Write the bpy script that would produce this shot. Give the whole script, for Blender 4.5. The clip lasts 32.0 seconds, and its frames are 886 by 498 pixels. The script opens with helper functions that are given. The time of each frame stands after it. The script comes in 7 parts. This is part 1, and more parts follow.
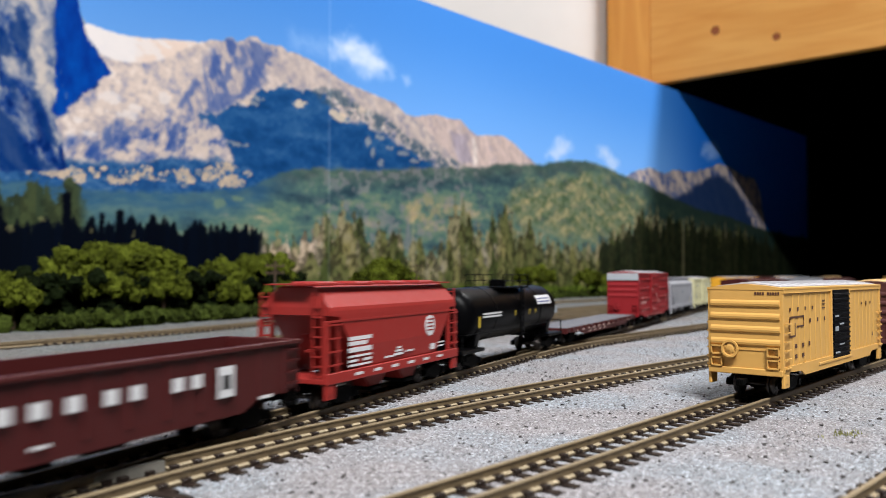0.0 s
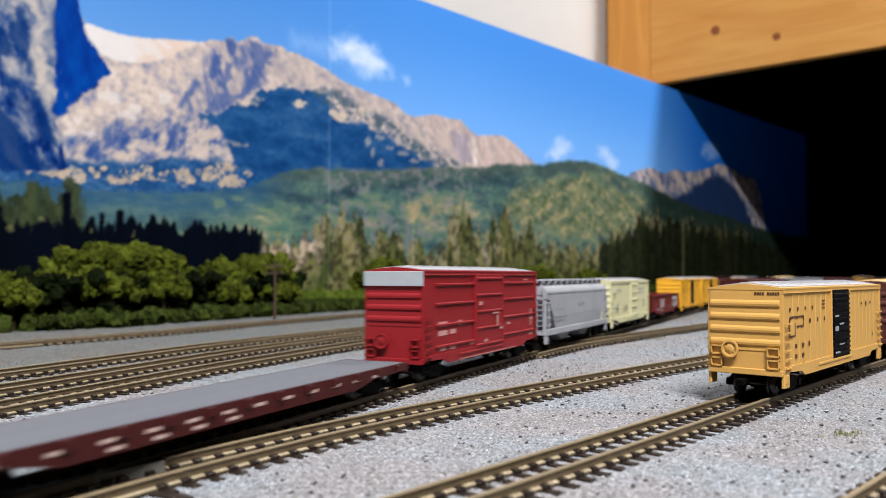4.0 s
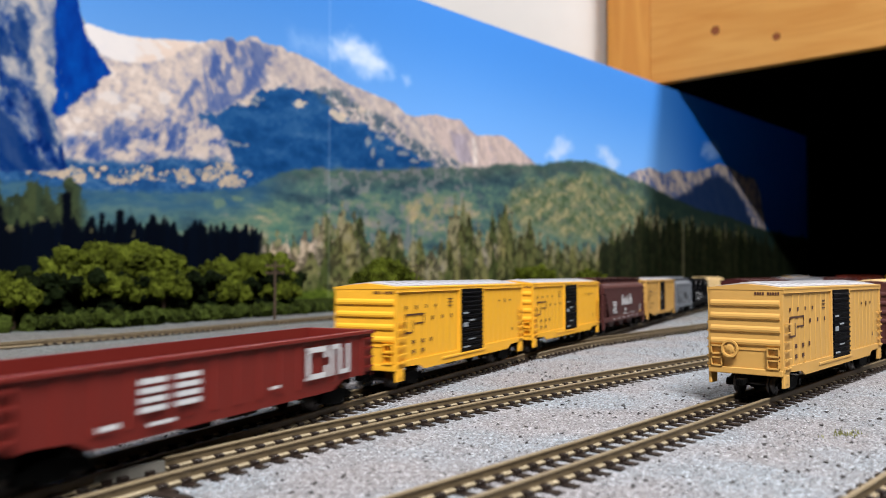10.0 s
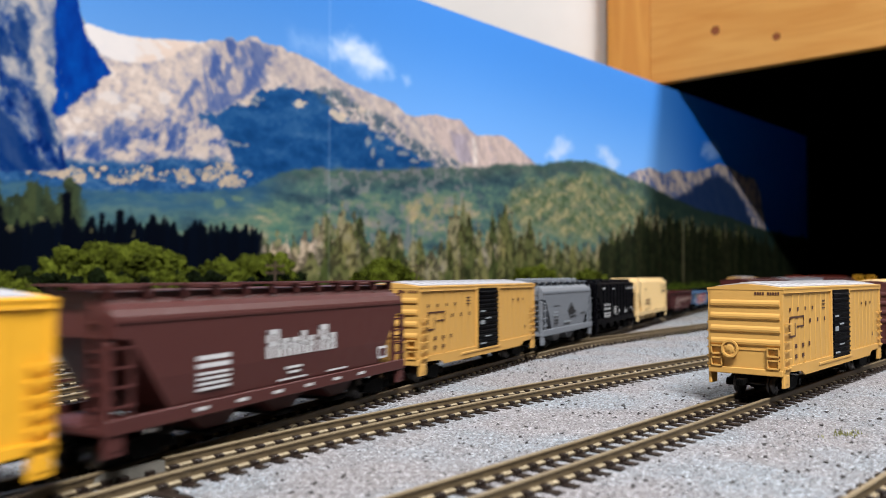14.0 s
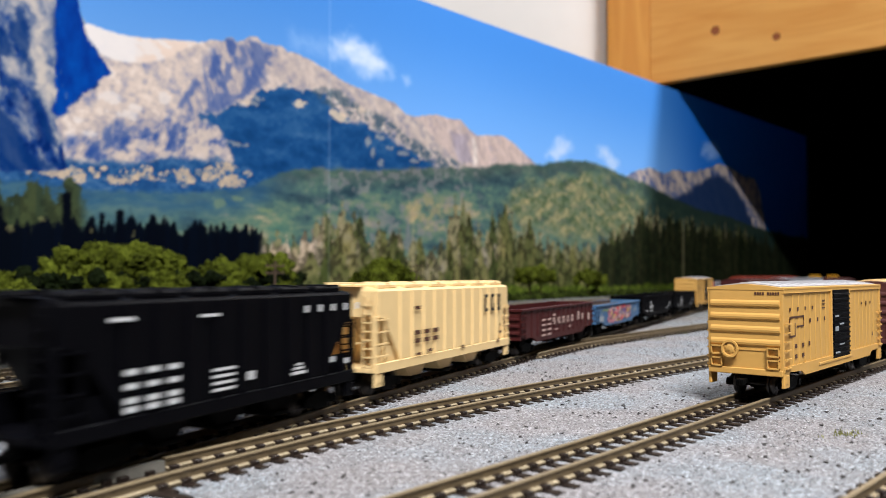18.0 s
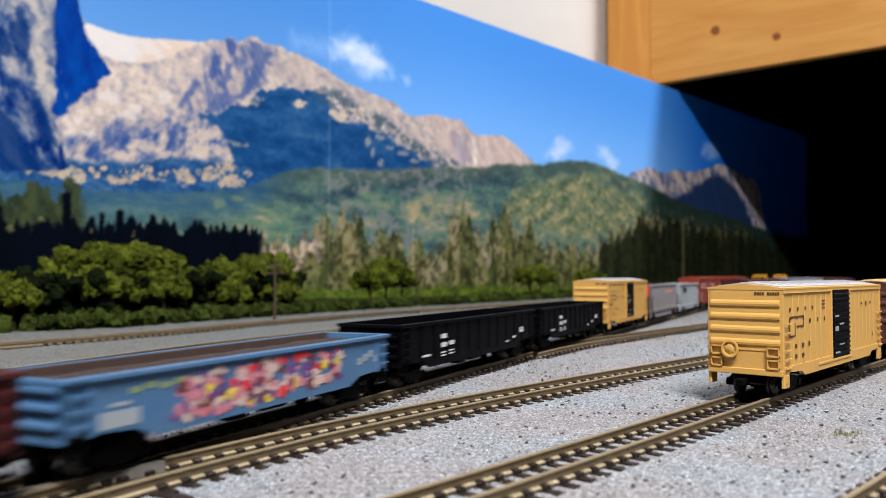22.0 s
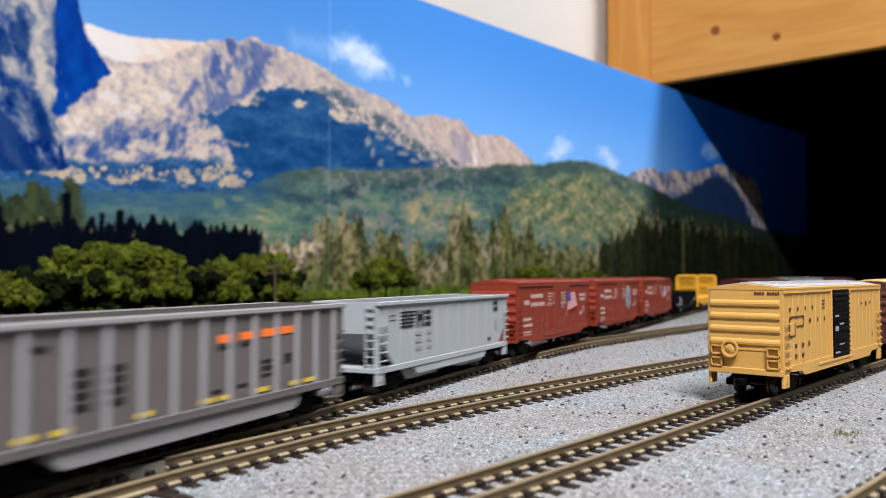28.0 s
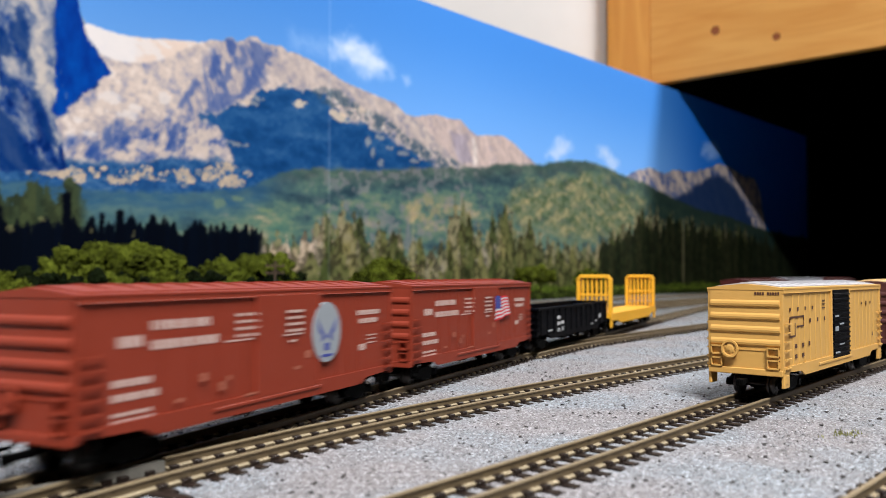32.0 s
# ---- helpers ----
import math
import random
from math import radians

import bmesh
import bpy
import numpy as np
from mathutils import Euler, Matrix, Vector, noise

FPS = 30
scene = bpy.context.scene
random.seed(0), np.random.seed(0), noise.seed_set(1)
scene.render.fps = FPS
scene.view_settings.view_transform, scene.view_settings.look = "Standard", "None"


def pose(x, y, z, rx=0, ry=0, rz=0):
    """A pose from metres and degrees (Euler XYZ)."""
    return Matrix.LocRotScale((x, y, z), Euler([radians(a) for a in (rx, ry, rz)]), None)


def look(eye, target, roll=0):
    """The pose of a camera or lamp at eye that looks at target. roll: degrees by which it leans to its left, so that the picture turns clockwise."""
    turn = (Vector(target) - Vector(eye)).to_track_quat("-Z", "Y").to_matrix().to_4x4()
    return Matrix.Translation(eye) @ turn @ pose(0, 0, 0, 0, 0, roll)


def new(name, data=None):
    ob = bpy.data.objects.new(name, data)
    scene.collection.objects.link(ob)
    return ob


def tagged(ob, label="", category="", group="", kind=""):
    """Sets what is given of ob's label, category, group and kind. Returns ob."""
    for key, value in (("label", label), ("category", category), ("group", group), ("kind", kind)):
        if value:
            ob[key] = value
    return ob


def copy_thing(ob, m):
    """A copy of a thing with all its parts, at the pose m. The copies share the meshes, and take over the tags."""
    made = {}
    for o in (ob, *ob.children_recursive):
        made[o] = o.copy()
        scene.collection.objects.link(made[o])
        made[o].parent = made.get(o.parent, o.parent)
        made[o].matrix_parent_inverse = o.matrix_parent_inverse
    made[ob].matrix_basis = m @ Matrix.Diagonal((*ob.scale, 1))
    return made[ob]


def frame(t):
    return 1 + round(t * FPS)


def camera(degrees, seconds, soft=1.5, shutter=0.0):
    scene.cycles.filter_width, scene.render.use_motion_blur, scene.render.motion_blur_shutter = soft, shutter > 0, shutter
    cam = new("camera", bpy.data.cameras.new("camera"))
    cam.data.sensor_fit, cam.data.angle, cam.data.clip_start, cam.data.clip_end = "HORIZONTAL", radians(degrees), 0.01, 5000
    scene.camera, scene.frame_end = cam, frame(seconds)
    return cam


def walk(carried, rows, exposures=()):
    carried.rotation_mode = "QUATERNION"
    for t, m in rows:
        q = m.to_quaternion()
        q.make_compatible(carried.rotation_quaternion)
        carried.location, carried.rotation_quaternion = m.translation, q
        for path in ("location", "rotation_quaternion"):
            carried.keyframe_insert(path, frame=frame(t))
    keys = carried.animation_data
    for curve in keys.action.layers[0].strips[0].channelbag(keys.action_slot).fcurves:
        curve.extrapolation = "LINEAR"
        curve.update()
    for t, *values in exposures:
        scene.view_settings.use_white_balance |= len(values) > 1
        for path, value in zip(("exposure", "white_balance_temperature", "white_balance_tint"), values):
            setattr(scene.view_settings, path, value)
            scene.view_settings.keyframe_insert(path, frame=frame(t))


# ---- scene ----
# A model railway yard in N scale (1:160). Lengths of the small things are written in millimetres and turned into metres by MM.
MM = 0.001
RT = 3.2                      # top of the rails over the table, mm
EYE = Vector((0.0, 0.0, 0.0339))
AIM = EYE + Vector((math.cos(radians(40)) * math.cos(radians(1.9)), math.sin(radians(40)) * math.cos(radians(1.9)), math.sin(radians(1.9))))
cam = camera(58.74, 32.0, soft=0.88, shutter=1.0)
cam.data.dof.use_dof = True
cam.data.dof.focus_distance = 0.205
cam.data.dof.aperture_fstop = 25.0
walk(cam, [(0.0, look(EYE, AIM)), (32.0, look(EYE, AIM))])

# ---- light ----
world = bpy.data.worlds.new("room_world")
world.use_nodes = True
world.node_tree.nodes["Background"].inputs[0].default_value = (0.9, 0.95, 1.0, 1)
world.node_tree.nodes["Background"].inputs[1].default_value = 0.0
scene.world = world
scene.view_settings.exposure = 0.66
LAMPS = (("over_deck", 1.65, -0.05, 1.56, 23.0), ("over_aisle", -0.52, -0.78, 1.56, 73.0))
for nm, lx, ly, lz, power in LAMPS:
    lamp = bpy.data.lights.new("tube_light", "AREA")
    lamp.shape, lamp.size, lamp.size_y = "RECTANGLE", 0.16, 0.9
    lamp.energy, lamp.color = power, (0.97, 0.975, 0.975)
    ob = new("tube_light", lamp)
    ob.matrix_world = pose(lx, ly, lz)


# ---- materials ----
def lin(c):
    return tuple(((v / 255) / 12.92 if v / 255 <= 0.04045 else ((v / 255 + 0.055) / 1.055) ** 2.4) for v in c)


def mat(name, rgb, rough=0.5, metal=0.0, var=0.12, scale=400.0, bump=0.0, bump_scale=2500.0, dust=0.0, spec=0.4, dust_rgb=(150, 140, 125)):
    """A painted, moulded or bare surface: base colour (sRGB), broad and fine variation, relief and dust."""
    m = bpy.data.materials.new(name)
    m.use_nodes = True
    nt = m.node_tree
    b = nt.nodes["Principled BSDF"]
    b.inputs["Roughness"].default_value, b.inputs["Metallic"].default_value = rough, metal
    b.inputs["Specular IOR Level"].default_value = spec
    tc = nt.nodes.new("ShaderNodeTexCoord")
    n1, n2 = nt.nodes.new("ShaderNodeTexNoise"), nt.nodes.new("ShaderNodeTexNoise")
    n1.inputs["Scale"].default_value, n2.inputs["Scale"].default_value = scale * 0.25, scale * 3
    n1.inputs["Detail"].default_value, n2.inputs["Detail"].default_value = 4, 5
    for n in (n1, n2):
        nt.links.new(tc.outputs["Object"], n.inputs["Vector"])
    mixn = nt.nodes.new("ShaderNodeMath")
    mixn.operation = "ADD"
    nt.links.new(n1.outputs["Fac"], mixn.inputs[0])
    nt.links.new(n2.outputs["Fac"], mixn.inputs[1])
    ramp = nt.nodes.new("ShaderNodeMapRange")
    ramp.inputs["From Min"].default_value, ramp.inputs["From Max"].default_value = 0.6, 1.4
    ramp.inputs["To Min"].default_value, ramp.inputs["To Max"].default_value = 1 - var, 1 + var
    nt.links.new(mixn.outputs[0], ramp.inputs["Value"])
    mul = nt.nodes.new("ShaderNodeVectorMath")
    mul.operation = "SCALE"
    mul.inputs[0].default_value = lin(rgb)
    nt.links.new(ramp.outputs["Result"], mul.inputs["Scale"])
    col = mul.outputs["Vector"]
    if dust:
        d = nt.nodes.new("ShaderNodeMix")
        d.data_type = "RGBA"
        n3 = nt.nodes.new("ShaderNodeTexNoise")
        n3.inputs["Scale"].default_value, n3.inputs["Detail"].default_value = scale * 0.6, 6
        nt.links.new(tc.outputs["Object"], n3.inputs["Vector"])
        r3 = nt.nodes.new("ShaderNodeMapRange")
        r3.inputs["From Min"].default_value, r3.inputs["From Max"].default_value = 0.45, 0.75
        r3.inputs["To Min"].default_value, r3.inputs["To Max"].default_value = 0.0, dust
        nt.links.new(n3.outputs["Fac"], r3.inputs["Value"])
        nt.links.new(r3.outputs["Result"], d.inputs["Factor"])
        nt.links.new(col, d.inputs["A"])
        d.inputs["B"].default_value = (*lin(dust_rgb), 1)
        col = d.outputs["Result"]
    nt.links.new(col, b.inputs["Base Color"])
    rr = nt.nodes.new("ShaderNodeMapRange")
    rr.inputs["To Min"].default_value, rr.inputs["To Max"].default_value = max(0.05, rough - 0.1), min(1, rough + 0.12)
    nt.links.new(n2.outputs["Fac"], rr.inputs["Value"])
    nt.links.new(rr.outputs["Result"], b.inputs["Roughness"])
    if bump:
        bp, n4 = nt.nodes.new("ShaderNodeBump"), nt.nodes.new("ShaderNodeTexNoise")
        n4.inputs["Scale"].default_value, n4.inputs["Detail"].default_value = bump_scale, 4
        nt.links.new(tc.outputs["Object"], n4.inputs["Vector"])
        nt.links.new(n4.outputs["Fac"], bp.inputs["Height"])
        bp.inputs["Strength"].default_value, bp.inputs["Distance"].default_value = bump, 0.0004
        nt.links.new(bp.outputs["Normal"], b.inputs["Normal"])
    return m


def body_paint(name, rgb, rough=0.52, spec=0.28, **kw):
    return mat(name, rgb, rough, var=0.06, scale=120, bump=0.05, bump_scale=4000, spec=spec, **kw)


M_YELLOW = body_paint("yellow_paint", (216, 158, 40))
M_OCHRE = body_paint("ochre_paint", (184, 141, 74))
M_RED = body_paint("bright_red_paint", (124, 21, 27))
M_ORANGE_RED = body_paint("orange_red_paint", (120, 44, 27))
M_HOPPER_RED = body_paint("hopper_red_paint", (128, 33, 29))
M_MAROON = body_paint("maroon_paint", (58, 15, 15))
M_BROWN = body_paint("brown_paint", (70, 36, 34))
M_CREAM = body_paint("cream_paint", (194, 189, 151))
M_TAN = body_paint("tan_paint", (209, 180, 130))
M_GREY = body_paint("light_grey_paint", (145, 146, 152), dust=0.5, dust_rgb=(116, 115, 122))
M_COAL_GREY = body_paint("warm_grey_paint", (90, 84, 84), dust=0.3, dust_rgb=(104, 96, 96))
M_COAL_RIB = body_paint("pale_grey_paint", (134, 130, 134))
M_FADED = mat("faded_red_patch", (146, 84, 66), 0.6, 0, 0.15, 900)
M_STEEL_GREY = body_paint("steel_grey_paint", (104, 108, 115))
M_WHITE = body_paint("white_paint", (148, 153, 158))
M_RUST_RED = body_paint("rust_red_paint", (98, 27, 21))
M_BLACK = body_paint("black_paint", (5, 5, 8), rough=0.5, spec=0.04)
M_TANK = mat("glossy_black_paint", (4, 4, 5), 0.34, 0, 0.1, 300, 0.05, 3000, spec=0.045)
M_BLUE = body_paint("blue_paint", (60, 94, 130), dust=0.25, dust_rgb=(96, 108, 118))
M_ROOF_GREY = mat("galvanised_roof", (160, 159, 163), 0.5, 0.15, 0.08, 300, 0.1)
M_DECK = mat("grey_deck_boards", (88, 89, 95), 0.7, 0, 0.12, 700, 0.3)
M_DARK = mat("black_plastic_underframe", (4, 4, 4), 0.6, 0, 0.2, 600, 0.15, spec=0.04)
M_WHEEL = mat("turned_metal_wheel", (66, 62, 60), 0.35, 0.9, 0.15, 900)
M_INNER = mat("rusty_inner_steel", (62, 44, 38), 0.85, 0, 0.3, 500, 0.4)
M_LOAD = mat("dark_load", (44, 32, 29), 0.9, 0, 0.4, 900, 0.8)
M_MARK_WHITE = mat("white_lettering", (185, 185, 187), 0.55, 0, 0.06, 900)
M_MARK_FADED = mat("faded_white_lettering", (176, 152, 144), 0.6, 0, 0.2, 900)
M_MARK_RED_FADED = mat("dull_pale_lettering", (176, 128, 124), 0.6, 0, 0.15, 900)
M_MARK_OLIVE = mat("olive_lettering", (104, 98, 62), 0.55, 0, 0.1, 900)
M_MARK_DARK = mat("dark_lettering", (70, 40, 26), 0.55, 0, 0.1, 900)
M_MARK_BLACK = mat("black_lettering", (24, 22, 24), 0.5, 0, 0.1, 900)
M_MARK_BLUE = mat("blue_emblem_paint", (52, 62, 130), 0.5, 0, 0.08, 900)
M_MARK_RED = mat("red_emblem_paint", (190, 40, 44), 0.5, 0, 0.08, 900)
M_MARK_ORANGE = mat("orange_lettering", (226, 110, 40), 0.5, 0, 0.08, 900)
M_MARK_YELLOW = mat("yellow_patch", (196, 168, 52), 0.5, 0, 0.08, 900)
M_MARK_GREY = mat("grey_emblem_paint", (132, 138, 144), 0.5, 0, 0.06, 900)
M_MARK_PINK = mat("pink_graffiti", (168, 104, 116), 0.5, 0, 0.15, 900)
M_RAIL = mat("rail_brown_side", (92, 78, 58), 0.5, 0.1, 0.18, 300, 0.1)
M_RAIL_TOP = mat("worn_rail_head", (126, 111, 87), 0.5, 0.3, 0.12, 250)
# bright metal, base colour lifted further to carry the foot's glints
M_FOOT = mat("bright_glint_rail_foot", (186, 170, 142), 0.24, 0.5, 0.1, 300)
M_TIE = mat("dark_brown_plastic_tie", (32, 24, 20), 0.4, 0, 0.25, 500, 0.25, 1800, spec=0.2)
M_TIE_DARK = mat("dark_brown_plastic_tie", (34, 26, 22), 0.4, 0, 0.2, 500, 0.25, 1800, spec=0.35)
M_WALL = mat("white_wall_paint", (206, 202, 200), 0.8, 0, 0.03, 6, 0.1, 300)
# unseen ceiling, walls and floor: near-black to hold bounced light down
M_CEIL = mat("dark_low_bounce_paint", (48, 47, 46), 0.9, 0, 0.03, 6, 0.1, 300)
M_ROOM = mat("dark_low_bounce_wall", (46, 45, 44), 0.85, 0, 0.05, 6, 0.1, 300)
M_FLOOR = mat("dark_low_bounce_floor", (48, 47, 46), 0.8, 0, 0.12, 8, 0.2, 200)
# near-black in place of deep shade under the upper shelf
M_BLACKOUT = mat("black_shade_board", (4, 4, 5), 0.95, 0, 0.2, 30, spec=0.05)
M_PLY = mat("plywood", (186, 150, 104), 0.7, 0, 0.1, 30, 0.1, 300)
M_TRUNK = mat("twig_brown", (60, 44, 30), 0.9, 0, 0.25, 800, 0.6)
M_POLE = mat("weathered_pole", (66, 50, 38), 0.85, 0, 0.2, 700, 0.4)


def foliage(name, dark, light, scale=300.0):
    m = bpy.data.materials.new(name)
    m.use_nodes = True
    nt = m.node_tree
    b = nt.nodes["Principled BSDF"]
    b.inputs["Roughness"].default_value = 0.85
    b.inputs["Specular IOR Level"].default_value = 0.03
    g, n, tc = nt.nodes.new("ShaderNodeNewGeometry"), nt.nodes.new("ShaderNodeTexNoise"), nt.nodes.new("ShaderNodeTexCoord")
    n.inputs["Scale"].default_value, n.inputs["Detail"].default_value = scale, 6
    nt.links.new(tc.outputs["Object"], n.inputs["Vector"])
    add = nt.nodes.new("ShaderNodeMath")
    add.operation = "MULTIPLY_ADD"
    nt.links.new(g.outputs["Random Per Island"], add.inputs[0])
    add.inputs[1].default_value = 0.45
    nt.links.new(n.outputs["Fac"], add.inputs[2])
    r = nt.nodes.new("ShaderNodeValToRGB")
    r.color_ramp.elements[0].position, r.color_ramp.elements[0].color = 0.35, (*lin(dark), 1)
    r.color_ramp.elements[1].position, r.color_ramp.elements[1].color = 0.95, (*lin(light), 1)
    nt.links.new(add.outputs[0], r.inputs["Fac"])
    nt.links.new(r.outputs["Color"], b.inputs["Base Color"])
    bp = nt.nodes.new("ShaderNodeBump")
    n2 = nt.nodes.new("ShaderNodeTexNoise")
    n2.inputs["Scale"].default_value = 1600
    nt.links.new(tc.outputs["Object"], n2.inputs["Vector"])
    nt.links.new(n2.outputs["Fac"], bp.inputs["Height"])
    bp.inputs["Strength"].default_value, bp.inputs["Distance"].default_value = 0.9, 0.001
    nt.links.new(bp.outputs["Normal"], b.inputs["Normal"])
    return m


M_LEAF = foliage("clump_foliage", (2, 4, 1), (84, 92, 28))
# near-black leaf tone: shade under the tree crowns put into colour
M_LEAF_SHADE = foliage("shade_dark_foliage", (1, 2, 1), (20, 28, 10))
M_FRINGE = foliage("grassy_fringe", (6, 9, 3), (58, 68, 26), 500)
M_TURF = foliage("turf", (84, 88, 42), (136, 136, 84), 900)


def ballast_material():
    """Fine crushed-stone ballast: pale grey grains, bluish and pinkish, with dark specks."""
    m = bpy.data.materials.new("fine_ballast")
    m.use_nodes = True
    nt = m.node_tree
    b = nt.nodes["Principled BSDF"]
    b.inputs["Roughness"].default_value = 0.75
    b.inputs["Specular IOR Level"].default_value = 0.35
    tc = nt.nodes.new("ShaderNodeTexCoord")
    v = nt.nodes.new("ShaderNodeTexVoronoi")
    v.inputs["Scale"].default_value = 2300
    nt.links.new(tc.outputs["Object"], v.inputs["Vector"])
    sep = nt.nodes.new("ShaderNodeSeparateColor")
    nt.links.new(v.outputs["Color"], sep.inputs["Color"])
    r = nt.nodes.new("ShaderNodeValToRGB")
    cr = r.color_ramp
    cr.elements[0].position, cr.elements[0].color = 0.0, (*lin((58, 54, 58)), 1)
    cr.elements[1].position, cr.elements[1].color = 1.0, (*lin((196, 196, 202)), 1)
    for p, c in ((0.04, (58, 54, 56)), (0.09, (106, 103, 106)), (0.45, (132, 130, 132)), (0.85, (147, 146, 152))):
        e = cr.elements.new(p)
        e.color = (*lin(c), 1)
    nt.links.new(sep.outputs[0], r.inputs["Fac"])
    n = nt.nodes.new("ShaderNodeTexNoise")
    n.inputs["Scale"].default_value, n.inputs["Detail"].default_value = 26, 6
    nt.links.new(tc.outputs["Object"], n.inputs["Vector"])
    tint = nt.nodes.new("ShaderNodeValToRGB")
    tint.color_ramp.elements[0].position, tint.color_ramp.elements[0].color = 0.42, (0.82, 0.79, 0.77, 1)
    tint.color_ramp.elements[1].position, tint.color_ramp.elements[1].color = 0.58, (0.80, 0.88, 0.91, 1)
    nt.links.new(n.outputs["Fac"], tint.inputs["Fac"])
    mx = nt.nodes.new("ShaderNodeMix")
    mx.data_type, mx.blend_type = "RGBA", "MULTIPLY"
    mx.inputs["Factor"].default_value = 1
    nt.links.new(r.outputs["Color"], mx.inputs["A"])
    nt.links.new(tint.outputs["Color"], mx.inputs["B"])
    # ballast multiplied darker and slightly warmer towards the rear tracks
    xyz, far = nt.nodes.new("ShaderNodeSeparateXYZ"), nt.nodes.new("ShaderNodeMapRange")
    nt.links.new(tc.outputs["Object"], xyz.inputs[0])
    nt.links.new(xyz.outputs["Y"], far.inputs["Value"])
    far.inputs["From Min"].default_value, far.inputs["From Max"].default_value = 0.20, 0.30
    rear = nt.nodes.new("ShaderNodeMix")
    rear.data_type, rear.blend_type = "RGBA", "MULTIPLY"
    nt.links.new(far.outputs["Result"], rear.inputs["Factor"])
    nt.links.new(mx.outputs["Result"], rear.inputs["A"])
    rear.inputs["B"].default_value = (0.56, 0.56, 0.50, 1)
    nt.links.new(rear.outputs["Result"], b.inputs["Base Color"])
    bp = nt.nodes.new("ShaderNodeBump")
    bp.inputs["Strength"].default_value, bp.inputs["Distance"].default_value = 0.8, 0.0004
    nt.links.new(v.outputs["Distance"], bp.inputs["Height"])
    bp.invert = True
    nt.links.new(bp.outputs["Normal"], b.inputs["Normal"])
    return m


M_BALLAST = ballast_material()


def wood_material(name, light, dark, along):
    """Pine: rings stretched along the grain axis."""
    m = bpy.data.materials.new(name)
    m.use_nodes = True
    nt = m.node_tree
    b = nt.nodes["Principled BSDF"]
    b.inputs["Roughness"].default_value = 0.45
    tc, mp = nt.nodes.new("ShaderNodeTexCoord"), nt.nodes.new("ShaderNodeMapping")
    mp.inputs["Scale"].default_value = tuple(1.5 if k == along else 14 for k in range(3))
    nt.links.new(tc.outputs["Object"], mp.inputs["Vector"])
    n = nt.nodes.new("ShaderNodeTexNoise")
    n.inputs["Scale"].default_value, n.inputs["Detail"].default_value, n.inputs["Distortion"].default_value = 2.2, 6, 1.2
    nt.links.new(mp.outputs["Vector"], n.inputs["Vector"])
    r = nt.nodes.new("ShaderNodeValToRGB")
    r.color_ramp.elements[0].position, r.color_ramp.elements[0].color = 0.3, (*lin(dark), 1)
    r.color_ramp.elements[1].position, r.color_ramp.elements[1].color = 0.65, (*lin(light), 1)
    nt.links.new(n.outputs["Fac"], r.inputs["Fac"])
    nt.links.new(r.outputs["Color"], b.inputs["Base Color"])
    return m


M_PINE_Y = wood_material("pine_beam", (221, 158, 77), (205, 135, 54), 1)
M_PINE_Z = wood_material("pine_post", (225, 158, 72), (208, 135, 52), 2)
M_KNOT = mat("pine_knot", (138, 72, 30), 0.5, 0, 0.2, 200)


# ---- mesh helpers (millimetres) ----
def box(bm, x0, x1, y0, y1, z0, z1, bev=0.0):
    r = bmesh.ops.create_cube(bm, size=1)
    vs = r["verts"]
    for v in vs:
        v.co = Vector(((x0 + x1) / 2 + v.co.x * (x1 - x0), (y0 + y1) / 2 + v.co.y * (y1 - y0), (z0 + z1) / 2 + v.co.z * (z1 - z0)))
    if bev:
        es = list({e for v in vs for e in v.link_edges})
        bmesh.ops.bevel(bm, geom=es, offset=bev, segments=1, affect="EDGES")
    return bm


def cyl(bm, axis, c, r, length, n=16, r2=None):
    turn = {"x": Matrix.Rotation(radians(90), 4, "Y"), "y": Matrix.Rotation(radians(90), 4, "X"), "z": Matrix.Identity(4)}[axis]
    bmesh.ops.create_cone(bm, cap_ends=True, segments=n, radius1=r, radius2=r if r2 is None else r2, depth=length, matrix=Matrix.Translation(c) @ turn)
    return bm


def extrude(bm, profile, axis, a, b):
    """A closed profile pushed from a to b along axis: 'x' takes (y, z) pairs, 'y' takes (x, z), 'z' takes (x, y)."""
    def at(p, k):
        return {"x": (k, p[0], p[1]), "y": (p[0], k, p[1]), "z": (p[0], p[1], k)}[axis]
    lo, hi = [bm.verts.new(at(p, a)) for p in profile], [bm.verts.new(at(p, b)) for p in profile]
    n = len(profile)
    for i in range(n):
        bm.faces.new((lo[i], lo[(i + 1) % n], hi[(i + 1) % n], hi[i]))
    bm.faces.new(lo[::-1])
    bm.faces.new(hi)
    return bm


def mesh_of(name, bm, material, smooth=False):
    bmesh.ops.recalc_face_normals(bm, faces=bm.faces)
    for v in bm.verts:
        v.co *= MM
    if smooth:
        for f in bm.faces:
            f.smooth = True
    me = bpy.data.meshes.new(name)
    bm.to_mesh(me)
    bm.free()
    me.materials.append(material)
    return me


def part(name, bm, material, parent, label="", smooth=False):
    ob = new(name, mesh_of(name, bm, material, smooth))
    ob.parent = parent
    if label:
        ob["label"] = label
    return ob


STORE = {}


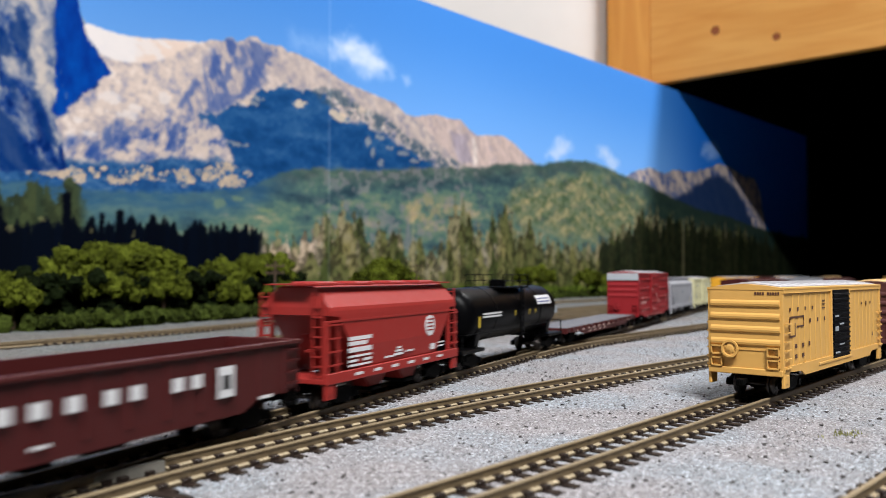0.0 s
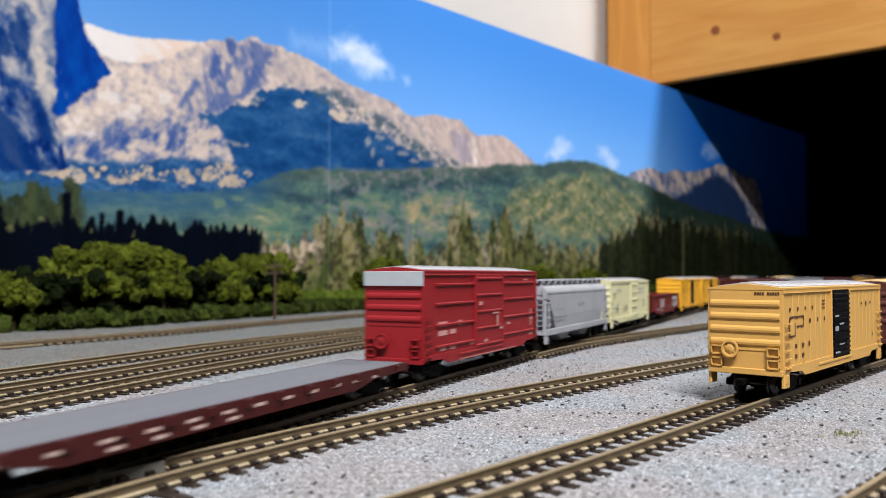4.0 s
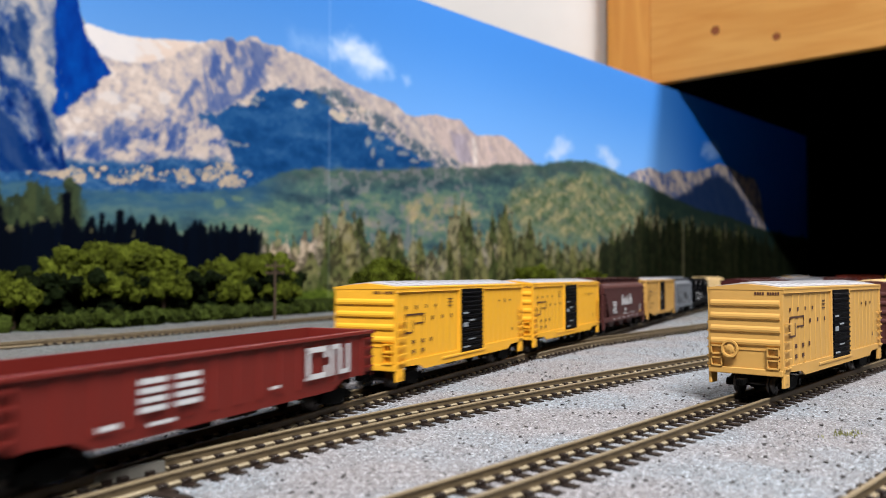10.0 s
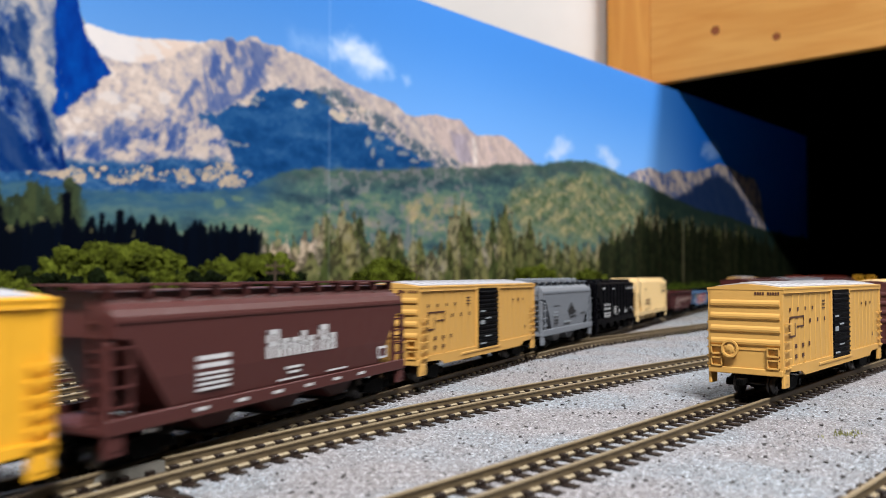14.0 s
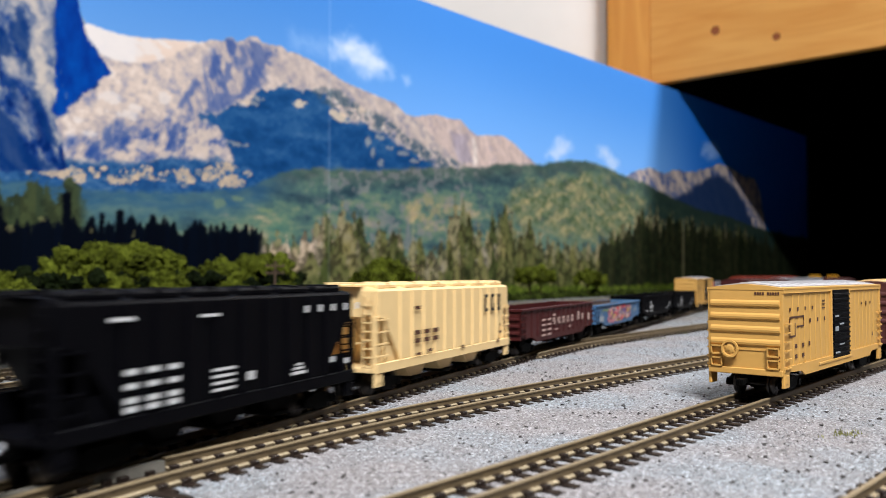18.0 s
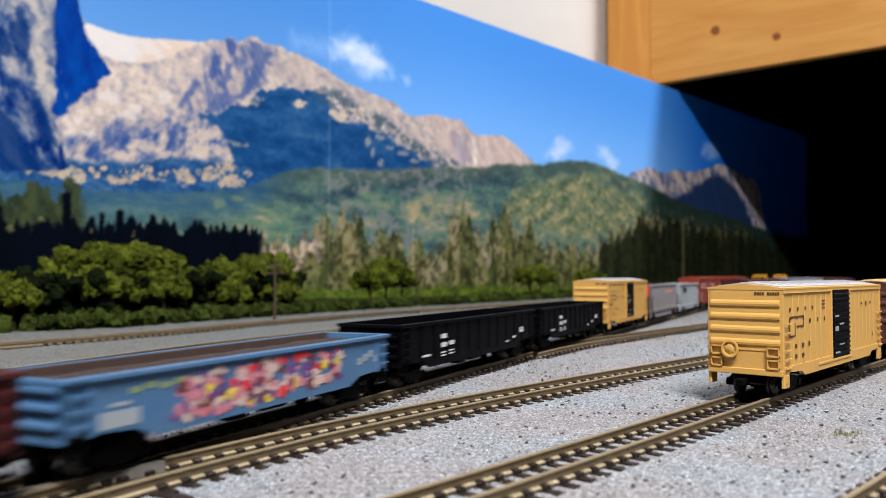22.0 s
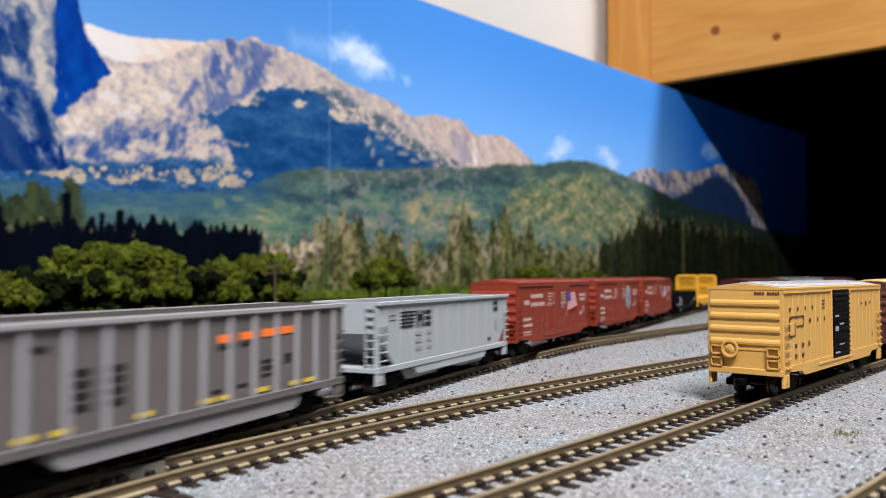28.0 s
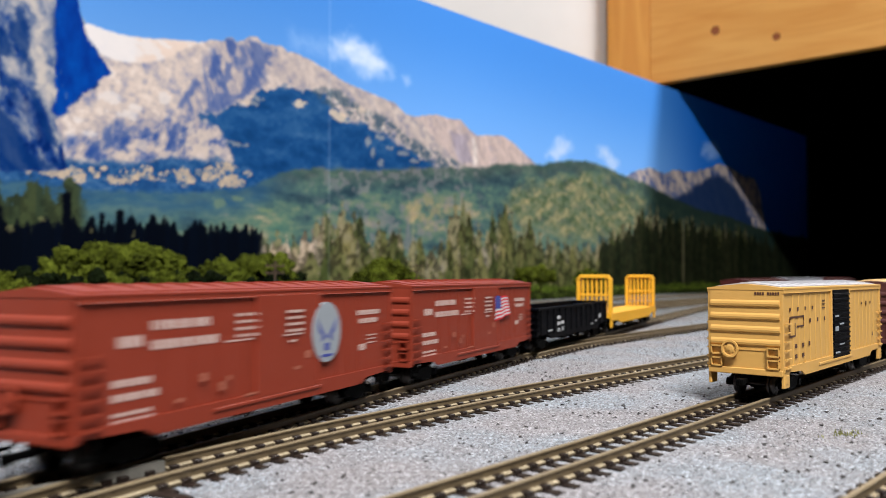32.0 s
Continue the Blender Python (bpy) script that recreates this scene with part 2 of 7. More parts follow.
def shared(name, key, build, material, parent, at=(0, 0, 0), turn=0.0, label="", smooth=False):
    """A part whose mesh is built once for a key and material and then used again at other places (mm)."""
    k = (key, material.name)
    if k not in STORE:
        STORE[k] = mesh_of(name, build(), material, smooth)
    ob = new(name, STORE[k])
    ob.parent = parent
    ob.matrix_basis = Matrix.Translation(Vector(at) * MM) @ Matrix.Rotation(radians(turn), 4, "Z")
    if label:
        ob["label"] = label
    return ob


def marks(parent, name, rects, y, material, label="", thick=0.05):
    """Bars of lettering on the side at y, each a piece of its own: rects of (x, z, width, height)."""
    for x, z, w, h in rects:
        def bar(w=w, h=h):
            return box(bmesh.new(), 0, w, -thick, 0.02, 0, h)
        shared(name, "bar %.2f %.2f %.2f" % (w, h, thick), bar, material, parent, (x, y, z), 0, label)


def text_bars(rng, x, z, w, h, gap=0.3):
    """Unreadable lettering as bars: one line of short words."""
    out, k = [], x
    while k < x + w - 0.2:
        ww = min(rng.uniform(0.5, 1.5), x + w - k)
        out.append((k, z, ww, h))
        k += ww + gap
    return out


# ---- the train's way: a slope table along x (mm), joined into a smooth line ----
WAY_X = np.arange(-3600, 4200, 2.0)
WAY_SLOPE = np.interp(WAY_X, (-4000, -160, 20, 130, 251, 435, 700, 950, 1300, 5000), (0, 0, .30, .275, .25, .25, .24, .18, 0, 0))
WAY_Y = np.concatenate([[0], np.cumsum((WAY_SLOPE[1:] + WAY_SLOPE[:-1]))])
WAY_Y += 161.5 - np.interp(190, WAY_X, WAY_Y)
WAY_S = np.concatenate([[0], np.cumsum(np.hypot(2, (WAY_SLOPE[1:] + WAY_SLOPE[:-1])))])
WAY_S -= np.interp(0, WAY_X, WAY_S)


def way(s):
    x = float(np.interp(s, WAY_S, WAY_X))
    return x, float(np.interp(x, WAY_X, WAY_Y))


def wall_y(x):
    """The backdrop's line (mm)."""
    return 677 - 0.068 * (x - 768)


# ---- structure ----
def slab(name, x0, x1, y0, y1, z0, z1, material, label="", category=""):
    bm = bmesh.new()
    box(bm, x0, x1, y0, y1, z0, z1)
    ob = new(name, mesh_of(name, bm, material))
    return tagged(ob, label, category, kind="structure")


slab("floor", -3700, 4300, -2600, 1000, -1120, -1080, M_FLOOR, "unseen floor closing the room, kept dark against bounced light", "floor")
slab("ceiling", -3700, 4300, -2600, 1000, 1650, 1690, M_CEIL, "unseen ceiling closing the room, kept dark against bounced light", "ceiling")
slab("wall_back", -3700, 4300, 780, 818, -1080, 1650, M_WALL, "plain white painted wall behind the backdrop", "wall")
slab("wall_front", -3700, 4300, -2600, -2560, -1080, 1650, M_ROOM, "unseen wall closing the room, kept dark against bounced light", "wall")
slab("wall_left", -3700, -3660, -2560, 860, -1080, 1650, M_ROOM, "unseen wall closing the room, kept dark against bounced light", "wall")
slab("wall_right", 4260, 4300, -2560, 860, -1080, 1650, M_ROOM, "unseen wall closing the room, kept dark against bounced light", "wall")
slab("benchwork", -3500, 4200, -420, 779, -60, -4, M_PLY, "plywood tabletop under the model railway", "table")
# shelf blackened and black panels added so the space below stays dark
slab("upper_deck", 1458, 4200, -147, 690, 603, 621, M_BLACKOUT, "upper shelf coloured near-black to keep its underside dark", "shelf")
slab("side_light_block", 1458, 4200, -168, -149, -4, 621, M_BLACKOUT, "unseen black panel added to block side light under the shelf", "panel")
slab("end_board", 3900, 3912, -140, 640, -4, 574, M_BLACKOUT, "unseen black board added to end the dark space", "panel")
slab("cave_board", 2166, 4200, 576, 586, -4, 574, M_BLACKOUT, "black board standing in for the darkness beyond the backdrop", "panel")
slab("cave_floor", 1462, 4200, -140, 570, -3, 1.1, M_BLACKOUT, "black board added over the ground to cut bounced light", "floor panel")
slab("cave_back", 1480, 4200, 676, 688, -4, 640, M_BLACKOUT, "black board standing in for darkness behind the backdrop end", "panel")
slab("deck_blackout", 1459, 4200, -146, 672, 588, 600, M_BLACKOUT, "black lining added to keep the space under the shelf dark", "panel")

# ground sheet with gentle relief
def ground():
    bm = bmesh.new()
    xs = np.concatenate([np.arange(-3500, -100, 120), np.arange(-100, 700, 12), np.arange(700, 4200, 60)])
    ys = np.concatenate([np.arange(-420, 0, 30), np.arange(0, 300, 8), np.append(np.arange(300, 770, 25), 779)])
    grid = [[bm.verts.new((x, y, 0.3 * noise.noise((x * 0.03, y * 0.03, 0)) + 0.8)) for y in ys] for x in xs]
    for i in range(len(xs) - 1):
        for j in range(len(ys) - 1):
            bm.faces.new((grid[i][j], grid[i + 1][j], grid[i + 1][j + 1], grid[i][j + 1]))
    ob = new("ground", mesh_of("ground", bm, M_BALLAST, True))
    tagged(ob, "pale grey fine ballast covering the yard between tracks", "ground", kind="structure")


ground()


# ---- backdrop: a printed mountain landscape on sheets, painted by formula ----
def value_noise(x, y, seed):
    xi, yi = np.floor(x), np.floor(y)
    fx, fy = x - xi, y - yi
    fx, fy = fx * fx * (3 - 2 * fx), fy * fy * (3 - 2 * fy)

    def h(a, b):
        k = np.sin(a * 127.1 + b * 311.7 + seed * 74.7) * 43758.5453
        return k - np.floor(k)
    return (h(xi, yi) * (1 - fx) + h(xi + 1, yi) * fx) * (1 - fy) + (h(xi, yi + 1) * (1 - fx) + h(xi + 1, yi + 1) * fx) * fy


def fbm(x, y, seed, octaves=4):
    out, amp, tot = 0, 1.0, 0
    for k in range(octaves):
        out = out + amp * value_noise(x * 2 ** k, y * 2 ** k, seed + k * 13)
        tot += amp
        amp *= 0.55
    return out / tot


def smooth(a, b, x):
    t = np.clip((x - a) / (b - a), 0, 1)
    return t * t * (3 - 2 * t)


def region(U, Z, poly, seed, rough=5.0, grain=9.0, soft=2.0):
    """Inside of an outline (u, z in mm) whose edge wanders by rough: 0 to 1."""
    out = np.zeros(U.shape)
    pu, pz = [p[0] for p in poly], [p[1] for p in poly]
    pad = rough + soft + 2
    near = (U > min(pu) - pad) & (U < max(pu) + pad) & (Z > min(pz) - pad) & (Z < max(pz) + pad)
    if not near.any():
        return out
    a, b = U[near], Z[near]
    x = a + 2 * rough * (fbm(a / grain, b / grain, seed, 4) - 0.5)
    y = b + 2 * rough * (fbm(a / grain, b / grain, seed + 5, 4) - 0.5)
    best, inside = np.full(x.shape, 1e9), np.zeros(x.shape, bool)
    for (x0, y0), (x1, y1) in zip(poly, poly[1:] + poly[:1]):
        ex, ey = x1 - x0, y1 - y0
        k = np.clip(((x - x0) * ex + (y - y0) * ey) / (ex * ex + ey * ey + 1e-9), 0, 1)
        best = np.minimum(best, np.hypot(x - x0 - k * ex, y - y0 - k * ey))
        if y0 != y1:
            inside ^= ((y0 > y) != (y1 > y)) & (x < x0 + (y - y0) * ex / ey)
    out[near] = smooth(-soft, soft, np.where(inside, best, -best))
    return out


def dabs(U, Z, spots, seed, rough=6.0, grain=5.0):
    """Several ragged blots: spots of (u, z, half width, half height)."""
    out = np.zeros(U.shape)
    for k, (cu, cz, w, h) in enumerate(spots):
        near = (np.abs(U - cu) < 2.2 * w) & (np.abs(Z - cz) < 2.2 * h)
        a, b = U[near], Z[near]
        out[near] = np.maximum(out[near], smooth(1.3, 0.5, ((a - cu) / w) ** 2 + ((b - cz) / h) ** 2 + rough * (fbm(a / grain, b / grain, seed + k, 5) - 0.5)))
    return out


RIDGE = [(238, 289), (309, 289), (334, 264), (360, 261), (376, 260), (440, 270), (447, 270), (462, 276), (475, 278), (479, 282), (486, 283), (491, 280), (499, 283), (505, 289), (516, 291), (522, 286), (533, 286), (548, 287), (555, 283), (571, 283), (590, 278), (611, 272), (636, 263), (662, 259), (689, 255), (718, 250), (737, 239), (752, 239), (789, 247), (816, 246), (839, 247), (856, 236), (871, 230), (929, 237), (949, 231), (976, 218), (1013, 201), (1054, 173)]
CLIFF = [(226, 299), (328, 299), (329, 281), (332, 266), (337, 252), (345, 240), (352, 231), (360, 223), (348, 213), (343, 206), (330, 195), (321, 181), (311, 172), (315, 158), (317, 143), (321, 130), (302, 124), (229, 119)]
SHADED_FACE = [(309, 294), (329, 299), (329, 281), (332, 266), (337, 252), (345, 240), (352, 231), (360, 223), (348, 213), (343, 206), (330, 195), (321, 181), (311, 173), (308, 179), (311, 193), (309, 208), (311, 228), (308, 248)]
GLACIER = [(332, 266), (360, 263), (376, 261), (440, 272), (448, 270), (434, 262), (419, 250), (404, 242), (387, 237), (363, 235), (346, 238), (338, 249)]
WOODED = [(448, 193), (469, 200), (479, 208), (499, 214), (511, 220), (523, 233), (541, 243), (563, 245), (585, 244), (609, 243), (617, 229), (638, 223), (662, 219), (677, 210), (701, 209), (724, 201), (760, 186), (810, 176), (758, 162), (595, 145), (500, 122), (479, 144), (487, 156), (486, 162), (482, 170), (474, 176), (466, 186)]
MIXED = [(585, 245), (627, 251), (662, 237), (699, 232), (732, 215), (778, 199), (844, 186), (800, 175), (752, 191), (718, 206), (691, 214), (662, 222), (638, 225), (617, 230)]
DARK_FOOT = [(229, 126), (293, 130), (356, 140), (435, 150), (479, 152), (527, 142), (564, 133), (493, 115), (362, 106), (229, 99)]
MOTTLED = [(353, 176), (383, 182), (435, 193), (447, 191), (468, 185), (479, 174), (479, 159), (454, 148), (389, 139), (341, 137), (321, 139), (325, 154), (343, 163)]
PEAK_TWO = [(752, 241), (789, 247), (816, 246), (839, 247), (856, 236), (871, 229), (871, 182), (853, 182), (822, 194), (783, 218)]
PEAK_THREE = [(869, 229), (929, 237), (949, 231), (976, 218), (1016, 196), (869, 178)]
HILL = [(241, 112), (293, 113), (362, 112), (435, 117), (493, 124), (520, 133), (549, 148), (595, 157), (662, 161), (718, 168), (778, 176), (879, 185), (917, 195), (1010, 202), (1069, 214), (1140, 223), (1200, 219), (1254, 209), (1332, 202), (1416, 186), (1556, 166), (1688, 159), (1805, 145), (2042, 128)]
ASPENS = [(929, 146), (982, 171), (1039, 189), (1149, 201), (1218, 194), (1308, 181), (1335, 153), (1315, 131), (1253, 108), (1164, 93), (1083, 96), (1021, 111), (962, 114)]
TREE_TOPS = [(525, 75), (534, 86), (546, 92), (559, 73), (572, 89), (589, 104), (603, 113), (613, 117), (622, 109), (629, 123), (645, 126), (659, 112), (670, 76), (681, 94), (692, 114), (707, 81), (720, 104), (734, 68), (758, 96), (770, 69), (789, 69), (806, 88), (816, 119), (827, 138), (851, 142), (870, 107), (887, 103), (904, 132), (929, 147), (948, 129), (966, 103), (982, 118), (1024, 108), (1083, 96), (1164, 88), (1231, 117), (1276, 143), (1352, 160), (1460, 151), (1581, 146), (1716, 143), (2043, 142)]
FAR_PEAK = [(1245, 199), (1293, 217), (1353, 233), (1406, 225), (1450, 238), (1520, 238), (1583, 254), (1641, 268), (1697, 267), (1763, 254), (1824, 252), (1855, 226), (1870, 187), (1888, 136), (1900, 96), (2003, 58)]
FAR_SHADE = [(1254, 189), (1352, 189), (1427, 182), (1520, 205), (1614, 240), (1690, 240), (1747, 211), (1791, 163), (1836, 121), (1850, 69), (1252, 61)]
ROCK = ((0.0, 40, 66, 124), (0.25, 84, 98, 140), (0.45, 136, 132, 146), (0.62, 168, 155, 152), (0.8, 187, 171, 164), (1.0, 208, 196, 190))
CRAG = ((0.0, 12, 34, 88), (0.3, 36, 62, 116), (0.5, 88, 100, 128), (0.75, 138, 138, 146), (1.0, 176, 166, 160))
WOODS = ((0.0, 18, 50, 94), (0.45, 32, 70, 118), (0.7, 48, 86, 130), (1.0, 78, 106, 138))
VALLEY = ((0.0, 36, 54, 66), (0.3, 54, 76, 82), (0.5, 72, 98, 94), (0.68, 94, 114, 98), (0.85, 128, 128, 108), (1.0, 164, 152, 126))
PALE, SNOW = (188, 172, 162), (206, 199, 198)


def spires(u, rng, u0, u1, step, low, high, steep):
    """Tree tops along u: the height over the foot, and which tree stands there."""
    top, which = np.full(len(u), -50.0), np.zeros(len(u))
    k, i = u0, 0
    while k < u1:
        cand = rng.uniform(low, high) - steep * np.abs(u - k)
        m = cand > top
        top[m], which[m] = cand[m], (i * 0.618) % 1
        k += step * rng.uniform(0.5, 1.5)
        i += 1
    return top, which


def over(img, mask, rgb):
    rgb = np.broadcast_to(np.asarray(rgb, float), img.shape)
    return img + (rgb - img) * mask[..., None]


def mixc(a, b, t):
    return np.asarray(a, float) + (np.asarray(b, float) - np.asarray(a, float)) * t[..., None]


def tones(t, stops):
    """A colour ramp: stops of (position, r, g, b)."""
    pos = [k[0] for k in stops]
    return np.stack([np.interp(t, pos, [k[c] for k in stops]) for c in (1, 2, 3)], -1)


def stretch(x, lo, hi):
    return np.clip((x - lo) / (hi - lo), 0, 1)


def relief(a, b, wide, tall, seed):
    """Light from one side on craggy folds: positive where a face turns to the sun."""
    def fold(x):
        n = 1 - np.abs(2 * fbm(x / wide, b / tall, seed, 5) - 1)
        return n * n
    return np.clip((fold(a + 0.09 * wide) - fold(a - 0.09 * wide)) * 2.2, -0.6, 0.6)


def height_of(line, u):
    return np.interp(u, *zip(*line))[:, None]


def paint_sky(U, Z):
    img = mixc((120, 168, 228), (78, 134, 208), smooth(170, 390, Z))
    img *= (0.9 + 0.14 * smooth(330, 900, U))[..., None]
    # deeper blue at the right end, also carrying the shelf's shade in the print
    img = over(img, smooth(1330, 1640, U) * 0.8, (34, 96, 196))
    shapes = ([(619, 309), (637, 317), (662, 320), (680, 310), (698, 303), (710, 289), (680, 280), (649, 283), (627, 292)], [(563, 306), (594, 308), (627, 300), (619, 292), (582, 294), (564, 299)],
              [(1062, 245), (1097, 253), (1103, 237), (1062, 218), (1036, 221)], [(1180, 246), (1204, 251), (1247, 227), (1243, 216), (1207, 222)],
              [(1571, 299), (1616, 311), (1653, 292), (1615, 276), (1563, 277)], [(729, 287), (741, 290), (745, 282), (737, 276)])
    for k, poly in enumerate(shapes):
        soft = 13 if k < 2 else 10 if k < 5 else 5
        m = region(U, Z, poly, 300 + 7 * k, 13 if k < 5 else 3, 18, soft)
        img = over(img, m * (0.8, 0.25, 0.6, 0.55, 0.45, 0.35)[k] * (0.65 + 0.6 * fbm(U / 16, Z / 9, 3 + k, 4)).clip(0, 1), (224, 226, 240))
    return img


def paint_far_peak(img, U, Z, u):
    wob = 60 * (fbm(U / 50, Z / 40, 18, 4) - 0.5)
    m = smooth(-2, 2, height_of(FAR_PEAK, u) + 8 * (fbm(U / 14, Z / 20, 11) - 0.5) - Z)
    t = 0.55 + 0.5 * relief(U + 0.9 * Z + wob, Z - 0.3 * U + wob, 60.0, 80.0, 12) + 0.6 * (fbm(U / 14, Z / 14, 13, 4) - 0.5)
    img = over(img, m, tones(np.clip(t, 0, 0.85), ROCK))
    return over(img, region(U, Z, FAR_SHADE, 14, 14, 26, 8) * 0.95, (30, 48, 84))


def paint_ridge(img, U, Z, u):
    """The main mountain: pale rock, snow, streaked buttress, woods."""
    line = height_of(RIDGE, u)
    m = smooth(-1.2, 1.2, line + 3 * (fbm(U / 5, Z / 8, 21) - 0.5) - Z) * (U < 1090)
    wob = 40 * (fbm(U / 40, Z / 34, 20, 5) - 0.5)
    fine = fbm(U / 6, Z / 5, 24, 4)
    lit = relief(U + 0.6 * Z + wob, Z - 0.5 * U + wob, 30.0, 40.0, 22) * 0.4 + 0.8 * (fbm((U + 0.7 * Z + wob) / 9, (Z - 0.6 * U) / 20, 23, 5) - 0.5)
    rock = tones(np.clip(0.67 + 0.55 * lit + 0.8 * (fine - 0.5) + 0.3 * (fbm((U + Z) / 30, (Z - U) / 14, 36, 4) - 0.5), 0, 0.95), ROCK)
    rock = over(rock, region(U, Z, [(350, 230), (416, 244), (459, 270), (440, 226), (429, 195), (372, 187), (326, 172), (318, 176), (340, 198), (363, 217)], 301, 8, 20, 10) * 0.4, (202, 184, 172))
    # streaked, bluish buttress
    but = region(U, Z, [(448, 239), (460, 268), (475, 279), (505, 289), (523, 285), (533, 273), (524, 240), (506, 219), (479, 208), (448, 194), (427, 195), (437, 219)], 302, 5, 10, 5)
    streak = 1.7 * (fbm((U + 0.35 * Z + 0.5 * wob) / 5.5, (Z - 0.2 * U) / 24, 27, 4) - 0.5)
    rock = over(rock, but * 0.85, tones(np.clip(0.46 + 0.62 * streak + 0.3 * (fine - 0.5), 0, 0.85), ROCK))
    cracks = ([(477, 278), (487, 283), (491, 270), (483, 262), (479, 267)], [(463, 259), (473, 262), (468, 245), (463, 232), (457, 236)], [(444, 232), (451, 230), (439, 213), (430, 200), (425, 201), (434, 217)],
              [(505, 286), (520, 285), (529, 272), (521, 248), (510, 231), (497, 219), (492, 222), (507, 243), (512, 262)], [(477, 257), (485, 256), (484, 239), (477, 232)], [(468, 222), (500, 225), (477, 207), (453, 196)], [(494, 277), (501, 279), (502, 262), (496, 254)])
    for k, poly in enumerate(cracks):
        rock = over(rock, region(U, Z, poly, 310 + k, 2.6, 5, 2.2) * (0.72 if k < 5 else 0.55), (62, 82, 134))
    # sunlit flank right of it
    flank = region(U, Z, [(525, 241), (536, 274), (546, 286), (571, 282), (611, 272), (662, 258), (723, 247), (778, 218), (856, 180), (800, 194), (732, 215), (699, 232), (662, 239), (627, 251), (585, 245), (563, 246), (541, 243)], 303, 5, 9, 3)
    rock = over(rock, flank * 0.7, tones(np.clip(0.66 + 0.6 * (fbm((U + 0.9 * Z) / 9, (Z - 0.8 * U) / 24, 29, 4) - 0.5) + 0.3 * (fine - 0.5), 0, 1), ROCK))
    for k, (poly, rgb, f) in enumerate(((PEAK_TWO, (198, 176, 172), 0.6), (PEAK_THREE, (206, 182, 176), 0.7), ([(816, 229), (847, 227), (865, 189), (835, 189)], (148, 142, 166), 0.55), ([(863, 224), (870, 225), (875, 189), (865, 186)], (226, 214, 208), 0.8))):
        rock = over(rock, region(U, Z, poly, 330 + k, 3, 10, 2.5) * f, mixc(np.array(rgb) * 0.86, rgb, stretch(relief(U + 0.5 * Z, Z, 22.0, 40.0, 31), -0.3, 0.3)))
    # broken ground at the foot: blue hollows and pale blocks
    mot = region(U, Z, MOTTLED, 304, 8, 14, 6)
    t = 0.40 + 0.2 * relief(U - 0.3 * Z + wob, Z, 16.0, 22.0, 28) + 1.6 * (fbm((U - 0.3 * Z) / 9, Z / 12, 25, 5) - 0.5)
    rock = over(rock, mot * 0.9, tones(np.clip(t, 0, 0.85), ROCK))
    for k, poly in enumerate(([(354, 170), (362, 174), (359, 152), (351, 148)], [(369, 169), (378, 173), (375, 152), (365, 149)], [(341, 155), (349, 156), (345, 141), (336, 141)], [(429, 183), (435, 181), (433, 161), (426, 162)], [(398, 170), (405, 174), (403, 157)])):
        rock = over(rock, region(U, Z, poly, 340 + k, 4, 6, 3) * 0.75, (44, 70, 128))
    rock = over(rock, dabs(U, Z, ((390, 158, 13.4, 4.9), (448, 176, 16.2, 8.0), (461, 164, 12.7, 7.0), (417, 153, 9.4, 3.9), (441, 162, 8.6, 5.7), (372, 146, 7.5, 3.7)), 350) * 0.75, PALE)
    rock = over(rock, dabs(U, Z, ((357, 199, 10.5, 4.7), (411, 208, 5.8, 6.1), (375, 185, 15.2, 4.8), (341, 163, 8.1, 3.6), (382, 194, 6.6, 2.7), (330, 174, 6.9, 2.6)), 360, 3.6, 6) * 0.55, SNOW)
    g = region(U, Z, GLACIER, 305, 2, 8, 1.6)
    rock = over(rock, g * 0.95, mixc(SNOW, (204, 184, 172), smooth(*(379, 387), U) * (1 - 0.75 * smooth(0.45, 0.6, fbm((U - 0.6 * Z) / 14, (Z + 0.4 * U) / 5, 26, 3)))))
    img = over(img, m, rock)
    # woods on the flank
    wood = tones(stretch(0.7 * fbm(U / 26, Z / 12, 32, 5) + 0.3 * fbm(U / 5, Z / 4, 33, 3), 0.15, 0.9), WOODS)
    img = over(img, region(U, Z, WOODED, 306, 9, 12, 2.4), wood)
    mix = region(U, Z, MIXED, 307, 5, 9, 4) * smooth(0.36, 0.56, 0.5 * fbm((U + 0.6 * Z) / 10, (Z - 0.4 * U) / 16, 34, 4) + 0.5 * fbm(U / 4, Z / 4, 35, 3))
    img = over(img, mix * 0.85, (62, 80, 96))
    img = over(img, dabs(U, Z, ((572, 227, 10.0, 5.1), (631, 219, 11.9, 5.4), (621, 224, 7.5, 4.0)), 370, 2.6) * 0.85, (206, 184, 160))
    img = over(img, dabs(U, Z, ((673, 196, 4.5, 6.2), (681, 184, 4.6, 5.6), (693, 173, 4.6, 4.2), (708, 193, 8.6, 2.8), (731, 189, 9.8, 2.9), (752, 181, 10.1, 2.9), (691, 204, 7.4, 2.8), (508, 218, 11.1, 2.4), (516, 224, 8.4, 2.4), (489, 172, 14.7, 2.4), (662, 233, 10.7, 3.4)), 380, 4.0, 4) * 0.5, (192, 172, 152))
    return img


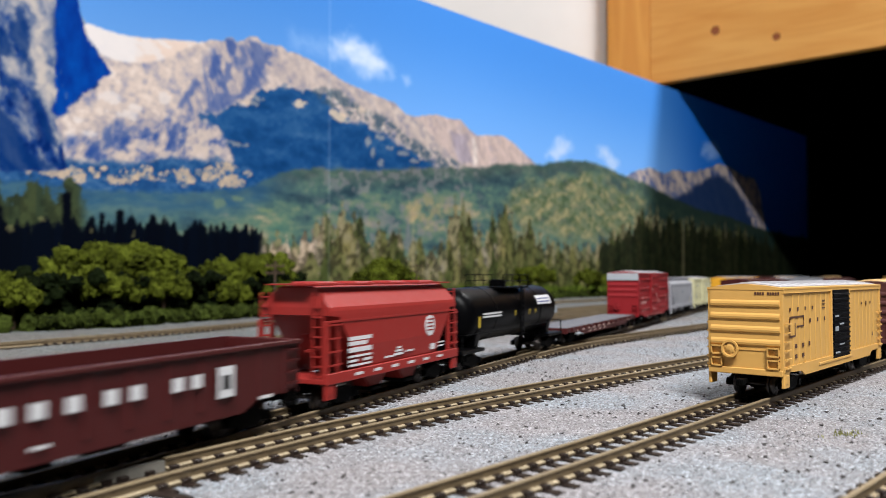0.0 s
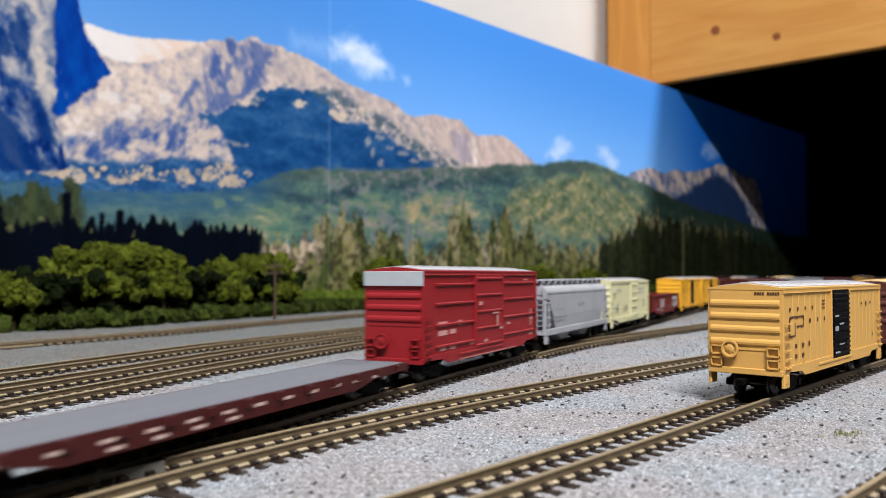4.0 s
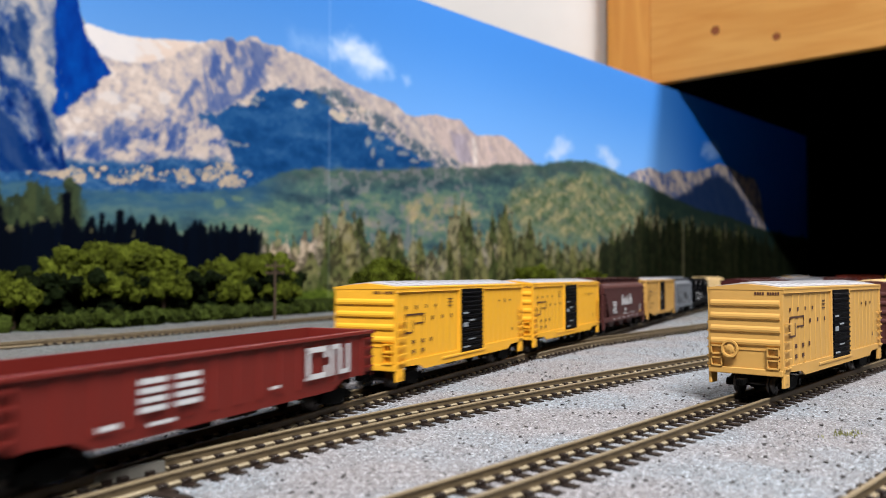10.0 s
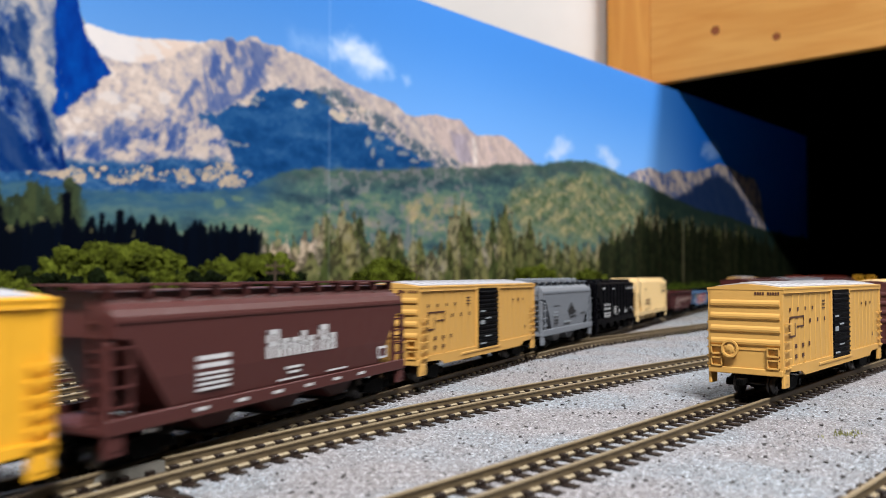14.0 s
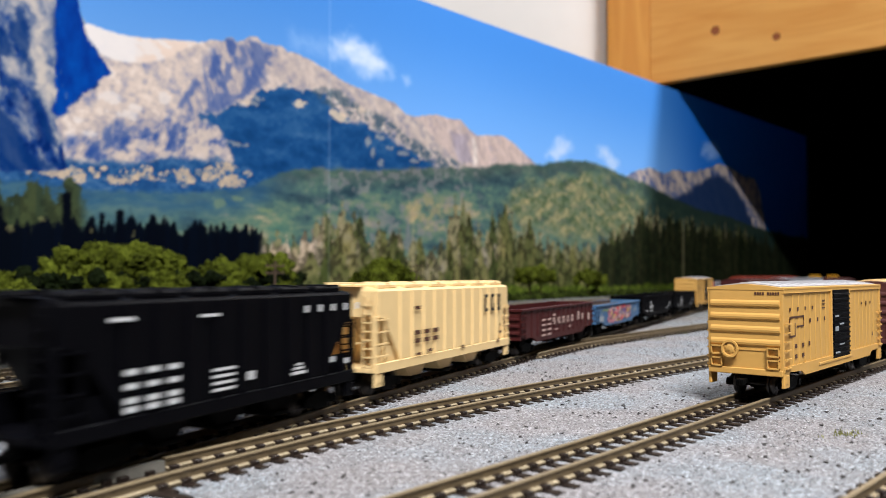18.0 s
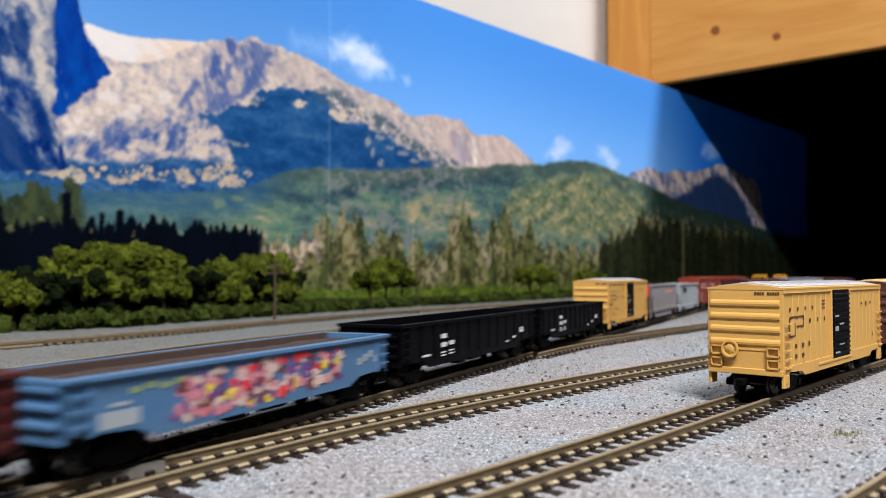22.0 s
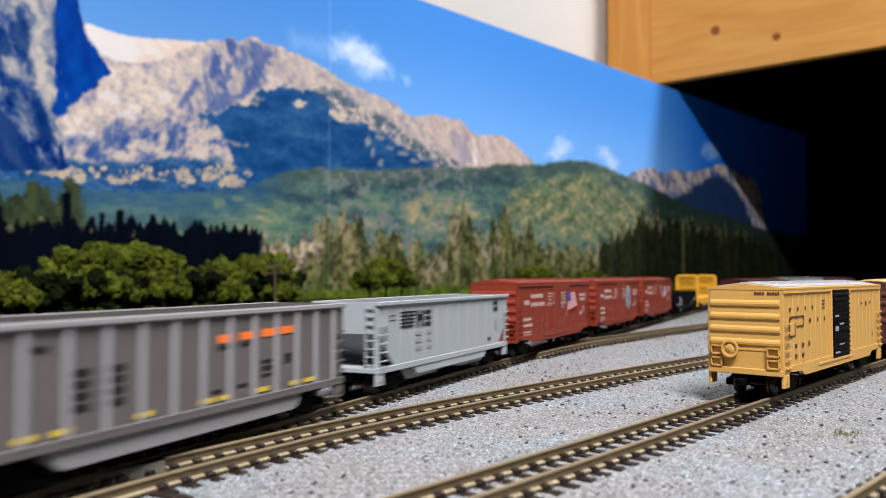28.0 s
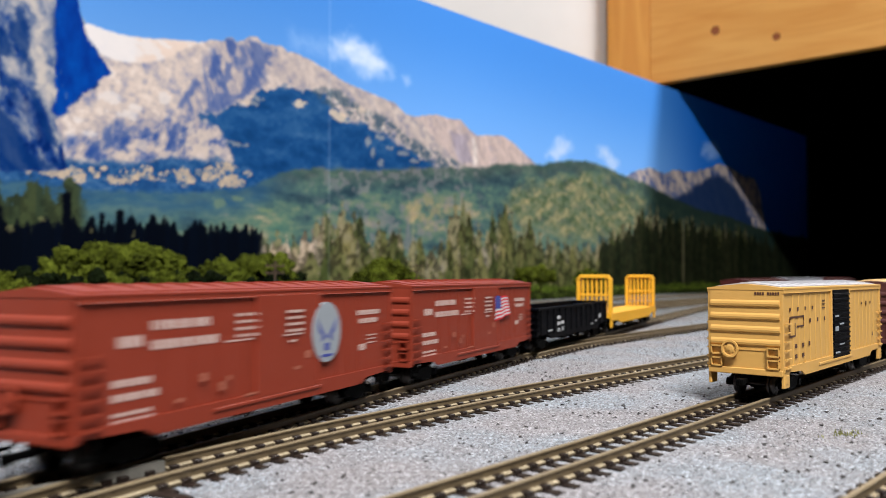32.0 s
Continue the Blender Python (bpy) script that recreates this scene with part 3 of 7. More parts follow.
def paint_foot(img, U, Z):
    """Dark woods under the mountain with sunlit ledges."""
    foot = region(U, Z, DARK_FOOT, 308, 7, 12, 4)
    img = over(img, foot * 0.95, tones(stretch(0.5 * fbm(U / 16, Z / 8, 42, 5) + 0.5 * fbm(U / 4, Z / 3, 40, 3), 0.2, 0.8), WOODS))
    ledges = ((302, 126, 13.1, 4.0), (317, 125, 12.5, 5.0), (329, 123, 7.9, 6.1), (344, 127, 7.1, 3.6), (365, 123, 9.5, 4.8), (379, 128, 12.0, 5.9), (393, 132, 13.4, 5.4), (405, 128, 8.0, 4.4), (432, 132, 6.0, 6.2), (440, 129, 4.9, 4.0), (461, 137, 12.7, 7.5), (478, 137, 15.7, 8.8), (486, 131, 12.0, 5.9), (481, 146, 10.5, 3.5), (351, 133, 7.2, 2.1), (506, 142, 4.8, 3.0), (293, 128, 5.5, 2.5), (417, 135, 4.7, 2.8))
    chips = smooth(0.3, 0.52, 0.5 * fbm(U / 6, Z / 5, 44, 4) + 0.5 * fbm(U / 2.6, Z / 2.6, 43, 3))
    return over(img, dabs(U, Z, ledges, 390, 7.0, 6) * (0.12 + 0.85 * chips), tones(0.42 + 0.5 * fbm(U / 5, Z / 4, 45, 3), ROCK) * np.array((1.0, 0.97, 0.88)))


def paint_cliff(img, U, Z):
    wob = 40 * (fbm(U / 40, Z / 34, 50, 5) - 0.5)
    m = region(U, Z, CLIFF, 400, 4, 8, 1.6)
    lean = U + 0.45 * Z
    crag = relief(lean + 0.8 * wob, Z - 0.6 * U, 34.0, 60.0, 52) * 0.35 + 1.1 * (fbm((lean + wob) / 10, (Z - 0.5 * U) / 24, 55, 5) - 0.5)
    low = smooth(*(218, 159), Z)
    face = tones(np.clip(0.53 + 0.9 * crag + 1.3 * (fbm((U + 0.4 * Z) / 9, (Z - 0.5 * U) / 22, 56, 5) - 0.5) - 0.2 * low, 0, 1), CRAG)
    pale = ([(287, 283), (307, 288), (308, 248), (308, 213), (303, 182), (295, 193), (288, 219), (285, 248)], [(264, 277), (277, 280), (276, 262), (268, 256), (264, 257)], [(265, 219), (282, 220), (292, 205), (283, 198), (269, 205)], [(274, 192), (283, 188), (297, 158), (293, 155), (279, 173)])
    for k, poly in enumerate(pale):
        face = over(face, region(U, Z, poly, 410 + k, 4, 8, 4) * (0.8 if k < 3 else 0.6), tones(np.clip(0.78 + 0.6 * crag + 0.3 * (fbm(U / 4, Z / 5, 57, 3) - 0.5), 0, 1), CRAG))
    dark = ([(276, 263), (281, 264), (286, 243), (288, 224), (283, 217), (277, 231), (272, 245)], [(256, 241), (269, 241), (276, 221), (265, 220), (256, 222)], [(290, 194), (296, 193), (306, 162), (311, 147), (304, 152)], [(265, 176), (274, 170), (284, 149), (293, 135), (316, 132), (293, 124), (241, 121), (240, 167)],
            [(269, 200), (276, 199), (281, 183), (276, 183)], [(297, 172), (303, 169), (311, 153), (308, 146)], [(285, 223), (290, 222), (292, 207), (287, 210)])
    for k, poly in enumerate(dark):
        face = over(face, region(U, Z, poly, 420 + k, 4, 7, 3) * (0.8 if k != 3 else 0.85), (18, 46, 98))
    shade = mixc((8, 44, 122), (26, 68, 146), stretch(fbm(U / 7, Z / 14, 54, 5), 0.25, 0.85))
    face = over(face, region(U, Z, SHADED_FACE, 401, 2.5, 6, 1.6), shade)
    face = over(face, dabs(U, Z, ((316, 204, 1.4, 4.1), (314, 215, 1.0, 2.5), (319, 194, 1.5, 3.0)), 430) * 0.5, (70, 92, 140))
    return over(img, m, face)


def paint_hills(img, U, Z, u):
    line = height_of(HILL, u)
    m = smooth(-3, 3, line + 7 * (fbm(U / 9, Z / 6, 61, 4) - 0.5) - Z)
    depth = np.clip((line - Z) / 90, 0, 1)
    left = smooth(*(595, 506), U)
    t = 0.30 + 0.28 * smooth(0.0, 0.6, depth) + 0.08 * left + 1.1 * (fbm(U / 34, Z / 12, 62, 5) - 0.5) + 0.4 * (fbm(U / 6, Z / 4, 63, 3) - 0.5)
    hill = tones(np.clip(t, 0, 1), VALLEY)
    hill = over(hill, left * smooth(0.45, 0.1, depth) * 0.75, mixc((44, 80, 114), (68, 98, 112), stretch(fbm(U / 18, Z / 6, 69, 4), 0.3, 0.7)))
    hill = over(hill, left * smooth(0.3, 0.7, depth) * smooth(0.4, 0.62, fbm(U / 22, Z / 12, 60, 4)) * 0.5, (70, 116, 96))
    hill = over(hill, (1 - left) * smooth(0.3, 0.02, depth) * 0.6, mixc((66, 86, 74), (104, 108, 96), stretch(fbm(U / 14, Z / 7, 59, 4), 0.3, 0.75)))
    lilac = smooth(*(564, 628), U) * smooth(*(916, 844), U) * smooth(0.5, 0.66, fbm(U / 10, Z / 8, 67, 4))
    hill = over(hill, lilac * 0.6, (122, 118, 122))
    hill = over(hill, dabs(U, Z, ((472, 108, 10.3, 5.8), (493, 114, 8.1, 3.0), (528, 104, 10.0, 2.4)), 440, 2.0) * 0.5, (118, 132, 98))
    tan = region(U, Z, [(734, 125), (763, 139), (810, 139), (822, 120), (778, 102), (740, 103)], 441, 8, 14, 8) * smooth(0.36, 0.56, fbm(U / 9, Z / 7, 64, 4))
    hill = over(hill, tan * 0.55, (164, 144, 106))
    asp = region(U, Z, ASPENS, 442, 22, 30, 16)
    hill = over(hill, asp * 0.55, mixc((96, 104, 74), (134, 126, 90), stretch(fbm(U / 12, Z / 8, 66, 4), 0.3, 0.7)))
    cu, cz = 1140, 191
    side = np.abs(U - cu) * 0.55 + (Z - cz)
    bands = smooth(0.45, 0.75, 0.5 + 0.5 * np.sin(side / 5.2 + 5 * (fbm(U / 24, Z / 12, 65, 3) - 0.5))) * smooth(0.34, 0.52, fbm(U / 10, Z / 6, 68, 4))
    hill = over(hill, asp * bands * 0.55, (176, 158, 118))
    hill = over(hill, asp * smooth(0.52, 0.64, fbm(U / 8, Z / 5, 58, 4)) * 0.55, (54, 74, 50))
    # hill tones drop to a dark green between u 1308 and 1391
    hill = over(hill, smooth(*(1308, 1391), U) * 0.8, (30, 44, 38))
    return over(img, m, hill)


def paint_woods(img, U, Z, u):
    """Stands of trees along the foot, far to near."""
    rng = random.Random(5)
    tops = np.interp(u, *zip(*TREE_TOPS))
    # stands: u range, step, heights (or a share of the tree line), steepness, two tones, how streaky
    stands = ((*(206, 336), 8, 98, 120, 1.6, (60, 66, 38), (40, 50, 34), 0.5, None),
              (*(206, 527), 5, 76, 92, 1.7, (2, 5, 13), (3, 8, 20), 0.0, None),
              (*(524, 1809), 15, 0.86, 1.04, 2.4, (96, 98, 68), (148, 134, 104), 0.9, tops),
              (*(524, 628), 14, 0.75, 1.0, 3.0, (196, 174, 160), (160, 144, 116), 0.8, tops),
              (*(607, 1809), 24, 0.7, 1.06, 2.6, (60, 68, 40), (106, 104, 64), 0.9, tops),
              (*(595, 942), 22, 0.56, 0.84, 1.8, (150, 142, 128), (124, 116, 76), 0.8, tops),
              (*(531, 1809), 16, 0.4, 0.74, 2.2, (56, 66, 34), (126, 120, 80), 0.9, tops),
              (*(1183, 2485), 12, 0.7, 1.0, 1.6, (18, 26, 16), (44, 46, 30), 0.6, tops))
    for n, (u0, u1, step, low, high, steep, ca, cb, streaky, line) in enumerate(stands):
        if line is None:
            top, which = spires(u, rng, u0, u1, step, low, high, steep)
        else:
            top, which = spires(u, rng, u0, u1, step, low * 100, high * 100, steep)
            top = top * line / 100
        jag = 20 * (fbm(U / 4.5, Z / 7, 71 + n, 3) - 0.5) + 26 * (fbm(U / 10, Z / 9, 75 + n, 3) - 0.5)
        m = smooth(-3, 4, top[:, None] + jag * (1.0 if streaky else 0.5) - Z) * smooth(u0 - 8, u0 + 8, U) * smooth(u1 + 8, u1 - 8, U)
        tone = np.clip(which[:, None] * 0.8 + 0.1 + streaky * 1.2 * (fbm(U / 6, Z / 13, 81 + n, 3) - 0.5), 0, 1)
        tree = mixc(ca, cb, tone)
        tree = tree * (1 - 0.55 * streaky * smooth(0.42, 0.64, fbm(U / 7, Z / 7, 85 + n, 5)))[..., None]
        img = over(img, m * (0.9 if streaky else 1.0), tree)
    for cu, cz, wide in ((321, 109, 6.8), (352, 92, 4.1), (369, 96, 6.4), (401, 93, 11.3), (436, 80, 4.2), (340, 83, 3.5), (470, 86, 3.9), (490, 84, 4.7)):
        half = np.minimum(wide * 0.55, 2.0 + (cz - Z) * 0.35)
        m = smooth(-1.5, 1.5, half - np.abs(U - cu) + 4 * (fbm(U / 3, Z / 2.5, 91) - 0.5)) * smooth(cz + 1, cz - 3, Z)
        img = over(img, m, (2, 5, 14))
    img = over(img, dabs(U, Z, ((276, 74, 4.4, 2.4), (382, 74, 2.7, 3.7), (342, 75, 2.0, 2.6), (301, 83, 4.6, 2.0)), 450) * 0.4, (150, 142, 92))
    # two bare pale trunks
    for a, b, c in ((747, 108, 3.0), (1478, 147, 7.0)):
        img = over(img, smooth(c, 0.6, np.abs(U - a - 0.02 * Z)) * smooth(b, b - 6, Z) * 0.4, (176, 162, 128))
    grass = smooth(-4, 4, 18 + 14 * (fbm(U / 20, Z / 10, 95) - 0.5) - Z)
    return over(img, grass * smooth(480, 560, U), tones(fbm(U / 6, Z / 4, 96, 4), ((0, 30, 40, 14), (0.5, 70, 84, 32), (1, 120, 130, 56))))


def landscape(u, z):
    """The printed picture's colour (sRGB 0 to 255) at u along the wall and height z (mm)."""
    U, Z = np.meshgrid(u, z, indexing="ij")
    img = paint_sky(U, Z)
    img = paint_far_peak(img, U, Z, u)
    img = paint_ridge(img, U, Z, u)
    img = paint_foot(img, U, Z)
    img = paint_cliff(img, U, Z)
    img = paint_hills(img, U, Z, u)
    img = paint_woods(img, U, Z, u)
    # pale line where two prints meet
    img = over(img, smooth(1.6, 0.5, np.abs(U - 613.4)) * 0.16, (226, 228, 240))
    return np.clip(img, 0, 255)


def backdrop_sheet(parent, u, step):
    z = np.arange(-4, 394.1, step)
    rgb = landscape(u, z) / 255
    rgb = np.where(rgb <= 0.04045, rgb / 12.92, ((rgb + 0.055) / 1.055) ** 2.4)
    nu, nz = len(u), len(z)
    co = np.empty((nu, nz, 3), np.float32)
    co[..., 0], co[..., 1], co[..., 2] = u[:, None], wall_y(u)[:, None], z[None, :]
    idx = np.arange(nu * nz, dtype=np.int32).reshape(nu, nz)
    quads = np.stack([idx[:-1, :-1], idx[1:, :-1], idx[1:, 1:], idx[:-1, 1:]], -1).reshape(-1, 4)
    me = bpy.data.meshes.new("sheet")
    me.from_pydata([], [], [])
    me.vertices.add(nu * nz)
    me.vertices.foreach_set("co", (co * MM).ravel())
    me.loops.add(quads.size)
    me.loops.foreach_set("vertex_index", quads.ravel())
    me.polygons.add(len(quads))
    me.polygons.foreach_set("loop_start", np.arange(0, quads.size, 4, dtype=np.int32))
    me.update(calc_edges=True)
    layer = me.color_attributes.new("print", "FLOAT_COLOR", "POINT")
    layer.data.foreach_set("color", np.concatenate([rgb.reshape(-1, 3), np.ones((nu * nz, 1))], 1).astype(np.float32).ravel())
    me.materials.append(M_PRINT)
    ob = new("sheet", me)
    ob.parent = parent


def print_material():
    m = bpy.data.materials.new("printed_photo_paper")
    m.use_nodes = True
    nt = m.node_tree
    b = nt.nodes["Principled BSDF"]
    b.inputs["Roughness"].default_value = 0.5
    b.inputs["Specular IOR Level"].default_value = 0.04
    a = nt.nodes.new("ShaderNodeVertexColor")
    a.layer_name = "print"
    hsv = nt.nodes.new("ShaderNodeHueSaturation")
    hsv.inputs["Saturation"].default_value = 1.04
    hsv.inputs["Value"].default_value = 1.12
    nt.links.new(a.outputs["Color"], hsv.inputs["Color"])
    nt.links.new(hsv.outputs["Color"], b.inputs["Base Color"])
    return m


M_PRINT = print_material()
backdrop = tagged(new("backdrop"), "printed mountain and forest landscape sheets along the wall", "backdrop", kind="structure")
backdrop_sheet(backdrop, np.concatenate([np.arange(-110, 236, 12), np.linspace(240, 613.5, 268)]), 1.4)
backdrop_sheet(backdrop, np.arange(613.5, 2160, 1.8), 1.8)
bm = bmesh.new()
extrude(bm, [(-110, wall_y(-110) + 1.5), (2158, wall_y(2158) + 1.5), (2158, wall_y(2158) + 3.5), (-110, wall_y(-110) + 3.5)], "z", -4, 393)
part("backing_board", bm, M_WALL, backdrop, "white hardboard behind the printed sheets")

# ---- timber of the upper shelf ----
def timber():
    post = tagged(new("wooden_post"), "upright orange pine post behind the backdrop", "post", kind="structure")
    bm = bmesh.new()
    box(bm, 1438, 1478, 674, 768, -4, 1640, 1.5)
    part("post_board", bm, M_PINE_Z, post)
    beam = tagged(new("wooden_beam"), "orange pine cross beam with knots under the upper shelf", "beam", kind="structure")
    bm = bmesh.new()
    box(bm, 1437, 1457, -168, 673, 407.5, 601, 1.2)
    part("beam_board", bm, M_PINE_Y, beam)
    for y, z, r in ((544, 489, 8.5), (435, 456, 7)):
        bm = bmesh.new()
        cyl(bm, "x", (1436.9, y, z), r, 0.8, 14)
        part("knot", bm, M_KNOT, beam, "dark round knot in the pine")


timber()


# ---- tracks ----
def smooth_line(points, step=2.0):
    """A gliding line through a few points (mm): heading-smoothed and evenly stepped."""
    p = np.array(points, float)
    for _ in range(4):
        q = np.empty((2 * len(p), 2))
        q[0], q[-1] = p[0], p[-1]
        q[1:-1:2] = 0.75 * p[:-1] + 0.25 * p[1:]
        q[2:-1:2] = 0.25 * p[:-1] + 0.75 * p[1:]
        p = q
    d = np.concatenate([[0], np.cumsum(np.hypot(*np.diff(p, axis=0).T))])
    s = np.arange(0, d[-1], step)
    return np.stack([np.interp(s, d, p[:, 0]), np.interp(s, d, p[:, 1])], 1)


def sweep(bm, line, offset, profile):
    """A profile of (across, z) carried along a line at an offset to its left."""
    t = np.gradient(line, axis=0)
    t /= np.linalg.norm(t, axis=1)[:, None]
    nrm = np.stack([-t[:, 1], t[:, 0]], 1)
    rings = []
    for p, n in zip(line, nrm):
        rings.append([bm.verts.new((p[0] + n[0] * (offset + a), p[1] + n[1] * (offset + a), z)) for a, z in profile])
    k = len(profile)
    for r0, r1 in zip(rings, rings[1:]):
        for i in range(k):
            bm.faces.new((r0[i], r0[(i + 1) % k], r1[(i + 1) % k], r1[i]))
    bm.faces.new(rings[0][::-1])
    bm.faces.new(rings[-1])


RAIL_SIDE = ((-0.95, 1.1), (0.95, 1.1), (0.95, 1.4), (0.3, 1.65), (0.3, 2.7), (0.5, 2.8), (0.5, 3.05), (-0.5, 3.05), (-0.5, 2.8), (-0.3, 2.7), (-0.3, 1.65), (-0.95, 1.4))
RAIL_FOOT = ((0.28, 1.52), (1.0, 1.42), (1.0, 1.5), (0.28, 1.72))
RAIL_HEAD = ((-0.46, 3.04), (0.46, 3.04), (0.36, 3.2), (-0.36, 3.2))


def tie_block():
    bm = bmesh.new()
    box(bm, -1.0, 1.0, -8.2, 8.2, -0.4, 1.15, 0.1)
    for y in (-4.5, 4.5):
        for e in (-1, 1):
            box(bm, -0.85, 0.85, y + e * 0.9 - 0.62, y + e * 0.9 + 0.62, 1.0, 1.9, 0.12)
    return bm


def track(points, label, near=None, tie_mat=None, rails=(-4.5, 4.5), pitch=4.8, skip=None):
    """A length of track: two rails, single ties on the stretch named by near (mm along), the rest joined."""
    tie_mat = tie_mat or M_TIE
    line = smooth_line(points)
    root = tagged(new("track"), label, "railway track", group="yard tracks", kind="structure")
    whole = line
    for off in rails:
        line = whole if skip is None or off < 0 else whole[whole[:, 0] > skip]
        bm = bmesh.new()
        sweep(bm, line, off, RAIL_SIDE)
        r = part("rail", bm, M_RAIL, root, "brown-sided metal rail")
        bm = bmesh.new()
        sweep(bm, line, off, RAIL_HEAD)
        part("rail_head", bm, M_RAIL_TOP, r, "worn bright rail head")
        for sgn in (-1, 1):
            bm = bmesh.new()
            sweep(bm, line, off, [(sgn * a, z) for a, z in RAIL_FOOT])
            part("rail_foot", bm, M_FOOT, r, "bright metal edge of the rail foot, paler to carry its glints")
    line = whole
    far_co, far_faces = [], []
    rng = random.Random(len(line))
    t = np.gradient(line, axis=0)
    length = 2.0 * (len(line) - 1)
    k = 3.0
    while k < length - 3:
        i = int(k / 2)
        u = k / 2 - i
        x, y = line[i] * (1 - u) + line[i + 1] * u
        a = math.degrees(math.atan2(t[i][1], t[i][0])) + rng.uniform(-1.2, 1.2)
        if near and near[0] < x < near[1]:
            shared("tie", "tie_block", tie_block, tie_mat, root, (x, y, rng.uniform(-0.08, 0.05)), a)
        elif x > -200 and (skip is None or x > 64):
            m = Matrix.Translation((x, y, 0)) @ Matrix.Rotation(radians(a), 4, "Z")
            n = len(far_co)
            for dz in (-0.4, 1.15):
                for dx, dy in ((-1, -8.2), (1, -8.2), (1, 8.2), (-1, 8.2)):
                    far_co.append((m @ Vector((dx, dy, dz))) * MM)
            far_faces += [(n + 4, n + 5, n + 6, n + 7), (n, n + 1, n + 5, n + 4), (n + 1, n + 2, n + 6, n + 5), (n + 2, n + 3, n + 7, n + 6), (n + 3, n, n + 4, n + 7)]
        k += pitch
    if far_co:
        me = bpy.data.meshes.new("distant_ties")
        me.from_pydata(far_co, [], far_faces)
        me.materials.append(tie_mat)
        ob = tagged(new("distant_ties", me), "row of brown plastic ties", kind="stuff")
        ob.parent = root
    return root


A_LINE = [(-600, 90), (0, 75), (89, 72), (202, 69.6), (308, 67), (900, 50), (2400, 10), (3850, -30)]
track(A_LINE, "straight yard track with brown ties in pale ballast", (40, 430))
B_LINE = [(-60, 88), (20, 107.2), (53, 114.4), (67.6, 117), (80, 118.4), (92, 119.6), (107, 121), (143, 121.8), (191, 120.5), (259, 117), (400, 105), (900, 78), (2400, 40), (3850, 0)]
track(B_LINE, "yard track joining the main line at a turnout", (64, 480), skip=72)
C_LINE = [(float(x), float(np.interp(x, WAY_X, WAY_Y))) for x in (-3400, -400, -160, -70, 20, 75, 130, 190, 251, 340, 435, 560, 700, 950, 1300, 2200, 3850)]
C_STEP = smooth_line(C_LINE)
track(C_LINE, "main line on which the freight train runs", (-20, 520))
track([(262, 176), (300, 184), (356, 188), (428, 190.5), (474, 191), (800, 196), (2400, 180), (3850, 160)], "branch track leaving the main line", (260, 560))
track([(-600, 40), (60, 29), (134, 22), (300, 12), (900, -10), (3850, -60)], "yard track at the edge of the table", (60, 220))
D_LINE = [(-500, 30), (0, 172), (111, 216.5), (159, 235), (232, 258), (280, 273), (420, 300), (700, 340), (1300, 385), (3850, 385)]
track(D_LINE, "rear yard track beside the main line", (60, 420))
track([(-500, 62), (0, 205), (128, 248), (185, 272), (268, 297), (420, 330), (700, 368), (1300, 412), (3850, 412)], "rear yard track beside the main line", (80, 420))
track([(-500, 94), (0, 236), (149, 288), (213, 312), (299, 330), (430, 358), (700, 396), (1300, 440), (3850, 440)], "rear yard track beside the main line", (100, 420))
track([(-500, 330), (0, 360), (209, 392), (298, 420), (424, 452), (543, 474), (760, 496), (1300, 500), (3850, 470)], "rearmost track along the shrubs", (160, 520))


M_FROG = mat("cast_frog_metal", (124, 120, 112), 0.45, 0.4, 0.2, 400, 0.2)


def frog():
    root = tagged(new("turnout_frog"), "grey metal frog and guard rail of a turnout", "track part", kind="structure")
    bm = bmesh.new()
    sweep(bm, smooth_line([(20, 117), (44, 120.4), (60, 121), (73, 121.6)]), 0, ((-0.8, 0.9), (0.8, 0.9), (0.6, 2.9), (-0.6, 2.9)))
    part("frog_casting", bm, M_FROG, root, "grey cast frog")
    for k in range(20):
        bm = bmesh.new()
        x = -28 + k * 4.8
        y = 100 + 0.29 * (x - 20)
        a = 0.28
        m = Matrix.Translation((x, y, 0)) @ Matrix.Rotation(a, 4, "Z")
        r = bmesh.ops.create_cube(bm, size=1)
        for v in r["verts"]:
            v.co = m @ Vector((v.co.x * 2.0, v.co.y * 26 + 4, 0.30 + v.co.z * 1.7))
        part("long_tie", bm, M_TIE_DARK, root)


frog()


# ---- rolling stock (mm; x along the car, away from the eye; z = 0 on the rails) ----
def sideframe():
    bm = bmesh.new()
    prof = [(-7.2, 2.0), (-6.6, 3.6), (-4.4, 3.9), (-2.4, 4.6), (2.4, 4.6), (4.4, 3.9), (6.6, 3.6), (7.2, 2.0), (6.0, 1.8), (4.2, 2.4), (2.6, 1.2), (-2.6, 1.2), (-4.2, 2.4), (-6.0, 1.8)]
    extrude(bm, prof, "y", -0.6, 0.6)
    for x in (-5.6, 5.6):
        cyl(bm, "y", (x, 0, 2.7), 1.0, 1.8, 10)
    for x in (-1.2, 0, 1.2):
        cyl(bm, "z", (x, 0, 2.8), 0.5, 1.9, 8)
    return bm


def wheelset():
    bm = bmesh.new()
    for s in (-1, 1):
        cyl(bm, "y", (0, s * 4.35, 2.6), 2.6, 1.2, 20)
        cyl(bm, "y", (0, s * 3.75, 2.6), 3.1, 0.5, 20)
        cyl(bm, "y", (0, s * 5.0, 2.6), 1.3, 0.3, 12)
    cyl(bm, "y", (0, 0, 2.6), 0.6, 9.0, 8)
    return bm


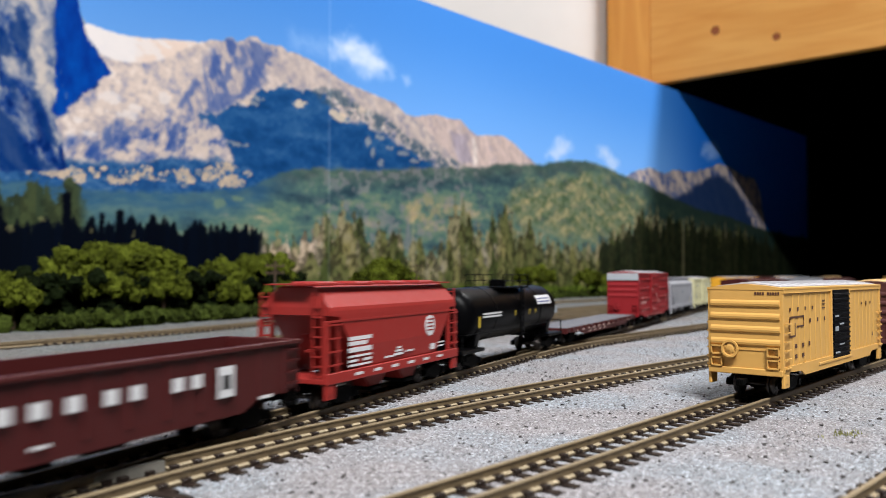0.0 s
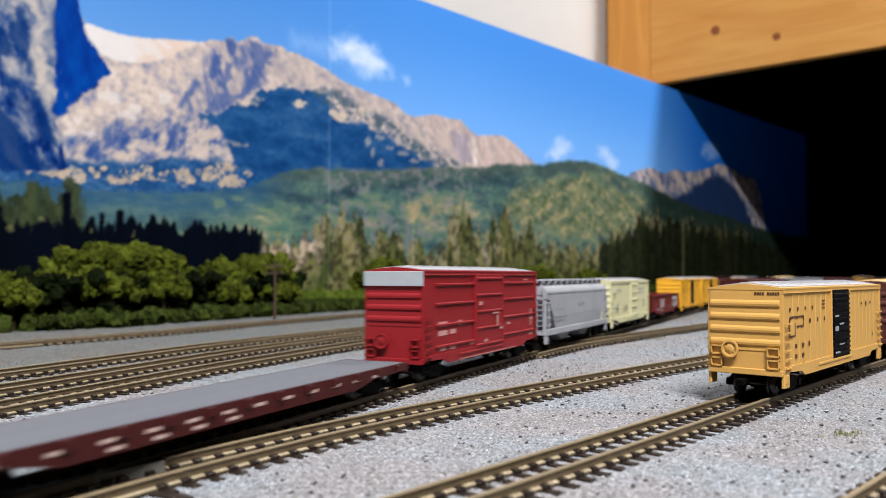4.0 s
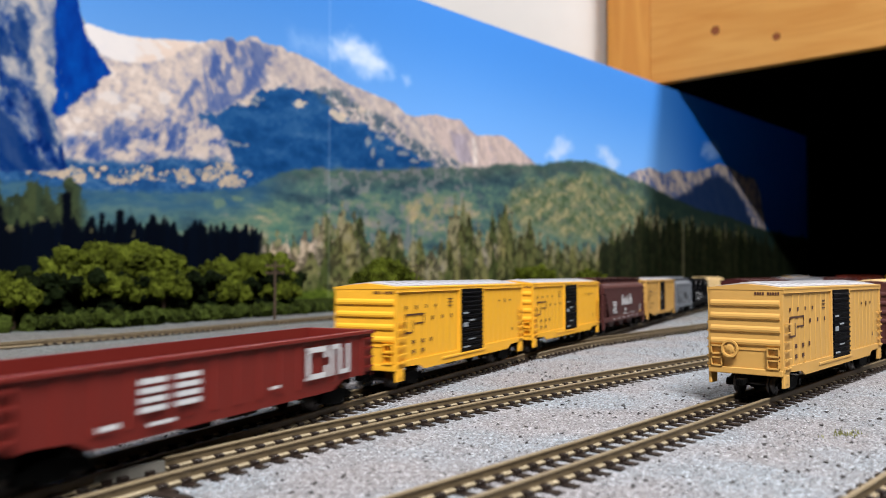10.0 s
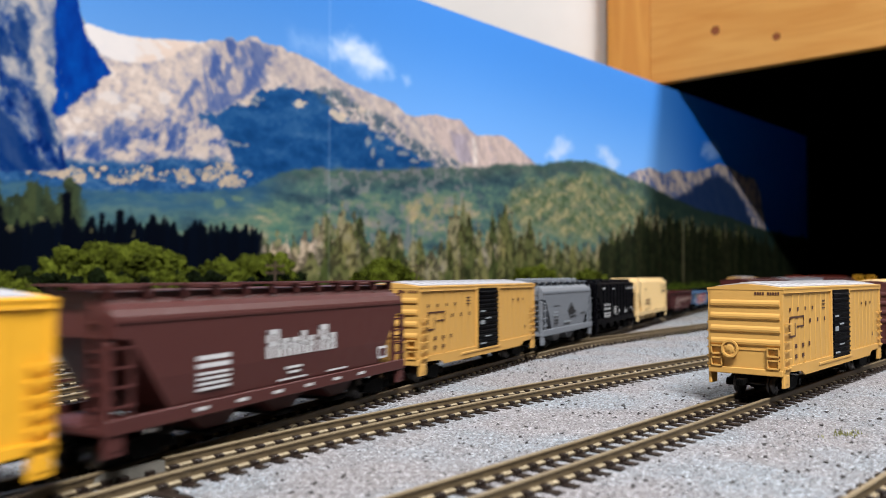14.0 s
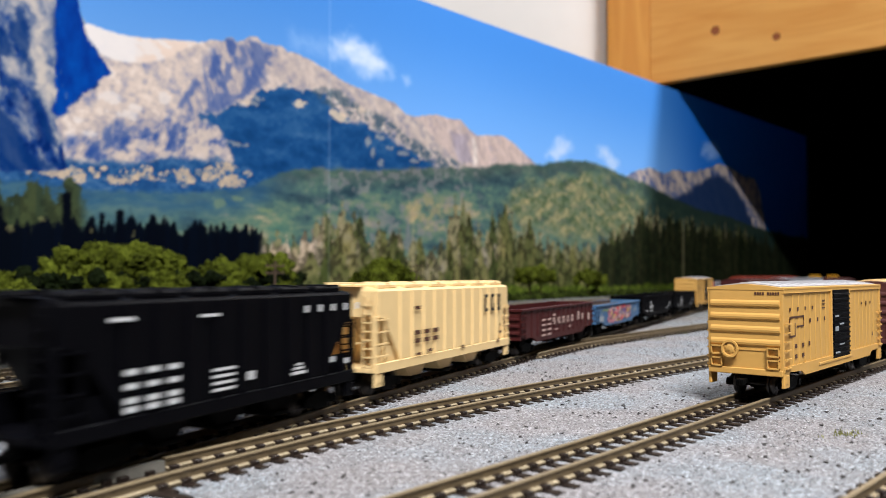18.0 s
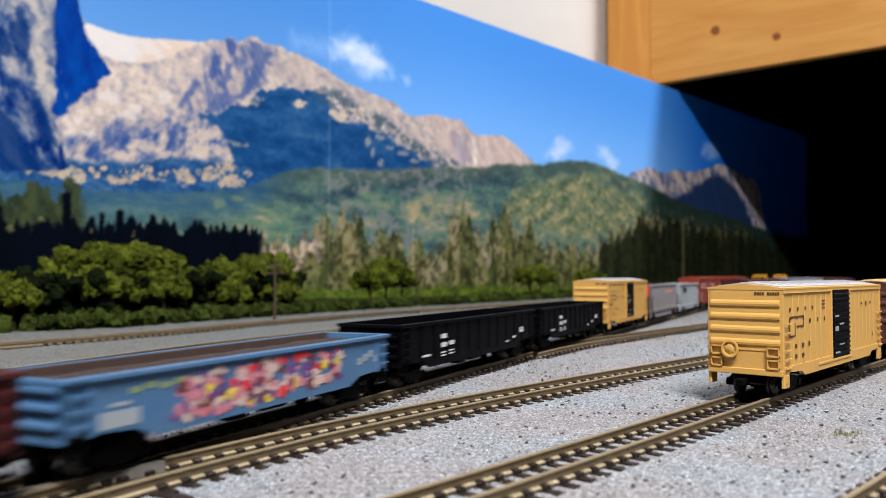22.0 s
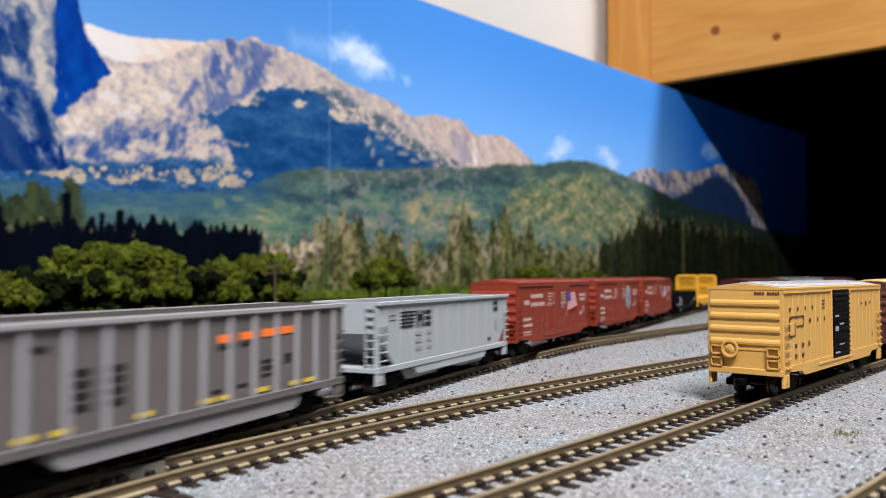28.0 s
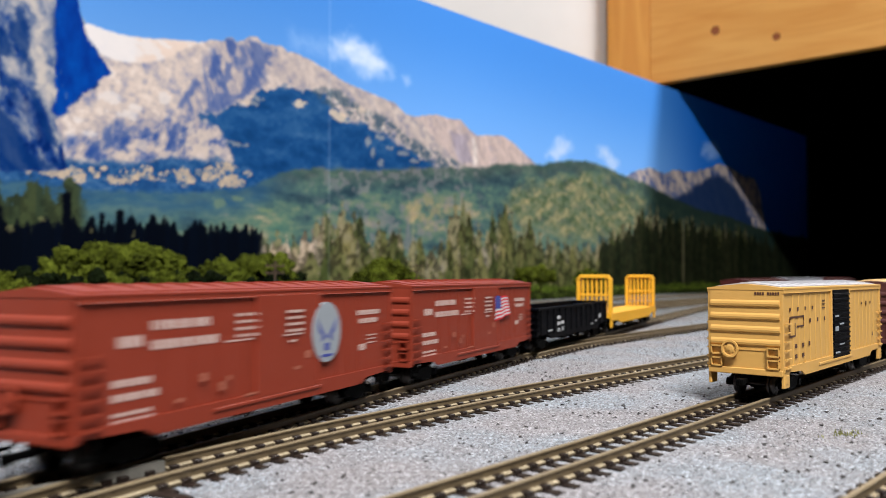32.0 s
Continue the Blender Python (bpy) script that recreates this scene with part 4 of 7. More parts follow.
def bolster():
    bm = bmesh.new()
    box(bm, -1.8, 1.8, -7.0, 7.0, 2.6, 4.4, 0.3)
    box(bm, -5.5, 5.5, -1.2, 1.2, 3.4, 4.4)
    cyl(bm, "z", (0, 0, 4.8), 2.4, 1.4, 14)
    return bm


def coupler_mesh():
    bm = bmesh.new()
    box(bm, -3.4, 1.6, -0.55, 0.55, 3.6, 4.7, 0.15)
    box(bm, -4.9, -3.0, -1.3, 0.7, 3.3, 5.0, 0.25)
    box(bm, -5.4, -4.3, -1.4, -0.5, 3.3, 5.0, 0.2)
    cyl(bm, "z", (-3.2, 0.1, 2.4), 0.25, 2.2, 6)
    return bm


def trucks(root, half, reach):
    """Two trucks and two couplers under a car of half length, with truck centres at reach."""
    for x in (-reach, reach):
        t = shared("truck", "bolster", bolster, M_DARK, root, (x, 0, 0), 0, "black plastic truck")
        for s in (-1, 1):
            shared("sideframe", "sideframe", sideframe, M_DARK, t, (0, s * 6.6, 0))
        for e in (-5.6, 5.6):
            shared("wheelset", "wheelset", wheelset, M_WHEEL, t, (e, 0, 0), 0, "blackened metal wheelset", True)
    shared("coupler", "coupler", coupler_mesh, M_DARK, root, (-half, 0, 0))
    shared("coupler", "coupler", coupler_mesh, M_DARK, root, (half, 0, 0), 180)


def underframe(root, half, z=5.2, material=None):
    bm = bmesh.new()
    box(bm, -half + 0.6, half - 0.6, -1.6, 1.6, z - 1.0, z + 1.4)
    for x in np.linspace(-half + 14, half - 14, 5):
        box(bm, x - 0.5, x + 0.5, -8.6, 8.6, z, z + 1.2)
    box(bm, -8, -2, -5.5, -2, z - 1.8, z + 0.8, 0.3)
    cyl(bm, "x", (8, -3.6, z - 0.4), 1.5, 8, 12)
    part("underframe", bm, material or M_DARK, root, "black underframe with brake gear")


def ladder_mesh(h, n, w=2.6):
    def build():
        bm = bmesh.new()
        for s in (-w / 2, w / 2):
            box(bm, s - 0.16, s + 0.16, -0.5, 0.1, 0, h)
        for k in range(n):
            z = h * (k + 0.5) / n
            box(bm, -w / 2, w / 2, -0.62, -0.3, z - 0.16, z + 0.16)
        return bm
    return build


def rung_bar(w):
    def build():
        bm = bmesh.new()
        box(bm, -w / 2, w / 2, -0.75, -0.45, -0.18, 0.18)
        for s in (-w / 2, w / 2):
            box(bm, s - 0.2, s + 0.2, -0.7, 0.1, -0.18, 0.18)
        return bm
    return build


def rungs(root, paint, at, turn, h, n, w):
    """A row of single grab irons up a corner."""
    for k in range(n):
        shared("grab_iron", "rung%.1f" % w, rung_bar(w), paint, root, (at[0], at[1], at[2] + h * (k + 0.5) / n), turn)


def stirrup_mesh(drop):
    def build():
        bm = bmesh.new()
        for s in (-1.5, 1.5):
            box(bm, s - 0.28, s + 0.28, -0.35, 0.35, -drop, 0.6)
        box(bm, -1.78, 1.78, -0.35, 0.35, -drop, -drop + 0.6)
        return bm
    return build


def plate_stirrup():
    bm = bmesh.new()
    box(bm, -1.9, 1.9, -0.4, 0.4, -3.6, 0.6, 0.15)
    box(bm, -1.2, 1.2, -0.55, 0.3, -2.6, -0.4, 0.1)
    return bm


def brake_wheel_mesh():
    bm = bmesh.new()
    n = 20
    for k in range(n):
        a0, a1 = 2 * math.pi * k / n, 2 * math.pi * (k + 1) / n
        vs = []
        for a in (a0, a1):
            for r in (1.75, 2.2):
                for x in (-0.55, 0.0):
                    vs.append(bm.verts.new((x, r * math.cos(a), r * math.sin(a))))
        o0i, o0o, q0i, q0o = vs[0], vs[1], vs[2], vs[3]
        p0i, p0o, r0i, r0o = vs[4], vs[5], vs[6], vs[7]
        bm.faces.new((o0i, q0i, r0i, p0i))
        bm.faces.new((q0i, q0o, r0o, r0i))
        bm.faces.new((o0i, p0i, p0o, o0o))
    for k in range(24):
        a0, a1 = math.pi * k / 12, math.pi * (k + 1) / 12
        for r0, r1, x0, x1 in ((0.0, 0.7, -0.5, -0.45), (0.7, 1.15, -0.45, -0.3), (1.15, 1.5, -0.3, -0.2), (1.5, 1.8, -0.2, -0.3)):
            if r0 == 1.15 and k % 3 == 0:
                continue
            ring = [bm.verts.new((x, r * math.cos(a), r * math.sin(a))) for r, x, a in ((max(r0, 0.02), x0, a0), (r1, x1, a0), (r1, x1, a1), (max(r0, 0.02), x0, a1))]
            bm.faces.new(ring)
    cyl(bm, "x", (-0.35, 0, 0), 0.35, 0.5, 10)
    bmesh.ops.remove_doubles(bm, verts=bm.verts, dist=0.06)
    return bm


def pocket_frame():
    bm = bmesh.new()
    for z in (0, 2.0):
        box(bm, -0.75, 0, -1.5, 1.5, z, z + 0.35)
    for y in (-1.5, 1.2):
        box(bm, -0.75, 0, y, y + 0.3, 0, 2.3)
    return bm


def end_rib(w):
    def build():
        bm = bmesh.new()
        extrude(bm, [(0, -0.8), (-0.36, -0.5), (-0.45, 0), (-0.34, 0.5), (0, 0.95)], "y", -w / 2, w / 2)
        return bm
    return build


def side_post(h, w=1.5, d=0.13):
    def build():
        bm = bmesh.new()
        extrude(bm, [(-w / 2, 0), (-w / 3, -d), (w / 3, -d), (w / 2, 0)], "z", 0, h)
        return bm
    return build


def rib_along(length, d=0.5):
    def build():
        bm = bmesh.new()
        extrude(bm, [(0, -0.4), (-d, -0.2), (-d, 0.2), (0, 0.4)], "x", 0, length)
        return bm
    return build


def roof_mesh(half, w, eave, rise, panels):
    bm = bmesh.new()
    extrude(bm, [(-w / 2 - 0.15, eave - 0.5), (-w / 2 - 0.15, eave), (-w * 0.25, eave + rise * 0.62), (0, eave + rise), (w * 0.25, eave + rise * 0.62), (w / 2 + 0.15, eave), (w / 2 + 0.15, eave - 0.5)], "x", -half - 0.1, half + 0.1)
    for k in range(1, panels):
        x = -half + 2 * half * k / panels
        extrude(bm, [(-w / 2 - 0.1, eave), (-w * 0.25, eave + rise * 0.62 + 0.3), (0, eave + rise + 0.3), (w * 0.25, eave + rise * 0.62 + 0.3), (w / 2 + 0.1, eave), (0, eave + rise * 0.5)], "x", x - 0.35, x + 0.35)
    return bm


def boxcar(label, length, paint, roof_paint, door_paint=None, eave=27.5, style="posts", end_top=None, plate=True, door_at=(0.0, 12.0)):
    """A boxcar: body, roof, ribbed ends, side posts or ribs, sliding door, ladders, steps, brake wheel, trucks."""
    root = tagged(new("boxcar"), label, "boxcar", group="freight cars")
    h, w, sill = length / 2, 19.0, 6.4
    bm = bmesh.new()
    box(bm, -h, h, -w / 2 + 0.3, w / 2 - 0.3, sill, eave - 0.2, 0.15)
    body = part("body", bm, paint, root)
    part("roof_edge", roof_mesh(h, w, eave, 1.0, 1), paint, root, "painted roof edge")
    part("roof", roof_mesh(h - 2.2, w - 3.0, eave + 0.38, 0.95, 14), roof_paint, root, "ribbed metal roof")
    # eave and sill strips on both sides
    for s in (-1, 1):
        bm = bmesh.new()
        box(bm, -h, h, s * (w / 2 - 0.3), s * (w / 2 + 0.1), eave - 1.3, eave - 0.35, 0.1)
        part("eave_strip", bm, paint, body)
        bm = bmesh.new()
        extrude(bm, [(-h + 0.2, sill + 1.6), (-h + 0.2, sill + 0.3), (-h + 13, sill - 0.2), (-h + 16, sill - 1.5), (h - 16, sill - 1.5), (h - 13, sill - 0.2), (h - 0.2, sill + 0.3), (h - 0.2, sill + 1.6)], "y", s * (w / 2 - 0.3), s * (w / 2 + 0.15))
        part("side_sill", bm, paint, body)
        for e in (-1, 1):
            bm = bmesh.new()
            box(bm, e * (h - 0.55) - 0.55, e * (h - 0.55) + 0.55, s * (w / 2 - 0.35) - 0.35, s * (w / 2 - 0.35) + 0.35, sill - 0.4, eave - 0.3, 0.12)
            part("corner_post", bm, paint, body)
    # ends
    for e in (-1, 1):
        bm = bmesh.new()
        box(bm, e * h - 0.16, e * h + 0.16, -w / 2 + 0.8, w / 2 - 0.8, eave - 15.7, eave - 15.45)
        part("end_seam", bm, paint, body)
        for k in range(4):
            z = eave - 4.0 - k * 3.25
            shared("end_rib", "end_rib", end_rib(w - 1.6), paint, body, (e * h, 0, z), 0 if e < 0 else 180)
        bm = bmesh.new()
        box(bm, e * h - 0.5, e * h + 0.5, -w / 2 + 0.2, w / 2 - 0.2, sill - 0.7, sill + 0.9, 0.15)
        part("end_sill", bm, paint, body)
        for s in (-1, 1):
            for z in (sill + 1.0, sill + 4.0):
                shared("end_pocket", "end_pocket", pocket_frame, paint, body, (e * h, s * (w / 2 - 2.4), z), 0 if e < 0 else 180)
    shared("brake_wheel", "brake_wheel", brake_wheel_mesh, paint, root, (-h - 0.9, 3.4, sill + 5.6))
    bm = bmesh.new()
    box(bm, -h - 0.9, -h, 2.2, 4.6, sill + 3.4, sill + 5.4, 0.15)
    part("brake_housing", bm, paint, root)
    if end_top:
        bm = bmesh.new()
        box(bm, -h - 0.75, -h + 0.2, -w / 2 + 0.05, w / 2 - 0.05, eave - 4.4, eave - 0.2, 0.1)
        part("end_band", bm, end_top, root, "white band across the top of the end")
    # sides
    d0, d1 = door_at[0] - door_at[1] / 2, door_at[0] + door_at[1] / 2
    for s in (-1, 1):
        y, turn = s * (w / 2 - 0.28), 0 if s < 0 else 180
        if style == "posts":
            n = 7
            for k in range(n):
                for lo, hi in ((-h + 6, d0 - 2), (d1 + 2, h - 6)):
                    x = lo + (hi - lo) * (k + 0.5) / n
                    shared("side_post", "side_post%.0f" % (eave * 10), side_post(eave - sill - 3.2), paint, body, (x, y, sill + 1.6), turn)
        elif style == "ribs":
            for z in (0.14, 0.38, 0.62, 0.84):
                for lo, hi in ((-h + 8, d0 - 1), (d1 + 1, h - 3)):
                    at = lo if s < 0 else hi
                    shared("side_rib", "rib%.0f" % (hi - lo), rib_along(hi - lo), paint, body, (at, y, sill + (eave - sill) * z), turn)
        else:
            for lo, hi in ((-h + 14, d0 - 1), (d1 + 1, h - 14)):
                n = 4
                for k in range(n):
                    x = lo + (hi - lo) * (k + 0.5) / n
                    bm = bmesh.new()
                    box(bm, x - 0.12, x + 0.12, y - 0.1, y + 0.1, sill + 1.6, eave - 1.5)
                    part("panel_seam", bm, paint, body)
        bm = bmesh.new()
        yy = s * (w / 2 - 0.05)
        box(bm, d0, d1, yy - 0.25, yy + 0.25, sill + 0.6, eave - 1.0, 0.08)
        door = part("door", bm, door_paint or paint, root, "sliding door with corrugations")
        nr = 13 if door_paint else (5 if style != "flat" else 0)
        for k in range(nr):
            z = sill + 1.8 + k * (eave - sill - 4.2) / (nr - 1)
            at = d0 + 0.5 if s < 0 else d1 - 0.5
            shared("door_rib", "door_rib%.1f" % door_at[1], rib_along(door_at[1] - 1, 0.4), door_paint or paint, door, (at, yy - 0.25 if s < 0 else yy + 0.25, z), turn)
        for x in (d0 - 0.5, d1 + 0.5):
            bm = bmesh.new()
            box(bm, x - 0.45, x + 0.45, yy - 0.4, yy + 0.4, sill + 0.3, eave - 0.9, 0.1)
            part("door_post", bm, paint, root)
        bm = bmesh.new()
        box(bm, d0 - 13, d1 + 1.5, yy - 0.45, yy + 0.45, sill - 0.1, sill + 0.6, 0.1)
        part("door_track", bm, paint, root)
        # rungs and steps
        for e in (-1, 1):
            rungs(root, paint, (e * (h - 2.6), s * (w / 2 - 0.1), sill + 0.2), turn, 13, 6, 3.4)
            if plate:
                shared("step", "plate_step", plate_stirrup, paint, root, (e * (h - 2.1), s * (w / 2 - 0.35), sill), turn)
            else:
                shared("step", "stirrup", stirrup_mesh(3.2), M_DARK, root, (e * (h - 2.6), s * (w / 2 - 0.5), sill), turn)
    underframe(root, h)
    trucks(root, h, h - 13)
    return root, (h, w, sill, eave, d0, d1)


def rail_emblem(root, x, z, material):
    """A bent-rail emblem: two joined angular strokes."""
    marks(root, "emblem", [(x, z + 4.6, 11.4, 0.5), (x, z, 0.36, 4.7), (x, z - 0.2, 4.2, 0.5), (x + 4.0, z, 0.34, 3.4), (x + 5.6, z + 2.2, 5.6, 0.42), (x + 11.0, z + 2.2, 0.34, 2.7)], -9.36, material, "dark bent-rail emblem")


def yellow_boxcar(label, paint, roof):
    root, (h, w, sill, eave, d0, d1) = boxcar(label, 97, paint, roof, M_BLACK, door_at=(0.8, 17.6))
    rail_emblem(root, -h + 5, 15.2, M_MARK_DARK)
    rects = [(-h + 5 + k * 6.0, 21.6, 1.6, 1.2) for k in range(4)] + [(-h + 21 + k * 6.4, 18.2, 1.6, 1.4) for k in range(3)]
    rects += [(-h + 9 + k * 5.6, z, 2.4, 1.3) for k in range(2) for z in (12.2, 9.6)] + [(-h + 20, 12.2, 1.8, 1.4), (-h + 9, 7.6, 1.8, 0.6), (-h + 15, 7.6, 1.8, 0.6), (-h + 22, 7.4, 1.8, 0.3)]
    rects += [(-h + 32, 23.6 - k * 1.0, 4.4, 0.4) for k in range(3)]
    rects += [(h - 24, 21.6, 1.8, 0.9), (h - 13.5, 21.6, 1.8, 0.9), (h - 11, 11.0, 1.0, 1.6), (h - 18.6, 21.2, 1.5, 1.7)]
    marks(root, "lettering", [(a, b, c * 0.66, d * 0.75) for a, b, c, d in rects], -9.36, M_MARK_DARK)
    marks(root, "door_stencil", [(d0 + 1.2, 18.8, 3.6, 0.5), (d0 + 1.2, 14.8, 3.2, 1.3), (d0 + 5.6, 16.4, 4.0, 0.5), (d0 + 1.2, 8.4, 4.4, 0.5), (d0 + 5.2, 10.6, 4.6, 0.4)], -10.18, M_MARK_GREY)
    for k in range(10):
        if k != 4:
            y0 = -2.6 - k * 0.62
            bm = bmesh.new()
            box(bm, -h - 0.12, -h + 0.1, y0 - 0.42, y0, eave - 1.75, eave - 1.05)
            part("end_mark", bm, M_MARK_DARK, root)
    return root


def red_boxcar(label, emblem):
    root, (h, w, sill, eave, d0, d1) = boxcar(label, 97, M_ORANGE_RED, M_ORANGE_RED, None, eave=27.8, style="flat", plate=False, door_at=(4, 20))
    white = [(-h + 15, 21.8, 14, 1.9), (-h + 15, 18.6, 16, 1.9), (-h + 8, 19.4, 5, 2.2)]
    white += [(-h + 36, 23.0 - k * 1.3, 6, 0.7) for k in range(4)] + [(-h + 51, 23.0 - k * 1.3, 6, 0.7) for k in range(4)]
    white += [(-h + 7, 13.4, 8, 1.4), (-h + 7, 11.2, 10, 1.4), (-h + 7, 8.9, 8.5, 0.7), (-h + 7, 7.8, 8.5, 0.7)]
    white += [(h - 17, 21.2, 11, 1.4), (h - 16, 19.2, 9, 1.4), (-h + 33, 18.4, 8, 0.4), (-h + 50, 18.4, 7, 0.4), (-h + 52, 17.0, 3, 0.6)]
    white += [(h - 12, 16.0 - k * 0.9, 4, 0.4) for k in range(3)] + [(h - 16, 12.8, 3.2, 1.8)]
    rng = random.Random(31)
    worn = [q for x, z, wd, ht in white for q in text_bars(rng, x, z, wd, ht * 0.8, 0.34)]
    marks(root, "lettering", [q for q in worn if q[0] + q[2] < d0 - 1 or q[0] > d1], -9.24, M_MARK_FADED)
    marks(root, "door_lettering", [q for q in worn if d0 - 1 <= q[0] + q[2] and q[0] <= d1], -9.9, M_MARK_FADED)
    marks(root, "worn_patch", [(-h + 26, 12.2, 1.6, 1.4), (-h + 31, 10.0, 1.4, 1.5), (-h + 33, 11.6, 1.0, 0.8), (-h + 58, 13.2, 1.8, 1.6), (-h + 54, 11.2, 2, 0.7), (-h + 38, 8.0, 4, 0.4), (-h + 20, 9.4, 1.8, 0.6)], -9.73, M_FADED, "pale worn patch")
    x, z = h - 37, 14.6
    if emblem == "flag":
        def waved(x0, x1, lo, hi):
            """A band of the flag: the fly end droops less at its foot and ripples a little."""
            n = 10
            xs = [x0 + (x1 - x0) * k / n for k in range(n + 1)]

            def at(q, level):
                return (x + q + 0.16 * (9 - level) * q / 12, z + level + 0.16 * (8.6 - level) / 8.6 * q + 0.16 * math.sin(q * 0.9))
            return [at(q, lo) for q in xs] + [at(q, hi) for q in xs[::-1]]
        for k in range(13):
            bm = bmesh.new()
            extrude(bm, waved(0, 11.5 + 0.12 * (12 - k), 0.4 + k * 0.66, 0.4 + (k + 1) * 0.66), "y", -9.93, -9.88)
            part("flag_stripe", bm, M_MARK_RED if k % 2 == 0 else M_MARK_WHITE, root)
        bm = bmesh.new()
        extrude(bm, waved(0, 4.8, 0.4 + 6 * 0.66, 0.4 + 13 * 0.66), "y", -9.97, -9.9)
        part("flag_canton", bm, M_MARK_BLUE, root, "blue flag corner")
    else:
        bm = bmesh.new()
        extrude(bm, [(x + 6 + 5.6 * math.cos(a * math.pi / 12), z + 3.6 + 6.6 * math.sin(a * math.pi / 12)) for a in range(24)], "y", -9.9, -9.2)
        part("emblem_disc", bm, M_MARK_GREY, root, "grey oval emblem")
        bm = bmesh.new()
        for s in (-1, 1):
            extrude(bm, [(x + 6 + s * 0.4, z + 2.6), (x + 6 + s * 4.2, z + 6.8), (x + 6 + s * 2.9, z + 3.6), (x + 6 + s * 2.0, z + 3.0), (x + 6 + s * 2.2, z + 1.4)], "y", -9.95, -9.85)
        box(bm, x + 5.0, x + 7.0, -9.95, -9.85, z - 0.4, z + 1.2)
        box(bm, x + 3.8, x + 8.2, -9.95, -9.85, z - 1.8, z - 1.2)
        part("emblem_wings", bm, M_MARK_BLUE, root, "dark blue winged mark")
    return root


def gondola(label, length, paint, top=17.6, inside=None, posts=12, edge=None):
    """An open gondola: floor, two sides with posts, ends, top chord, trucks."""
    root = tagged(new("gondola"), label, "gondola car", group="freight cars")
    h, w, sill = length / 2, 18.6, 5.6
    bm = bmesh.new()
    box(bm, -h + 0.9, h - 0.9, -w / 2 + 0.9, w / 2 - 0.9, sill + 1.0, sill + 2.6)
    part("floor_plate", bm, inside or paint, root)
    for s in (-1, 1):
        bm = bmesh.new()
        extrude(bm, [(-h, top), (-h, sill + 1.8), (-h + 14, sill + 1.0), (-h + 18, sill - 0.8), (h - 18, sill - 0.8), (h - 14, sill + 1.0), (h, sill + 1.8), (h, top)], "y", s * w / 2, s * (w / 2 - 0.8))
        side = part("side_panel", bm, paint, root)
        for k in range(posts):
            x = -h + 5 + (2 * h - 10) * k / (posts - 1)
            shared("side_post", "gpost%.0f" % (top * 10), side_post(top - sill - 1.8, 1.2, 0.32), paint, side, (x, s * w / 2, sill + 1.2), 0 if s < 0 else 180)
        bm = bmesh.new()
        box(bm, -h - 0.2, h + 0.2, s * w / 2 - 0.75, s * w / 2 + 0.75, top - 0.9, top, 0.15)
        part("top_chord", bm, edge or paint, root)
        for e in (-1, 1):
            rungs(root, paint, (e * (h - 2.4), s * (w / 2 + 0.1), sill + 2.0), 0 if s < 0 else 180, 9, 4, 3.0)
            shared("step", "stirrup_g", stirrup_mesh(3.0), M_DARK, root, (e * (h - 2.4), s * (w / 2 - 0.3), sill + 1.4), 0)
    for e in (-1, 1):
        bm = bmesh.new()
        box(bm, e * (h - 0.4) - 0.4, e * (h - 0.4) + 0.4, -w / 2, w / 2, sill + 0.8, top - 0.3)
        for z in (sill + 3.4, sill + 6.0, sill + 8.6):
            box(bm, e * h - 0.7, e * h + 0.7, -w / 2 + 0.6, w / 2 - 0.6, z - 0.5, z + 0.5, 0.2)
        box(bm, e * h - 0.6, e * h + 0.4, -w / 2, w / 2, top - 1.0, top, 0.15)
        part("end_panel", bm, paint, root)
    shared("brake_wheel", "brake_wheel", brake_wheel_mesh, paint, root, (-h - 1.2, 4.0, top - 3.6))
    underframe(root, h, 4.6)
    trucks(root, h, h - 13)
    return root


def loft(bm, levels):
    """Rectangular rings of (z, half width, half length), joined upwards and capped."""
    rings = []
    for z, wy, lx in levels:
        rings.append([bm.verts.new((x, y, z)) for x, y in ((-lx, -wy), (lx, -wy), (lx, wy), (-lx, wy))])
    for a, b in zip(rings, rings[1:]):
        for i in range(4):
            bm.faces.new((a[i], a[(i + 1) % 4], b[(i + 1) % 4], b[i]))
    bm.faces.new(rings[0][::-1])
    bm.faces.new(rings[-1])
    return bm


